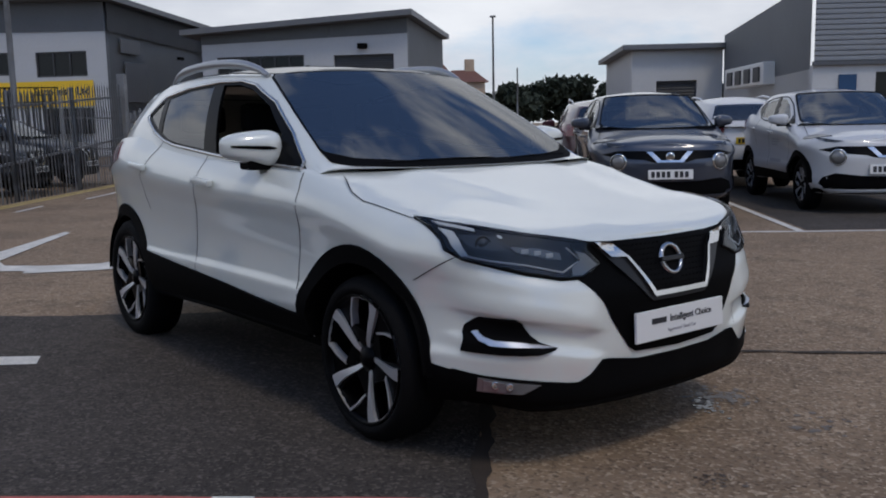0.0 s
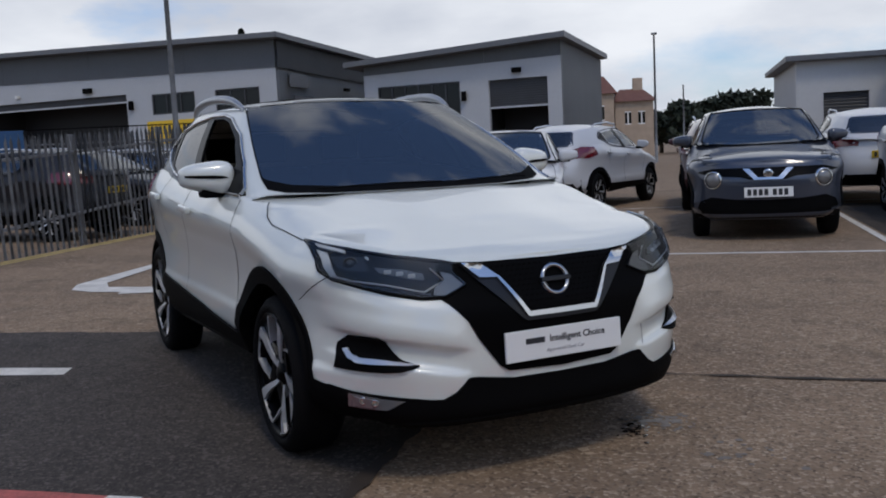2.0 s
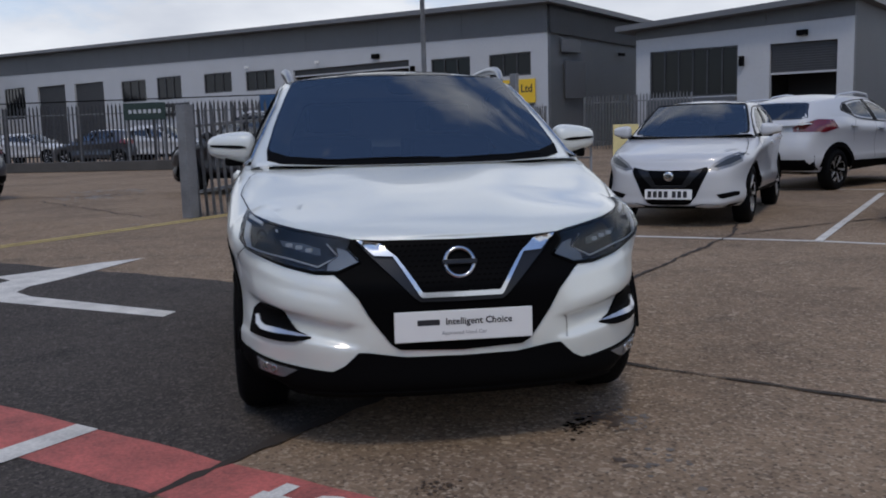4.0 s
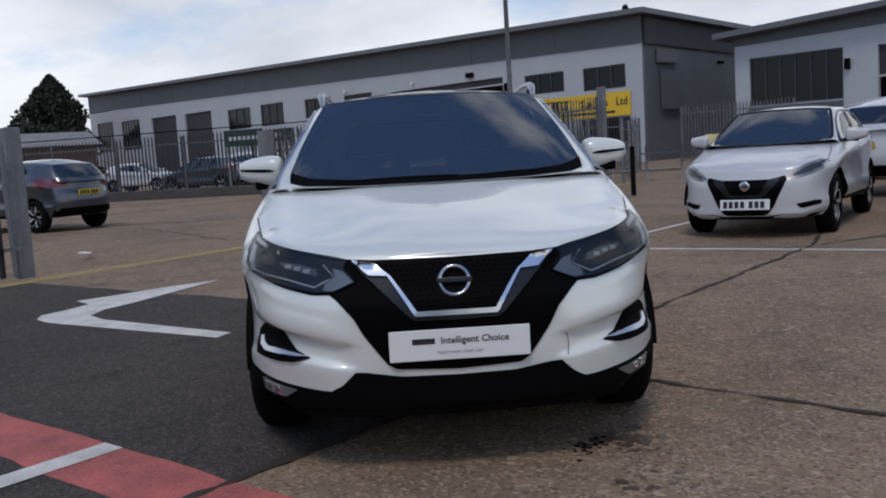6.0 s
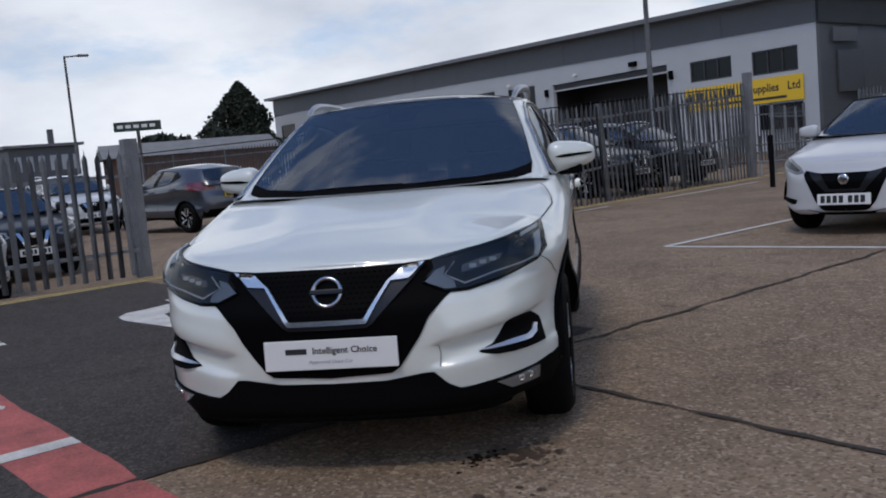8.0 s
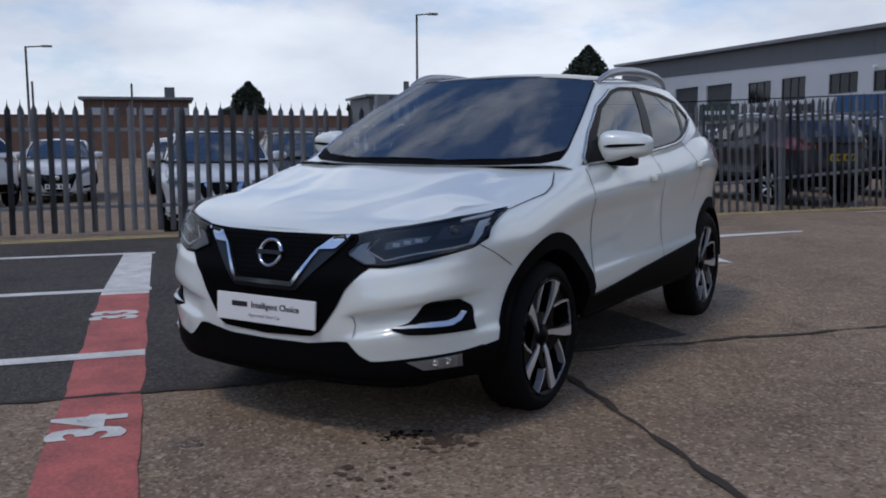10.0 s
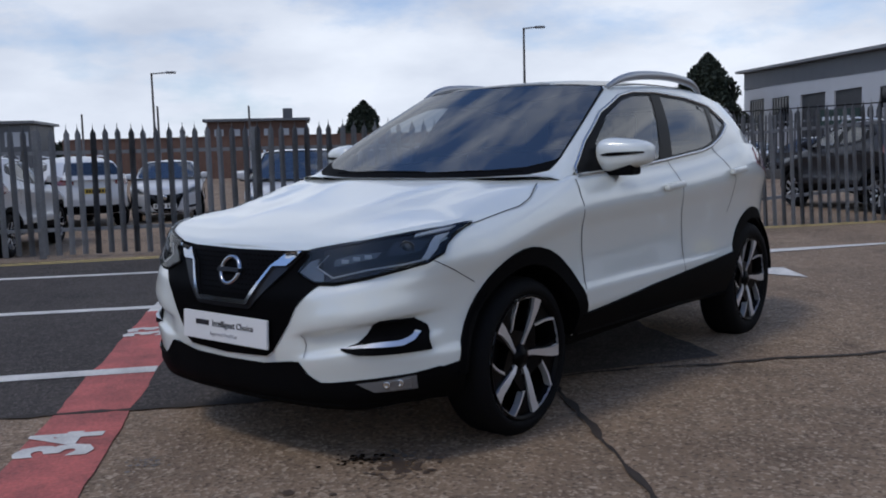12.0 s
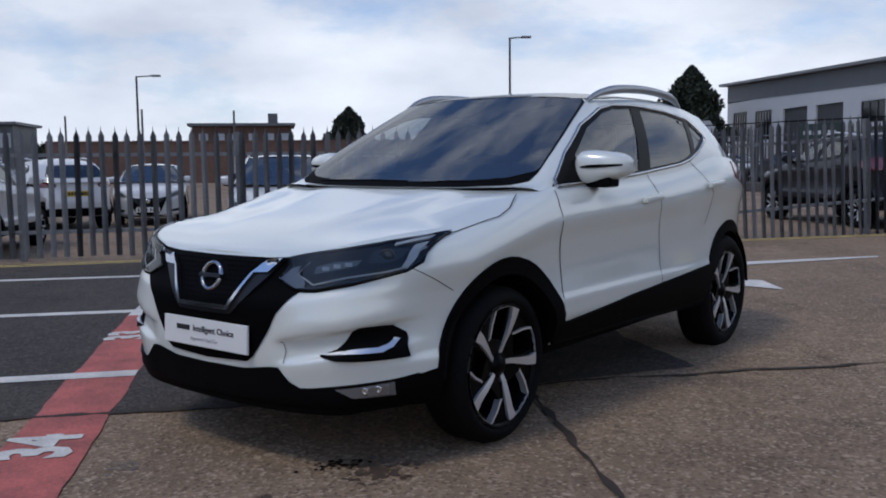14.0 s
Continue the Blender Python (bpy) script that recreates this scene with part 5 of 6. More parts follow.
# industrial units
def wall_with_openings(bm, x0, x1, z0, z1, openings, thick, y=0.0):
    """A wall along x with rectangular openings (x0, x1, z0, z1) through it."""
    xs = sorted({x0, x1, *[o[0] for o in openings], *[o[1] for o in openings]})
    zs = sorted({z0, z1, *[o[2] for o in openings], *[o[3] for o in openings]})
    for a, b in zip(xs, xs[1:]):
        run = None
        for c, d in zip(zs, zs[1:]):
            m = ((a + b) / 2, (c + d) / 2)
            solid = not any(o[0] < m[0] < o[1] and o[2] < m[1] < o[3] for o in openings)
            if solid:
                run = (run[0], d) if run else (c, d)
            if (not solid or d == zs[-1]) and run:
                box(bm, a, b, y, y + thick, *run)
                run = None
    return bm


def ribbed(bm, x0, x1, y, z_a, z_b0, z_b1, pitch=0.33, deep=0.03):
    """Upright-ribbed sheet along x at y, from z_a to a top that runs from z_b0 to z_b1."""
    n = max(2, int((x1 - x0) / pitch))
    prev = None
    for i in range(n + 1):
        for q, off in ((0.0, 0), (0.35, 0), (0.45, -deep), (0.9, -deep)):
            x = x0 + (x1 - x0) * min(1, (i + q) / n)
            zt = z_b0 + (z_b1 - z_b0) * (x - x0) / (x1 - x0)
            a, b = bm.verts.new((x, y + off, z_a)), bm.verts.new((x, y + off, zt))
            if prev and x > prev[2]:
                bm.faces.new((prev[0], a, b, prev[1]))
            prev = (a, b, x)
            if x >= x1:
                break
    return bm


def unit_building(name, origin, turn, length, depth, roof, bands, windows, doors, label, back_drop=1.2, ribs=True, over=0.35):
    """A clad unit: pale lower wall with openings, dark upper band, overhanging roof edge. roof, bands: heights at the two ends."""
    band = max(bands)
    b = new(name, None)
    b.matrix_basis = pose(*origin, 0, 0, 0, turn)
    zl, zr = roof
    ops = [(*w[:2], *w[2:4]) for w in windows] + [(d[0], d[1], 0.0, d[2]) for d in doors]
    cuts = sorted({-length, 0.0, *[(p + q) / 2 for p, q in zip(sorted(o[1] for o in ops), sorted(o[0] for o in ops)[1:])]})
    for x0, x1 in zip(cuts, cuts[1:]):
        bm = wall_with_openings(bmesh.new(), x0, x1, 0, min(band, min(roof)), [o for o in ops if x0 < o[0] < x1], 0.25)
        bmesh.ops.remove_doubles(bm, verts=bm.verts[:], dist=0.0005)
        part("wall", bm, CLAD_LIGHT, b)
    for x0 in np.arange(-length, -0.1, 6.0):
        x1 = min(0, x0 + 6.0)
        bm = bmesh.new()
        za, zb = zl + (zr - zl) * (x0 + length) / length, zl + (zr - zl) * (x1 + length) / length
        ba, bb = (bands[0] + (bands[1] - bands[0]) * (x + length) / length for x in (x0, x1))
        v = [bm.verts.new(p) for p in ((x0 + 0.01, -0.03, ba), (x1 - 0.01, -0.03, bb), (x1 - 0.01, -0.03, zb), (x0 + 0.01, -0.03, za),
                                       (x0 + 0.01, -0.003, ba), (x1 - 0.01, -0.003, bb), (x1 - 0.01, -0.003, zb), (x0 + 0.01, -0.003, za))]
        for q in ((0, 1, 2, 3), (5, 4, 7, 6), (0, 4, 5, 1), (1, 5, 6, 2), (3, 2, 6, 7), (4, 0, 3, 7)):
            bm.faces.new([v[i] for i in q])
        part("upper_band", bm, CLAD_DARK, b, "dark grey cladding panel")
    for x, z in ((-length, zl), (0, zr)):
        bm = bmesh.new()
        v = [bm.verts.new(p) for p in ((x, 0.0, 0), (x, depth, 0), (x, depth, z - back_drop), (x, 0.0, z))]
        bm.faces.new(v)
        bmesh.ops.solidify(bm, geom=bm.faces[:], thickness=0.15)
        part("side_wall", bm, CLAD_SIDE, b, "mid grey ribbed side cladding")
    if ribs:
        bm = bmesh.new()
        for k in range(int((depth - 9) / 0.5)):
            y = 9.3 + k * 0.5
            box(bm, 0.15, 0.172, y, y + 0.2, 0.0, zr - back_drop * y / depth - 0.05)
        tagged(part("side_ribs", bm, CLAD_SIDE, b), kind="stuff")
        v0 = zr - back_drop * 9 / depth
        bm = bmesh.new()
        v = [bm.verts.new(p) for p in ((0.155, -0.03, bands[1]), (0.155, 9.0, bands[1] - 0.35), (0.155, 9.0, v0), (0.155, -0.03, zr))]
        bm.faces.new(v)
        bmesh.ops.solidify(bm, geom=bm.faces[:], thickness=-0.03)
        part("side_band", bm, CLAD_DARK, b)
    bm = bmesh.new()
    ov = 0.7
    v = [bm.verts.new(p) for p in ((-length - ov, -ov, zl + 0.0), (over, -ov, zr + 0.02), (over, depth, zr - back_drop + 0.02), (-length - ov, depth, zl - back_drop),
                                   (-length - ov, -ov, zl + 0.24), (over, -ov, zr + 0.26), (over, depth, zr - back_drop + 0.26), (-length - ov, depth, zl - back_drop + 0.24))]
    for q in ((3, 2, 1, 0), (4, 5, 6, 7), (0, 1, 5, 4), (1, 2, 6, 5), (2, 3, 7, 6), (3, 0, 4, 7)):
        bm.faces.new([v[i] for i in q])
    part("roof", bm, ROOF_EDGE, b, "thin grey roof edge")
    for x0, x1, z0, z1 in windows:
        w = part("window", boxes((x0, x1, 0.10, 0.13, z0, z1)), WINDOW_DARK, b)
        n = 3 if x1 - x0 < 3.4 else 6
        part("window_frame", boxes(*[(x - 0.035, x + 0.035, 0.05, 0.12, z0, z1) for x in np.linspace(x0 + 0.035, x1 - 0.035, n + 1)], (x0, x1, 0.05, 0.12, z0, z0 + 0.07), (x0, x1, 0.05, 0.12, z1 - 0.07, z1)), DOOR_DARK, w)
    for d in doors:
        x0, x1, top, shut = d
        dr = part("roller_door", slatted(x0, x1, 0.16, shut, top), DOOR_DARK, b, "dark roller shutter door")
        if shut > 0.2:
            # black box in the opening: the unlit inside is put into its colour
            part("door_shade_box", boxes((x0 - 0.2, x1 + 0.2, 2.5, 2.6, 0, top + 0.2), (x0 - 0.2, x0 - 0.1, 0.25, 2.5, 0, top + 0.2), (x1 + 0.1, x1 + 0.2, 0.25, 2.5, 0, top + 0.2), (x0, x1, 0.25, 2.5, top + 0.1, top + 0.2)), INK_AND_SHADE, dr)
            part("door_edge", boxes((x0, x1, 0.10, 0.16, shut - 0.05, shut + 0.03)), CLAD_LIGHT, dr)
    return tagged(b, label, "building")


def slatted(x0, x1, y, z0, z1, pitch=0.1, deep=0.014):
    """One ribbed shutter sheet along x."""
    prof, z = [], z0
    while z < z1 - 1e-6:
        t = min(z + pitch, z1)
        prof += [(y, z), (y - deep, z + 0.2 * (t - z)), (y - deep, t - 0.2 * (t - z))]
        z = t
    prof.append((y, z1))
    v = [(x, a, b) for a, b in prof for x in (x0, x1)]
    return mesh_from("shutter", v, [(2 * i, 2 * i + 1, 2 * i + 3, 2 * i + 2) for i in range(len(prof) - 1)], smooth=False)


def wall_bits(building, rows):
    for nm, x, z, w, h, mat in rows:
        o = part(nm, boxes((x, x + w, -0.22, -0.02, z, z + h), bevel=0.02), mat, building)


wh4 = unit_building("warehouse", (-17.168, 40.036), -7.6, 65.2, 26, (8.5, 6.74), (6.88, 5.47),
                    [(-3.52, -0.98, 3.55, 4.66), (-7.37, -4.73, 3.68, 4.70), (-23.2, -20.3, 3.8, 5.02), (-27.75, -24.7, 3.85, 5.13), (-33.5, -30.45, 3.65, 5.22), (-38.3, -34.95, 3.65, 5.2),
                     (-58.0, -54.1, 2.9, 5.58), (-63.6, -59.9, 2.9, 5.72)],
                    [(-18.5, -8.95, 4.82, 4.45), (-45.4, -40.9, 5.38, 0.02), (-51.7, -46.95, 5.46, 0.02)], "long grey clad warehouse with a dark upper band", over=0.58)
wall_bits(wh4, [("wall_lamp", -11.6, 5.02, 0.5, 0.26, PLASTIC), ("wall_lamp", -16.3, 5.08, 0.2, 0.15, PLATE_WHITE), ("wall_lamp", -23.0, 5.2, 0.2, 0.15, PLATE_WHITE),
                ("unit_number", -8.7, 4.0, 0.2, 0.45, PLASTIC), ("unit_number", -19.1, 4.15, 0.2, 0.45, PLASTIC), ("notice_board", -36.6, 2.5, 7.0, 0.85, INK_AND_SHADE), ("low_window", -3.0, 1.0, 2.2, 1.15, WINDOW_DARK)])
wall_bits(wh4, [("notice_bars", -36.0 + 0.62 * k, 2.7, 0.4, 0.42, PLATE_WHITE) for k in range(9)])
part("side_notice", boxes((0.15, 0.2, 1.2, 3.0, 2.4, 4.2)), CLAD_DARK, wh4)
part("side_notice", boxes((0.15, 0.2, 0.9, 2.6, 4.6, 5.2)), CLAD_DARK, wh4)
part("side_lamp", boxes((0.15, 0.3, 6.2, 6.7, 4.6, 4.75)), PLASTIC, wh4)
part("downpipe", boxes((0.16, 0.28, 9.0, 9.15, 0, 6.3)), CLAD_DARK, wh4)
wh5 = unit_building("warehouse", (-3.8, 39.975), -7.1, 9.5, 8.0, (5.24, 5.72), (4.85, 5.05), [(-8.8, -4.7, 2.2, 4.28)], [(-3.33, -0.63, 4.21, 3.0)],
                    "grey clad unit with a sloping roofline and shutter door", 0.3, False)
wall_bits(wh5, [("wall_lamp", -2.2, 4.45, 0.42, 0.22, PLASTIC), ("unit_number", -4.58, 3.38, 0.19, 0.42, PLASTIC), ("wall_panel", -8.8, 0.3, 4.1, 1.85, CLAD_DARK)])

# yellow company board and banners
def banner(x, y, w, z0, z1, mat, label):
    """A board on the back fence, from x leftwards, with two legs."""
    o = tagged(part("fence_banner", boxes((-w, 0, -0.015, 0.015, z0, z1), bevel=0.006), mat), label, "sign")
    o.matrix_basis = pose(x, y, 0, 0, 0, 23.55)
    for a in (-w + 0.1, -0.1):
        part("sign_leg", boxes((a - 0.03, a + 0.03, 0.015, 0.07, 0, z1)), GALV, o)
    return o


cs = tagged(part("company_sign", boxes((-3.5, 3.5, -0.02, 0.02, -0.57, 0.57), bevel=0.01), SIGN_YELLOW), "long yellow company board on the warehouse wall", "sign")
cs.matrix_basis = pose(-17.168, 40.036, 0, 0, 0, -7.6) @ pose(-4.2, -0.06, 2.8)
for word, x in (("Supplies", 1.35), ("Ltd", 3.0)):
    part("lettering", text_mesh(word, 0.52, bold=0.012), INK_AND_SHADE, cs).location = (x, -0.022, 0.1)
for k, (a, b_) in enumerate(((-3.3, -2.5), (-2.2, -1.5), (-1.3, -0.3))):
    part("sign_bar", bars([(x, x + 0.16, -0.1, 0.32) for x in np.arange(a, b_, 0.26)]), INK_AND_SHADE, cs).location = (0, -0.021, 0)
part("sign_bar", boxes((-2.2, 2.6, -0.024, -0.02, -0.42, -0.30)), INK_AND_SHADE, cs)
banner(-18.0, 23.75, 1.5, 1.75, 2.42, BLUE_SIGN, "blue banner on the back fence")
bn = banner(-22.5, 21.8, 1.55, 1.72, 2.30, SIGN_GREEN, "dark green banner with pale writing on the back fence")
part("banner_bar", bars([(-1.35 + 0.18 * k, -1.24 + 0.18 * k, 1.94, 2.07) for k in range(7)]), CLAD_LIGHT, bn).location.y = -0.02

# the showroom on the far side of the car park
sr = new("showroom", None)
part("wall", wall_with_openings(bmesh.new(), 4.9, 8.4, 0, 3.85, [(5.85, 7.42, 0, 2.66)], 0.25, 37.0), CLAD_WHITE, sr)
part("door", slatted(5.85, 7.42, 37.14, 0.0, 2.66, 0.12), DOOR_DARK, sr)
part("roof", boxes((4.5, 8.6, 36.6, 46, 3.85, 4.06), bevel=0.03), ROOF_EDGE, sr)
part("end_wall", boxes((4.9, 5.15, 37.25, 46, 0, 3.85)), CLAD_LIGHT, sr)
bm = bmesh.new()
for y0, y1, h in ((22.8, 37.0, 1),):
    v = [bm.verts.new(p) for p in ((7.15, 22.8, 2.3), (8.45, 37.0, 2.3), (8.45, 37.0, 4.35), (7.15, 22.8, 4.35))]
    bm.faces.new(v[::-1])
bmesh.ops.solidify(bm, geom=bm.faces[:], thickness=0.2)
part("side_wall", bm, CLAD_SIDE, sr, "mid grey side cladding")
bm = bmesh.new()
v = [bm.verts.new(p) for p in ((7.16, 22.85, 0), (8.46, 37.0, 0), (8.46, 37.0, 2.3), (7.16, 22.85, 2.3))]
bm.faces.new(v[::-1])
bmesh.ops.solidify(bm, geom=bm.faces[:], thickness=0.18)
part("lower_side_wall", bm, CLAD_WHITE, sr)
part("front_wall", wall_with_openings(bmesh.new(), 7.15, 30, 0, 2.38, [(8.6, 9.5, 1.55, 2.2), (12, 20, 0.2, 2.2)], 0.25, 22.6), CLAD_WHITE, sr, "white panelled lower wall")
part("upper_cladding", slatted(7.15, 30, 22.57, 2.46, 4.85, 0.12, 0.03), CLAD_SIDE, sr, "grey ribbed upper cladding")
part("dark_strip", boxes((7.12, 30, 22.5, 22.6, 2.37, 2.46)), CLAD_DARK, sr)
part("window", boxes((8.6, 9.5, 22.68, 22.72, 1.55, 2.2), (12, 20, 22.68, 22.72, 0.2, 2.2)), WINDOW_DARK, sr)
part("blue_notice", boxes((7.75, 8.15, 22.55, 22.6, 1.7, 2.15)), BLUE_SIGN, sr)
part("cooling_unit", boxes((7.2, 7.6, 27.0, 31.5, 2.1, 2.75), bevel=0.04), PLATE_WHITE, sr)
for k in range(4):
    part("cooling_vent", boxes((7.15, 7.21, 27.3 + k * 1.05, 27.9 + k * 1.05, 2.2, 2.62)), DOOR_DARK, sr)
sr.location.x = 0.45
tagged(sr, "white and grey clad car showroom", "building")
# an unseen hall, added behind the walk to block low light and darken reflections
dl = new("unseen_hall", None)
part("wall", wall_with_openings(bmesh.new(), -30, 22, 0, 4.3, [(x, x + 4.6, 0.3, 3.6) for x in range(-28, 18, 6)], 0.3, -14.3), CLAD_SIDE, dl)
part("window", boxes(*[(x, x + 4.6, -14.2, -14.15, 0.3, 3.6) for x in range(-28, 18, 6)]), WINDOW_DARK, dl)
part("roof", boxes((-30.5, 22.5, -30, -13.9, 4.3, 4.6)), ROOF_EDGE, dl)
part("far_wall", boxes((-30, 22, -30, -29.7, 0, 4.3), (-30, -29.7, -29.7, -14.3, 0, 4.3), (21.7, 22, -29.7, -14.3, 0, 4.3)), CLAD_SIDE, dl)
tagged(dl, "unseen grey hall added to shade the yard", "building")


# houses, trees, posts and the distance
def house(x, y, w, d, eave, ridge, turn, label):
    b = new("house", None)
    b.matrix_basis = pose(x, y, 0, 0, 0, turn)
    part("wall", wall_with_openings(bmesh.new(), 0, w, 0, eave, [(w * 0.25, w * 0.42, eave * 0.58, eave * 0.82), (w * 0.6, w * 0.78, eave * 0.58, eave * 0.82)], 0.3), BRICK, b)
    part("side_wall", boxes((0, 0.3, 0.3, d, 0, eave), (w - 0.3, w, 0.3, d, 0, eave), (0.3, w - 0.3, d - 0.3, d, 0, eave)), BRICK, b)
    bm = bmesh.new()
    v = [bm.verts.new(p) for p in ((-0.3, -0.3, eave), (w + 0.3, -0.3, eave), (w + 0.3, d + 0.3, eave), (-0.3, d + 0.3, eave), (0.6, d / 2, ridge), (w - 0.6, d / 2, ridge))]
    for q in ((0, 1, 5, 4), (1, 2, 5), (2, 3, 4, 5), (3, 0, 4), (3, 2, 1, 0)):
        bm.faces.new([v[i] for i in q])
    part("roof", bm, ROOF_TILE, b, "red tiled hipped roof")
    part("chimney", boxes((w * 0.55, w * 0.55 + 0.8, d / 2 - 0.35, d / 2 + 0.35, ridge - 0.5, ridge + 0.9), bevel=0.04), BRICK, b)
    for a, c in ((w * 0.25, w * 0.42), (w * 0.6, w * 0.78)):
        wn_ = part("window", boxes((a, c, 0.1, 0.14, eave * 0.58, eave * 0.82)), WINDOW_DARK, b)
        part("window_frame", boxes((a, c, 0.03, 0.09, eave * 0.58, eave * 0.6), (a, c, 0.03, 0.09, eave * 0.8, eave * 0.82), ((a + c) / 2 - 0.05, (a + c) / 2 + 0.05, 0.03, 0.09, eave * 0.6, eave * 0.8)), PLATE_WHITE, wn_)
    return tagged(b, label, "house")


house(-7.9, 76, 3.6, 7, 5.2, 6.85, 8, "tan rendered house with a red tiled roof")
house(-4.3, 77, 3.1, 6, 4.5, 5.65, 8, "tan rendered house with a red tiled roof")


def lamp_post(x, y, h, arm, name="street_lamp"):
    o = new(name, None)
    o.location = (x, y, 0)
    bm = bmesh.new()
    tube(bm, [(0, 0, 0), (0, 0, h * 0.25), (0, 0, h)], [0.085, 0.07, 0.05], 10)
    part("pole", bm, GALV, o)
    if arm:
        bm = bmesh.new()
        tube(bm, [(0, 0, h - 0.03), (arm[0] * 0.5, arm[1] * 0.5, h + 0.02)], 0.035, 8)
        part("arm", bm, GALV, o)
        bm = boxes((-0.14, 0.14, -0.06, 0.42, -0.05, 0.05), bevel=0.03)
        hd = part("lantern", bm, GALV, o)
        hd.matrix_basis = pose(arm[0] * 0.5, arm[1] * 0.5, h + 0.02, 0, 0, math.degrees(math.atan2(-arm[0], arm[1])))
    else:
        part("lantern", boxes((-0.16, 0.16, -0.1, 0.1, h - 0.04, h + 0.06), bevel=0.03), GALV, o)
    return tagged(o, "tall grey steel street lamp", "street lamp", group="street lamps")


lamp_post(-0.25, 51.4, 6.9, None)
lamp_post(-10.66, 20.2, 7.6, None)
lamp_post(-38.9, 14.95, 7.12, (0.2, 1.2))
lamp_post(-44.85, -3.29, 5.72, (0.2, 1.6))
for x, y, h in ((-44, 1.58, 3.94), (1.2, 60, 4.6), (-44.2, -3.0, 4.0), (-46, -7.1, 3.75)):
    bm = bmesh.new()
    tube(bm, [(0, 0, 0), (0, 0, h)], [0.07, 0.05], 6)
    o = tagged(part("pole", bm, GALV), "thin grey steel pole", "pole", group="thin poles")
    o.location = (x, y, 0)


def crown(seed, centre, size, count, leaf, shape="round"):
    """A crown of many small leaf clumps with an uneven outline."""
    rnd = random.Random(seed)
    verts, faces = [], []
    cx, cy, cz = centre
    blobs = [(rnd.uniform(-0.55, 0.55), rnd.uniform(-0.55, 0.55), rnd.uniform(-0.6, 0.6), rnd.uniform(0.25, 0.5)) for _ in range(16)]
    for _ in range(count):
        if shape == "cone":
            h = rnd.random() ** 1.15
            a = rnd.uniform(0, 6.283)
            r = (1 - h ** 2.3) ** 0.85 * rnd.random() ** 0.35 * (0.80 + 0.62 * noise.noise((math.cos(a) * 1.9, math.sin(a) * 1.9, h * 5 + seed)))
            p = Vector((cx + size[0] * r * math.cos(a), cy + size[1] * r * math.sin(a), cz + size[2] * h))
        else:
            bx, by, bz, br = rnd.choice(blobs)
            u = Vector((rnd.gauss(0, 1), rnd.gauss(0, 1), rnd.gauss(0, 1))).normalized() * br * rnd.random() ** 0.33
            p = Vector((cx + size[0] * (bx + u.x), cy + size[1] * (by + u.y), cz + size[2] * (bz + u.z)))
        t = Vector((rnd.gauss(0, 1), rnd.gauss(0, 1), rnd.gauss(0, 1))).normalized()
        s = t.cross(Vector((rnd.gauss(0, 1), rnd.gauss(0, 1), rnd.gauss(0, 1)))).normalized()
        k = leaf * rnd.uniform(0.6, 1.4)
        b = len(verts)
        verts += [p - t * k, p + s * k * 0.5, p + t * k, p - s * k * 0.5]
        faces.append((b, b + 1, b + 2, b + 3))
    return mesh_from("crown", verts, faces, smooth=False)


def tree(x, y, h, w, seed, shape="round", label="dark green broadleaf tree"):
    t = new("tree", None)
    t.location = (x, y, 0)
    bm = bmesh.new()
    tube(bm, [(0, 0, 0), (0.05, 0, h * 0.3), (0, 0.05, h * 0.8)], [0.22, 0.16, 0.04], 8)
    rnd = random.Random(seed)
    for k in range(5):
        a = rnd.uniform(0, 6.28)
        z = h * rnd.uniform(0.25, 0.6)
        tube(bm, [(0, 0, z), (math.cos(a) * w * 0.25, math.sin(a) * w * 0.25, z + h * 0.15)], [0.07, 0.02], 5)
    part("trunk", bm, BARK, t)
    if shape == "cone":
        part("crown", crown(seed, (0, 0, h * 0.08), (w / 2, w / 2, h * 0.95), 15000, 0.24, "cone"), LEAF, t)
    else:
        part("crown", crown(seed, (0, 0, h * 0.62), (w / 2, w / 2, h * 0.42), 3600, 0.34), LEAF, t)
    return tagged(t, label, "tree")


tree(-77.7, 42.8, 9.7, 8.8, 3, "cone", "broad dark conifer behind the yard")
tree(-67.3, 9.3, 5.2, 4.6, 4, "cone", "dark conifer behind the yard")
tree(-34, 70, 11.5, 2.2, 5, "cone", "tree top behind the warehouse roof")
for i, (x, y, h, w) in enumerate(((2, 82, 4.4, 6), (6, 85, 4.9, 7), (11, 84, 4.6, 7), (15, 88, 4.2, 7), (20, 88, 4.2, 8), (-1, 90, 4.2, 6), (-64, 29, 4.7, 5), (-70, 20, 4.3, 6), (-74, 37.5, 6.3, 8))):
    tree(x, y, h, w, 20 + i)
hedge = mesh_from("hedge", *((lambda m: ([v.co.copy() for v in m.vertices], [tuple(p.vertices) for p in m.polygons]))(crown(77, (-75, -2, 1.6), (2, 26, 1.8), 6000, 0.4))), smooth=False)
tagged(part("far_hedge", hedge, LEAF), "dark far line of trees and hedge", "hedge", kind="stuff")


def long_block(name, x0, x1, y0, y1, h, mat, roof_mat, label, windows=0):
    b = new(name, None)
    part("wall", boxes((x0, x1, y0, y1, 0, h)), mat, b)
    part("roof", boxes((x0 - 0.3, x1 + 0.3, y0 - 0.3, y1 + 0.3, h, h + 0.18)), roof_mat, b)
    for k in range(windows):
        y = y0 + (k + 0.4) * (y1 - y0) / windows
        part("window", boxes((x1 - 0.02, x1 + 0.05, y, y + 0.55 * (y1 - y0) / windows, h * 0.62, h * 0.86)), WINDOW_PALE, b)
    return tagged(b, label, "building")


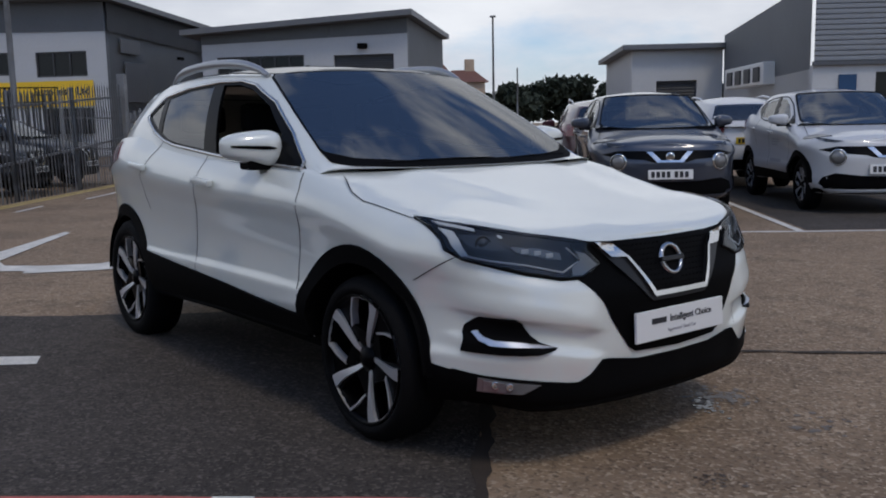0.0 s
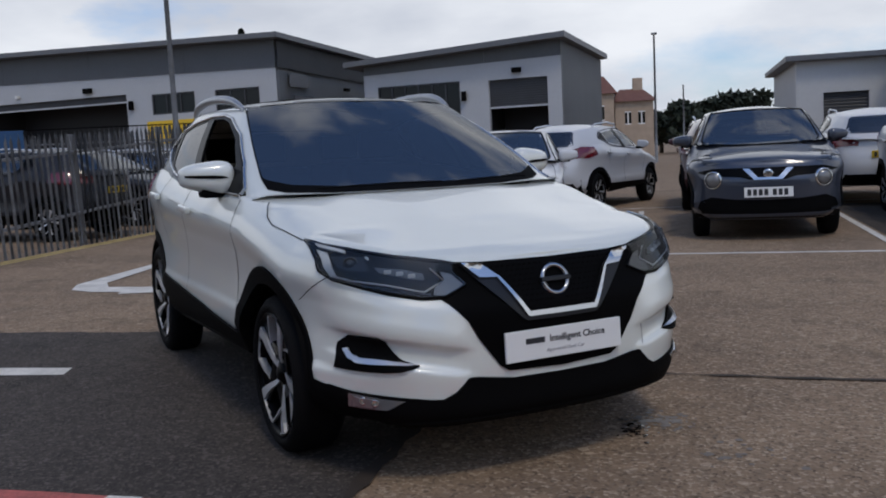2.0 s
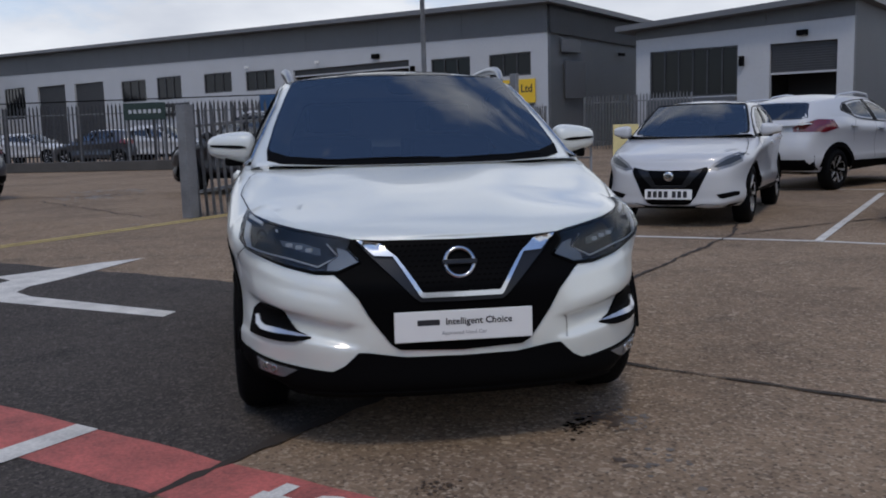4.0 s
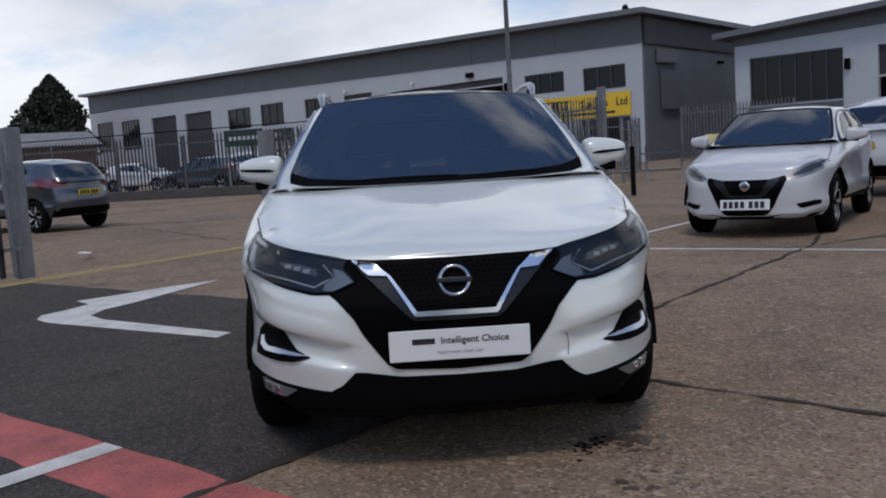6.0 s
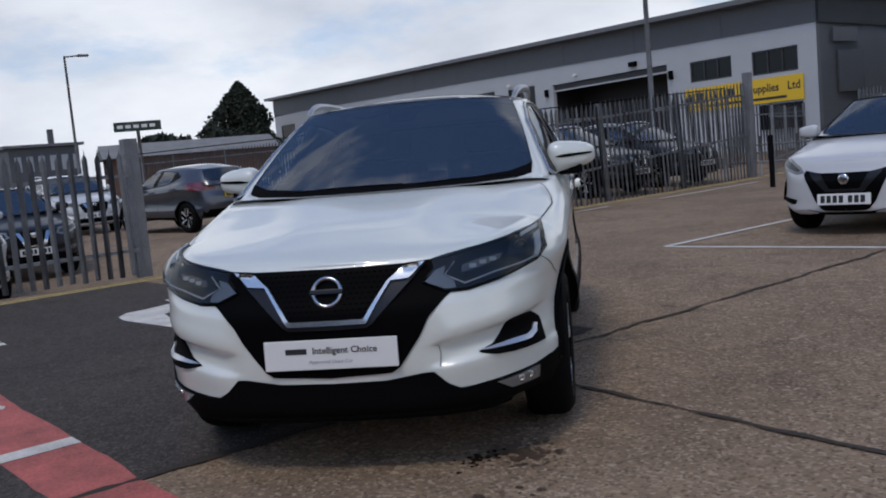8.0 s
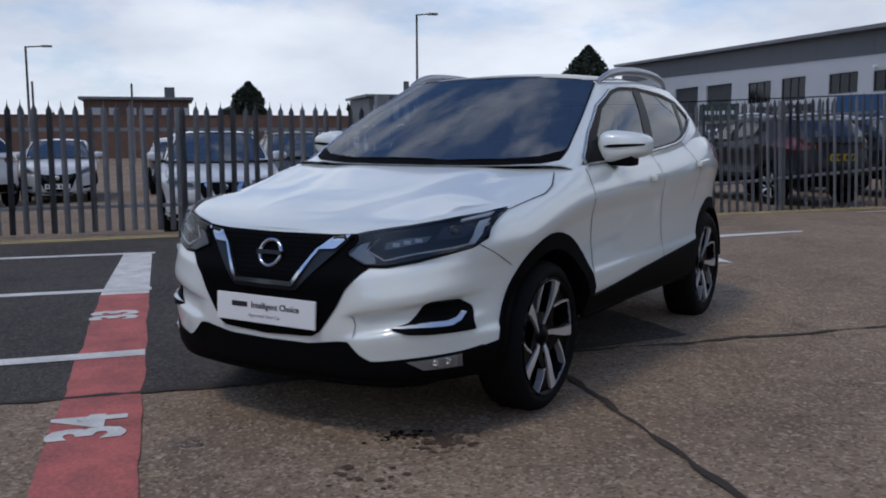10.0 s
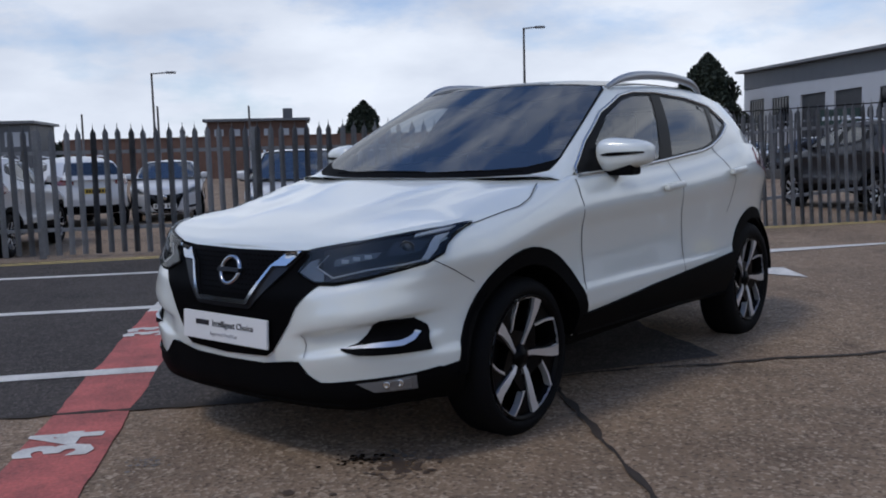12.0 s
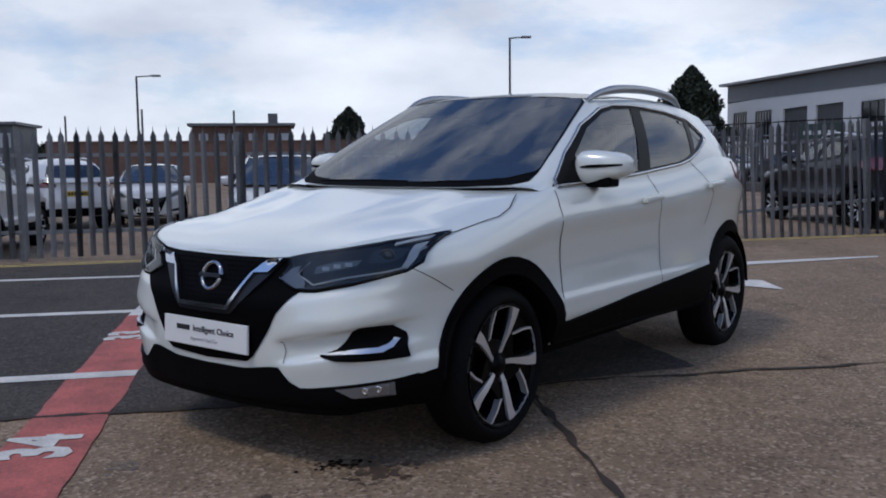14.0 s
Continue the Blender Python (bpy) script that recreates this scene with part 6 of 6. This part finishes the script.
long_block("brick_block", -66, -60.3, -2.0, 4.7, 3.82, BRICK_RED, ROOF_EDGE, "low red brick block with a flat roof", 6)
long_block("brick_block", -64, -58, -26, -12.9, 3.85, CLAD_DARK, ROOF_EDGE, "low grey block with a flat roof", 5)
long_block("brick_block", -66, -59, 16.9, 21.3, 4.1, CLAD_DARK, ROOF_EDGE, "low dark block with a flat roof and pale windows", 6)
tagged(part("roof_tank", boxes((-61.2, -60.5, 3.13, 3.8, 4.0, 4.68), bevel=0.05), CLAD_DARK), "dark tank on the brick block's roof", "tank")
tagged(part("flue", boxes((-59.8, -59.5, 19.6, 19.95, 4.28, 5.25), bevel=0.03), CLAD_DARK), "dark flue on the grey block's roof", "flue")
sg = new("road_sign", None)
sg.matrix_basis = pose(-47.7, 21.2, 0, 0, 0, -20)
bm = bmesh.new()
tube(bm, [(0, 0, 0), (0, 0, 4.2)], 0.1, 8)
part("pole", bm, GALV, sg)
part("board", boxes((0.05, 0.14, -1.29, 1.29, 4.14, 4.68), bevel=0.02), SIGN_GREEN, sg)
part("board_bars", boxes(*[(0.14, 0.15, -1.1 + 0.44 * k, -0.8 + 0.44 * k, 4.32, 4.5) for k in range(5)]), PLATE_WHITE, sg)
tagged(sg, "dark road sign board on a post", "sign")
for x, y in ((-5.9, 17.6),):
    bm = bmesh.new()
    tube(bm, [(0, 0, 0), (0, 0, 0.98), (0, 0, 1.0)], [0.05, 0.05, 0.02], 10)
    o = tagged(part("bollard", bm, PLASTIC), "black steel bollard at the lot's edge", "bollard")
    o.location = (x, y, 0)
bm = bmesh.new()
for z in (0.35, 0.75):
    tube(bm, [(-9.2, 21, z), (-6.6, 21.4, z)], 0.025, 6)
for k in range(4):
    tube(bm, [(-9.2 + k * 0.86, 21 + k * 0.13, 0), (-9.2 + k * 0.86, 21 + k * 0.13, 0.95)], 0.03, 6)
tagged(part("barrier_rail", bm, GALV), "low grey steel barrier rail", "railing")
ab = tagged(part("board_sign", boxes((-0.32, 0.32, -0.02, 0.02, 0.0, 1.15), bevel=0.01), SIGN_CREAM), "yellow pavement board sign", "sign")
ab.matrix_basis = pose(-6.3, 22.8, 0, -12, 0, 20)
tagged(part("brick_wall", boxes((-0.15, 0.15, -10.6, 15.2, 0, 2.62), (-0.2, 0.2, -10.6, 15.2, 2.62, 2.72), bevel=0.02), BRICK_RED), "long low brown brick wall", kind="structure").matrix_basis = pose(-56.5, 0, 0)
# low plinth under the back fence
tagged(part("kerb_wall", boxes((-25.5, 0, -0.15, 0.15, 0, 0.34), bevel=0.03), PLINTH), "low dark weathered concrete plinth", kind="structure").matrix_basis = pose(-12.6, 25.9, 0, 0, 0, 23.55)


# low sheds beyond the back fence
def shed(x, y, w, d, eave, ridge, turn):
    b = new("shed", None)
    b.matrix_basis = pose(x, y, 0, 0, 0, turn)
    part("wall", boxes((0, w, 0, d, 0, eave)), BRICK_RED, b)
    bm = bmesh.new()
    v = [bm.verts.new(p) for p in ((-0.4, -0.4, eave), (w + 0.4, -0.4, eave), (w + 0.4, d / 2, ridge), (-0.4, d / 2, ridge), (-0.4, d + 0.4, eave), (w + 0.4, d + 0.4, eave))]
    for q in ((0, 1, 2, 3), (3, 2, 5, 4), (0, 3, 4), (1, 5, 2), (0, 4, 5, 1)):
        bm.faces.new([v[i] for i in q])
    part("roof", bm, SHED, b, "grey sheet roof")
    return tagged(b, "low shed with a grey sheet roof", "shed", "sheds behind the yard")


shed(-55.8, 22.1, 10.9, 6, 2.9, 3.9, 75)


strip("ground_joint", wander((-16.5, 9.6), (-11.0, 14.2), 0.12, seed=21), 0.06, CRACK, 0.004, "dark cracked joint in the concrete", 0.9)
strip("ground_joint", wander((-13.4, 11.0), (-8.2, 9.4), 0.10, seed=22), 0.03, CRACK, 0.004, "dark cracked joint in the concrete", 0.9)
bm = bmesh.new()
rnd = random.Random(31)
box(bm, -0.09, 0.09, -0.05, 0.05, 0.0, 0.012, bevel=0.004)
for v in bm.verts:
    v.co.z += 0.02 * (noise.noise(v.co * 14) + 0.4) * (v.co.z > 0.006)
litter = tagged(part("paper_litter", bm, PLATE_WHITE), "crumpled white scrap of paper on the concrete", "litter")
litter.matrix_basis = pose(-9.43, 7.71, 0.0, 0, 0, 20)


# parked cars
STYLES = dict(
    suv=dict(size=(1.0, 1.03, 1.02), spec={}, head=HEADLIGHT, grille=[(0, 0.79), (0.28, 0.79), (0.36, 0.76), (0.30, 0.60), (0.26, 0.55), (0, 0.55)],
             lower=[(0, 0.42), (0.45, 0.42), (0.62, 0.36), (0.80, 0.38), (0.80, 0.25), (0, 0.25)], vee=True, plate=0.47, cladding=True),
    compact=dict(size=(0.985, 0.98, 1.035), spec=dict(
        folds=[(0, 0), (1, 0)], plan=[(x, back(y)) for x, y in ((0, -0.85), (0.28, -0.835), (0.50, -0.79), (0.68, -0.69), (0.80, -0.54), (0.87, -0.36), (0.90, -0.1), (0.895, 0.2), (0.875, 0.7), (0.87, 1.4), (0.885, 2.1), (0.90, 2.6),
              (0.86, 3.0), (0.76, 3.22), (0.55, 3.36), (0.3, 3.42), (0, 3.44))],
        nose_top=[(0, 0.86), (0.3, 0.86), (0.55, 0.875), (0.75, 0.90), (0.87, 0.92)], side_top=[(-0.1, 0.95), (0.42, 1.06), (1.35, 1.11), (1.9, 1.16), (2.4, 1.20), (2.8, 1.15), (3.2, 1.08)],
        hood=[(-0.80, 0.86), (-0.72, 0.90), (-0.5, 0.955), (0.0, 1.02), (0.44, 1.08)]),
        head=[(0.52, 0.862), (0.70, 0.882), (0.80, 0.900), (0.75, 0.868), (0.62, 0.842)], grille=[(0, 0.80), (0.60, 0.80), (0.78, 0.76), (0.62, 0.72), (0.30, 0.70), (0.2, 0.67), (0, 0.67)],
        lower=[(0, 0.45), (0.35, 0.46), (0.62, 0.49), (0.74, 0.44), (0.80, 0.30), (0.80, 0.25), (0, 0.25)], vee=True, plate=0.535, cladding=True, round=(0.60, 0.675, 0.092), top_lamp=[(0.60, -0.50), (0.72, -0.46), (0.80, -0.34), (0.845, -0.17), (0.82, -0.10), (0.74, -0.22)]),
    hatch=dict(size=(0.955, 0.965, 0.94), spec=dict(folds=[(0, 0), (1, 0)],
        nose_top=[(0, 0.80), (0.27, 0.80), (0.45, 0.81), (0.62, 0.85), (0.78, 0.885), (0.868, 0.90)],
        hood=[(-0.80, 0.80), (-0.74, 0.835), (-0.6, 0.88), (-0.3, 0.945), (0.0, 1.0), (0.44, 1.06)]),
        head=[(0.435, 0.69), (0.49, 0.755), (0.60, 0.825), (0.72, 0.872), (0.81, 0.905), (0.81, 0.84), (0.77, 0.765), (0.67, 0.712), (0.53, 0.672)],
        grille=[(0, 0.675), (0.26, 0.678), (0.42, 0.715), (0.44, 0.67), (0.37, 0.52), (0.31, 0.38), (0.25, 0.295), (0.20, 0.275), (0, 0.27)],
        lower=[(0, 0.262), (0.25, 0.262), (0.40, 0.29), (0.60, 0.265), (0.80, 0.29), (0.80, 0.23), (0, 0.23)], vee=False, plate=0.40, cladding=False, fog=[(0.53, 0.395), (0.70, 0.425), (0.75, 0.42), (0.75, 0.38), (0.60, 0.345), (0.56, 0.35)]),
    mpv=dict(size=(0.94, 0.97, 0.965), spec=dict(folds=[(0, 0), (1, 0)]), head=HEADLIGHT, grille=[(0, 0.72), (0.3, 0.72), (0.28, 0.62), (0, 0.62)], lower=[(0, 0.40), (0.5, 0.40), (0.6, 0.30), (0, 0.28)], vee=False, plate=0.5, cladding=False))


def parked(name, style, paint, where, label, fine=0.42, group="", decal=False):
    c = STYLES[style]
    sh = Shell({**CROSSOVER, **c["spec"]}, fine, c["size"])
    sx, sy, sz = c["size"]
    car = new(name, None)
    wb, R = 2.42 * sy, 0.335
    holes = [("front", shrink(mirror_poly(SCREEN), 0.03), -1, 1.3), ("side", shrink(GLASS_F, 0.02), 0.3, 1.6), ("side", shrink(GLASS_R, 0.02), 1.3, 2.4), ("back", shrink(mirror_poly(REAR_GLASS), 0.03), 2.5, 4)]
    part("body", sh.body(holes, [(AXLES[0] * sy, R), (wb, R)], 0.375), paint, car)
    part("windscreen", sh.patch("front", mirror_poly(SCREEN), 0.004, 0.01, 0.08), WINDSCREEN, car)
    bd = mirror_poly(SCREEN)
    part("windscreen_border", sh.cord("front", bd + bd[:1], 0.014, 0.0, step=0.08), GLOSS_BLACK, car)
    part("rear_screen", sh.patch("back", mirror_poly(REAR_GLASS), 0.006, 0.012, 0.08), PRIVACY, car)
    part("rear_bumper", sh.patch("back", mirror_poly([(0, 0.50), (0.6, 0.50), (0.72, 0.56), (0.72, 0.33), (0, 0.33)]), 0.006, 0.02, 0.08), PLASTIC, car)
    part("grille", sh.patch("front", mirror_poly(c["grille"]), 0.005, 0.02, 0.05), GLOSS_BLACK, car)
    part("lower_valance", sh.patch("front", mirror_poly(c["lower"]), 0.005, 0.02, 0.06), PLASTIC, car)
    if c["vee"]:
        zg = c["grille"][-1][1]
        zt = c["grille"][0][1]
        v = [(0, zg + 0.022), (0.11, zg + 0.022), (0.205, zt - 0.01), (0.275, zt - 0.01), (0.155, zg), (0, zg)]
    else:
        v = [(0, 0.505), (0.15, 0.505), (0.25, 0.672), (0.37, 0.70), (0.36, 0.66), (0.19, 0.475), (0, 0.475)]
    part("chrome_grille_trim", sh.patch("front", mirror_poly(v), 0.012, 0.02, 0.03), CHROME if c["vee"] else DARK_CHROME, car)
    p, nrm = sh.meet("front", 0, c["grille"][0][1] - 0.065)
    bg = part("badge", lathe(bmesh.new(), [(0.0, 0.010), (0.035, 0.012), (0.052, 0.008), (0.054, 0.0)], 24), CHROME, car)
    bg.matrix_basis = pose(0, p.y - 0.012, p.z, 0, 0, -90)
    p, nrm = sh.meet("front", 0, c["plate"])
    number_plate(car, (0, p.y - 0.022, p.z), -6)
    p, nrm = sh.meet("back", 0, 0.80)
    number_plate(car, (0, p.y + 0.02, p.z), 6, True, 180)

    def sides(s):
        part("headlight", sh.patch("front", [(x * s, z) for x, z in c["head"]], 0.006, 0.02, 0.05), LAMP_CLEAR, car)
        inner = shrink(c["head"], 0.03)
        part("headlight_inner", sh.patch("front", [(x * s, z) for x, z in inner], 0.010, 0.01, 0.05), LAMP_DARK, car)
        if "fog" in c:
            part("fog_recess", sh.patch("front", [(x * s, z) for x, z in c["fog"]], 0.006, 0.02, 0.05), PLASTIC, car)
        if "top_lamp" in c:
            part("bonnet_lamp", sh.patch("top", [(x * s, y) for x, y in c["top_lamp"]], 0.010, 0.02, 0.05), LAMP_CLEAR, car, "clear lamp on top of the wing")
        if "round" in c:
            x, z, r = c["round"]
            q, nrm = sh.meet("front", x * s, z)
            lamp = part("round_lamp", lathe(bmesh.new(), [(0.0, 0.035), (r * 0.5, 0.032), (r * 0.85, 0.018), (r, -0.02)], 28), LAMP_CLEAR, car)
            lamp.matrix_basis = pose(*q, 0, 0, -90 + s * 24)
            ring = part("lamp_ring", lathe(bmesh.new(), [(r * 0.96, 0.02), (r * 1.06, 0.022), (r * 1.12, -0.02)], 28), CHROME, car)
            ring.matrix_basis = lamp.matrix_basis
        for cy in (AXLES[0] * sy, wb):
            lo, hi = (0.365, 0.44) if c["cladding"] else (0.36, 0.375)
            band = [((y * 1.0), z) for y, z in arch_band(0, lo, hi, 8, 174)]
            part("arch_trim", sh.patch("side", [((y + cy) / sy, z / sz) for y, z in band], 0.010, 0.04, 0.06, s), PLASTIC, car)
            liner = bmesh.new()
            sg_ = [(cy + 0.375 * math.cos(a), R + 0.375 * math.sin(a)) for a in np.linspace(radians(2), radians(178), 20)]
            fill(liner, [[(s * 0.4, y, max(z, 0.12)) for y, z in sg_], [(s * 0.84 * sx, y, max(z, 0.12)) for y, z in sg_]])
            fill(liner, [[(s * 0.4, y, max(z, 0.12)) for y, z in sg_], [(s * 0.4, cy, R)] * len(sg_)])
            part("wheel_arch_liner", liner, PLASTIC, car)
            add_wheel(car, (0.83 * sx) - 0.105, cy, R, 0.225, 0.21, s)
        sill = [(0.35, 0.352), (0.36, 0.44), (1.99, 0.46), (2.04, 0.31)] if c["cladding"] else [(0.35, 0.352), (0.36, 0.385), (1.99, 0.37), (2.04, 0.31)]
        part("sill_trim", sh.patch("side", sill, 0.010, 0.03, 0.08, s), PLASTIC, car)
        part("front_window", sh.patch("side", GLASS_F, -0.003, 0.006, 0.08, s), SIDEGLASS, car)
        part("rear_window", sh.patch("side", GLASS_R, -0.003, 0.006, 0.08, s), PRIVACY, car)
        for poly in ([(1.19, 1.08), (1.345, 1.09), (1.51, 1.42), (1.40, 1.425)], [(0.41, 1.04), (0.60, 1.055), (0.64, 1.18), (0.56, 1.13)], [(1.92, 1.165), (2.22, 1.264), (2.10, 1.355), (2.03, 1.365)]):
            part("window_pillar", sh.patch("side", poly, 0.003, 0.012, 0.08, s), GLOSS_BLACK, car)
        part("window_trim", sh.cord("side", DLO + DLO[:1], 0.009, 0.0, s, 0.08), GLOSS_BLACK, car)
        for seam in ([(0.36, 1.02), (0.335, 0.93), (0.40, 0.62), (0.445, 0.445)], [(1.28, 1.075), (1.35, 0.85), (1.362, 0.48)], [(1.88, 1.12), (2.06, 0.95), (1.99, 0.77)]):
            part("panel_gap", sh.line("side", seam, 0.008, 0.002, s), GAP, car)
        part("bonnet_gap", sh.line("top", [(0.78 * s, -0.30), (0.765 * s, -0.05), (0.72 * s, 0.22), (0.62 * s, 0.45)], 0.008, 0.002), GAP, car)
        for hy, hz in ((1.195, 0.953), (2.06, 1.0)):
            q, nrm = sh.meet("side", hy, hz, s)
            h = part("door_handle", boxes((-0.016, 0.016, -0.10, 0.10, -0.017, 0.017), bevel=0.01), paint, car)
            h.matrix_basis = pose(q.x + s * 0.02, q.y, q.z, 3, 0, 0)
        m = part("door_mirror", mirror_shape(s, 0.945 * sx, 0.62 * sy, 1.125 * sz, 0.95), paint, car)
        arm = part("mirror_arm", boxes((-0.09, 0.09, -0.04, 0.04, -0.02, 0.02), bevel=0.01), PLASTIC, m)
        arm.matrix_basis = pose(s * 0.87 * sx, 0.60 * sy, 1.055 * sz)
        tl = [(2.50, 0.98), (2.56, 1.11), (2.83, 1.12), (3.07, 1.06), (3.09, 0.93), (2.78, 0.92)]
        part("tail_lamp", sh.patch("side", tl, 0.007, 0.02, 0.06, s), LAMP_RED, car, "red tail lamp")
        part("tail_lamp", sh.patch("back", [(x * s, z) for x, z in ((0.52, 1.05), (0.74, 1.10), (0.80, 0.98), (0.60, 0.93))], 0.008, 0.02, 0.05), LAMP_RED, car, "red tail lamp")
        if style == "suv":
            bm = bmesh.new()
            tube(bm, [(s * 0.575, 1.10, 1.455 * sz), (s * 0.59, 1.2, 1.51 * sz), (s * 0.618, 1.6, 1.54 * sz), (s * 0.60, 2.1, 1.505 * sz), (s * 0.585, 2.22, 1.455 * sz)], [0.008, 0.017, 0.018, 0.016, 0.008], 8)
            part("roof_rail", bm, ALLOY, car)
    both(sides)
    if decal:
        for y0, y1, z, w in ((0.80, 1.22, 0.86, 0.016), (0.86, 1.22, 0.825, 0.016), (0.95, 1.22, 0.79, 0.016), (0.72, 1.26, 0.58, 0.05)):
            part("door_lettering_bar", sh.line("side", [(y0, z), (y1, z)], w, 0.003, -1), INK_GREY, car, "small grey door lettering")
    part("dashboard", boxes((-0.68 * sx, 0.68 * sx, 0.5, 0.95, 0.6, 1.02 * sz), bevel=0.04), TRIM, car)
    part("cabin_floor", boxes((-0.70 * sx, 0.70 * sx, 0.5, 2.65 * sy, 0.36, 0.42)), TRIM, car)
    for x, y in ((-0.35, 1.28), (0.35, 1.28), (-0.36, 1.95), (0.36, 1.95)):
        seat(car, x * sx, y, TRIM)
    car.matrix_basis = where
    return tagged(car, label, "car", group)


hero, hero_shell = crossover("crossover_car", 1.0, PAINT_WHITE, hero=True, open_window=True)
hero.matrix_basis = CAR
tagged(hero, "pearl white family crossover with two-tone alloy wheels, driver's window open", "car")
hb = parked("hatchback_car", "hatch", PAINT_SOLID, pose(-0.94, 11.42, 0, 0, 0, 7), "white hatchback parked in a marked bay")
parked("compact_crossover_car", "compact", PAINT_SLATE, pose(2.24, 11.88, 0, 0, 0, 0), "dark grey compact crossover with round lamps")
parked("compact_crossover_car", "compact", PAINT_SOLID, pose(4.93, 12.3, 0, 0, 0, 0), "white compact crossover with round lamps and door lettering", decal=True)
w2 = parked("family_crossover_car", "suv", PAINT_SOLID, pose(-0.16, 19.2, 0, 0, 0, 162), "white crossover parked with its tail towards the yard")
copy_thing(w2, pose(4.38, 18.9, 0, 0, 0, 180))
parked("family_crossover_car", "suv", PAINT_RED, pose(2.1, 18.6, 0, 0, 0, 180), "dark red car behind the parked rows")
copy_thing(w2, pose(-4.0, 21.6, 0, 0, 0, -90))
nt = parked("small_mpv_car", "mpv", PAINT_GREY, pose(-17.43, 10.06, 0, 0, 0, 280), "dark grey hatchback standing in the lane")
w3 = copy_thing(w2, pose(-9.4, 3.9, -0.25, 0, 0, 90))
w3["label"] = "white crossover parked behind the palisade fence"
for x, y, r in ((-20.2, 9.2, 90), (-12.6, -1.2, -92), (-18.6, -1.9, -62)):
    k = copy_thing(w2, pose(x, y, -0.25 if y < 6 else 0, 0, 0, r))
    k["label"] = "white crossover parked behind the palisade fence"
d1 = parked("dark_crossover_car", "suv", PAINT_BLACK, pose(-11.3, 13.8, 0, 0, 0, -90), "black crossover parked behind the palisade fence")
copy_thing(d1, pose(-9.3, 16.8, 0, 0, 0, 92))
copy_thing(d1, pose(-9.5, 19.4, 0, 0, 0, 90))
copy_thing(d1, pose(-12.6, 5.75, -0.25, 0, 0, 91))
copy_thing(nt, pose(-22.5, 3.4, -0.25, 0, 0, -88))
for car, x, y, r in ((nt, -30, 23.5, -70), (w2, -25.5, 25.5, 110), (nt, -21, 27.6, -70), (w2, -35, 21.5, 110), (w2, -39.5, 20.0, 60), (hb, -35.5, 26.2, 115)):
    k = copy_thing(car, pose(x, y, 0, 0, 0, r))
    k["label"] = "white car parked beyond the back fence" if car is not nt else "dark grey hatchback parked beyond the back fence"
hb2 = copy_thing(hb, pose(-18.1, 0.75, -0.25, 0, 0, 94))
hb2["label"] = "white hatchback parked behind the palisade fence"
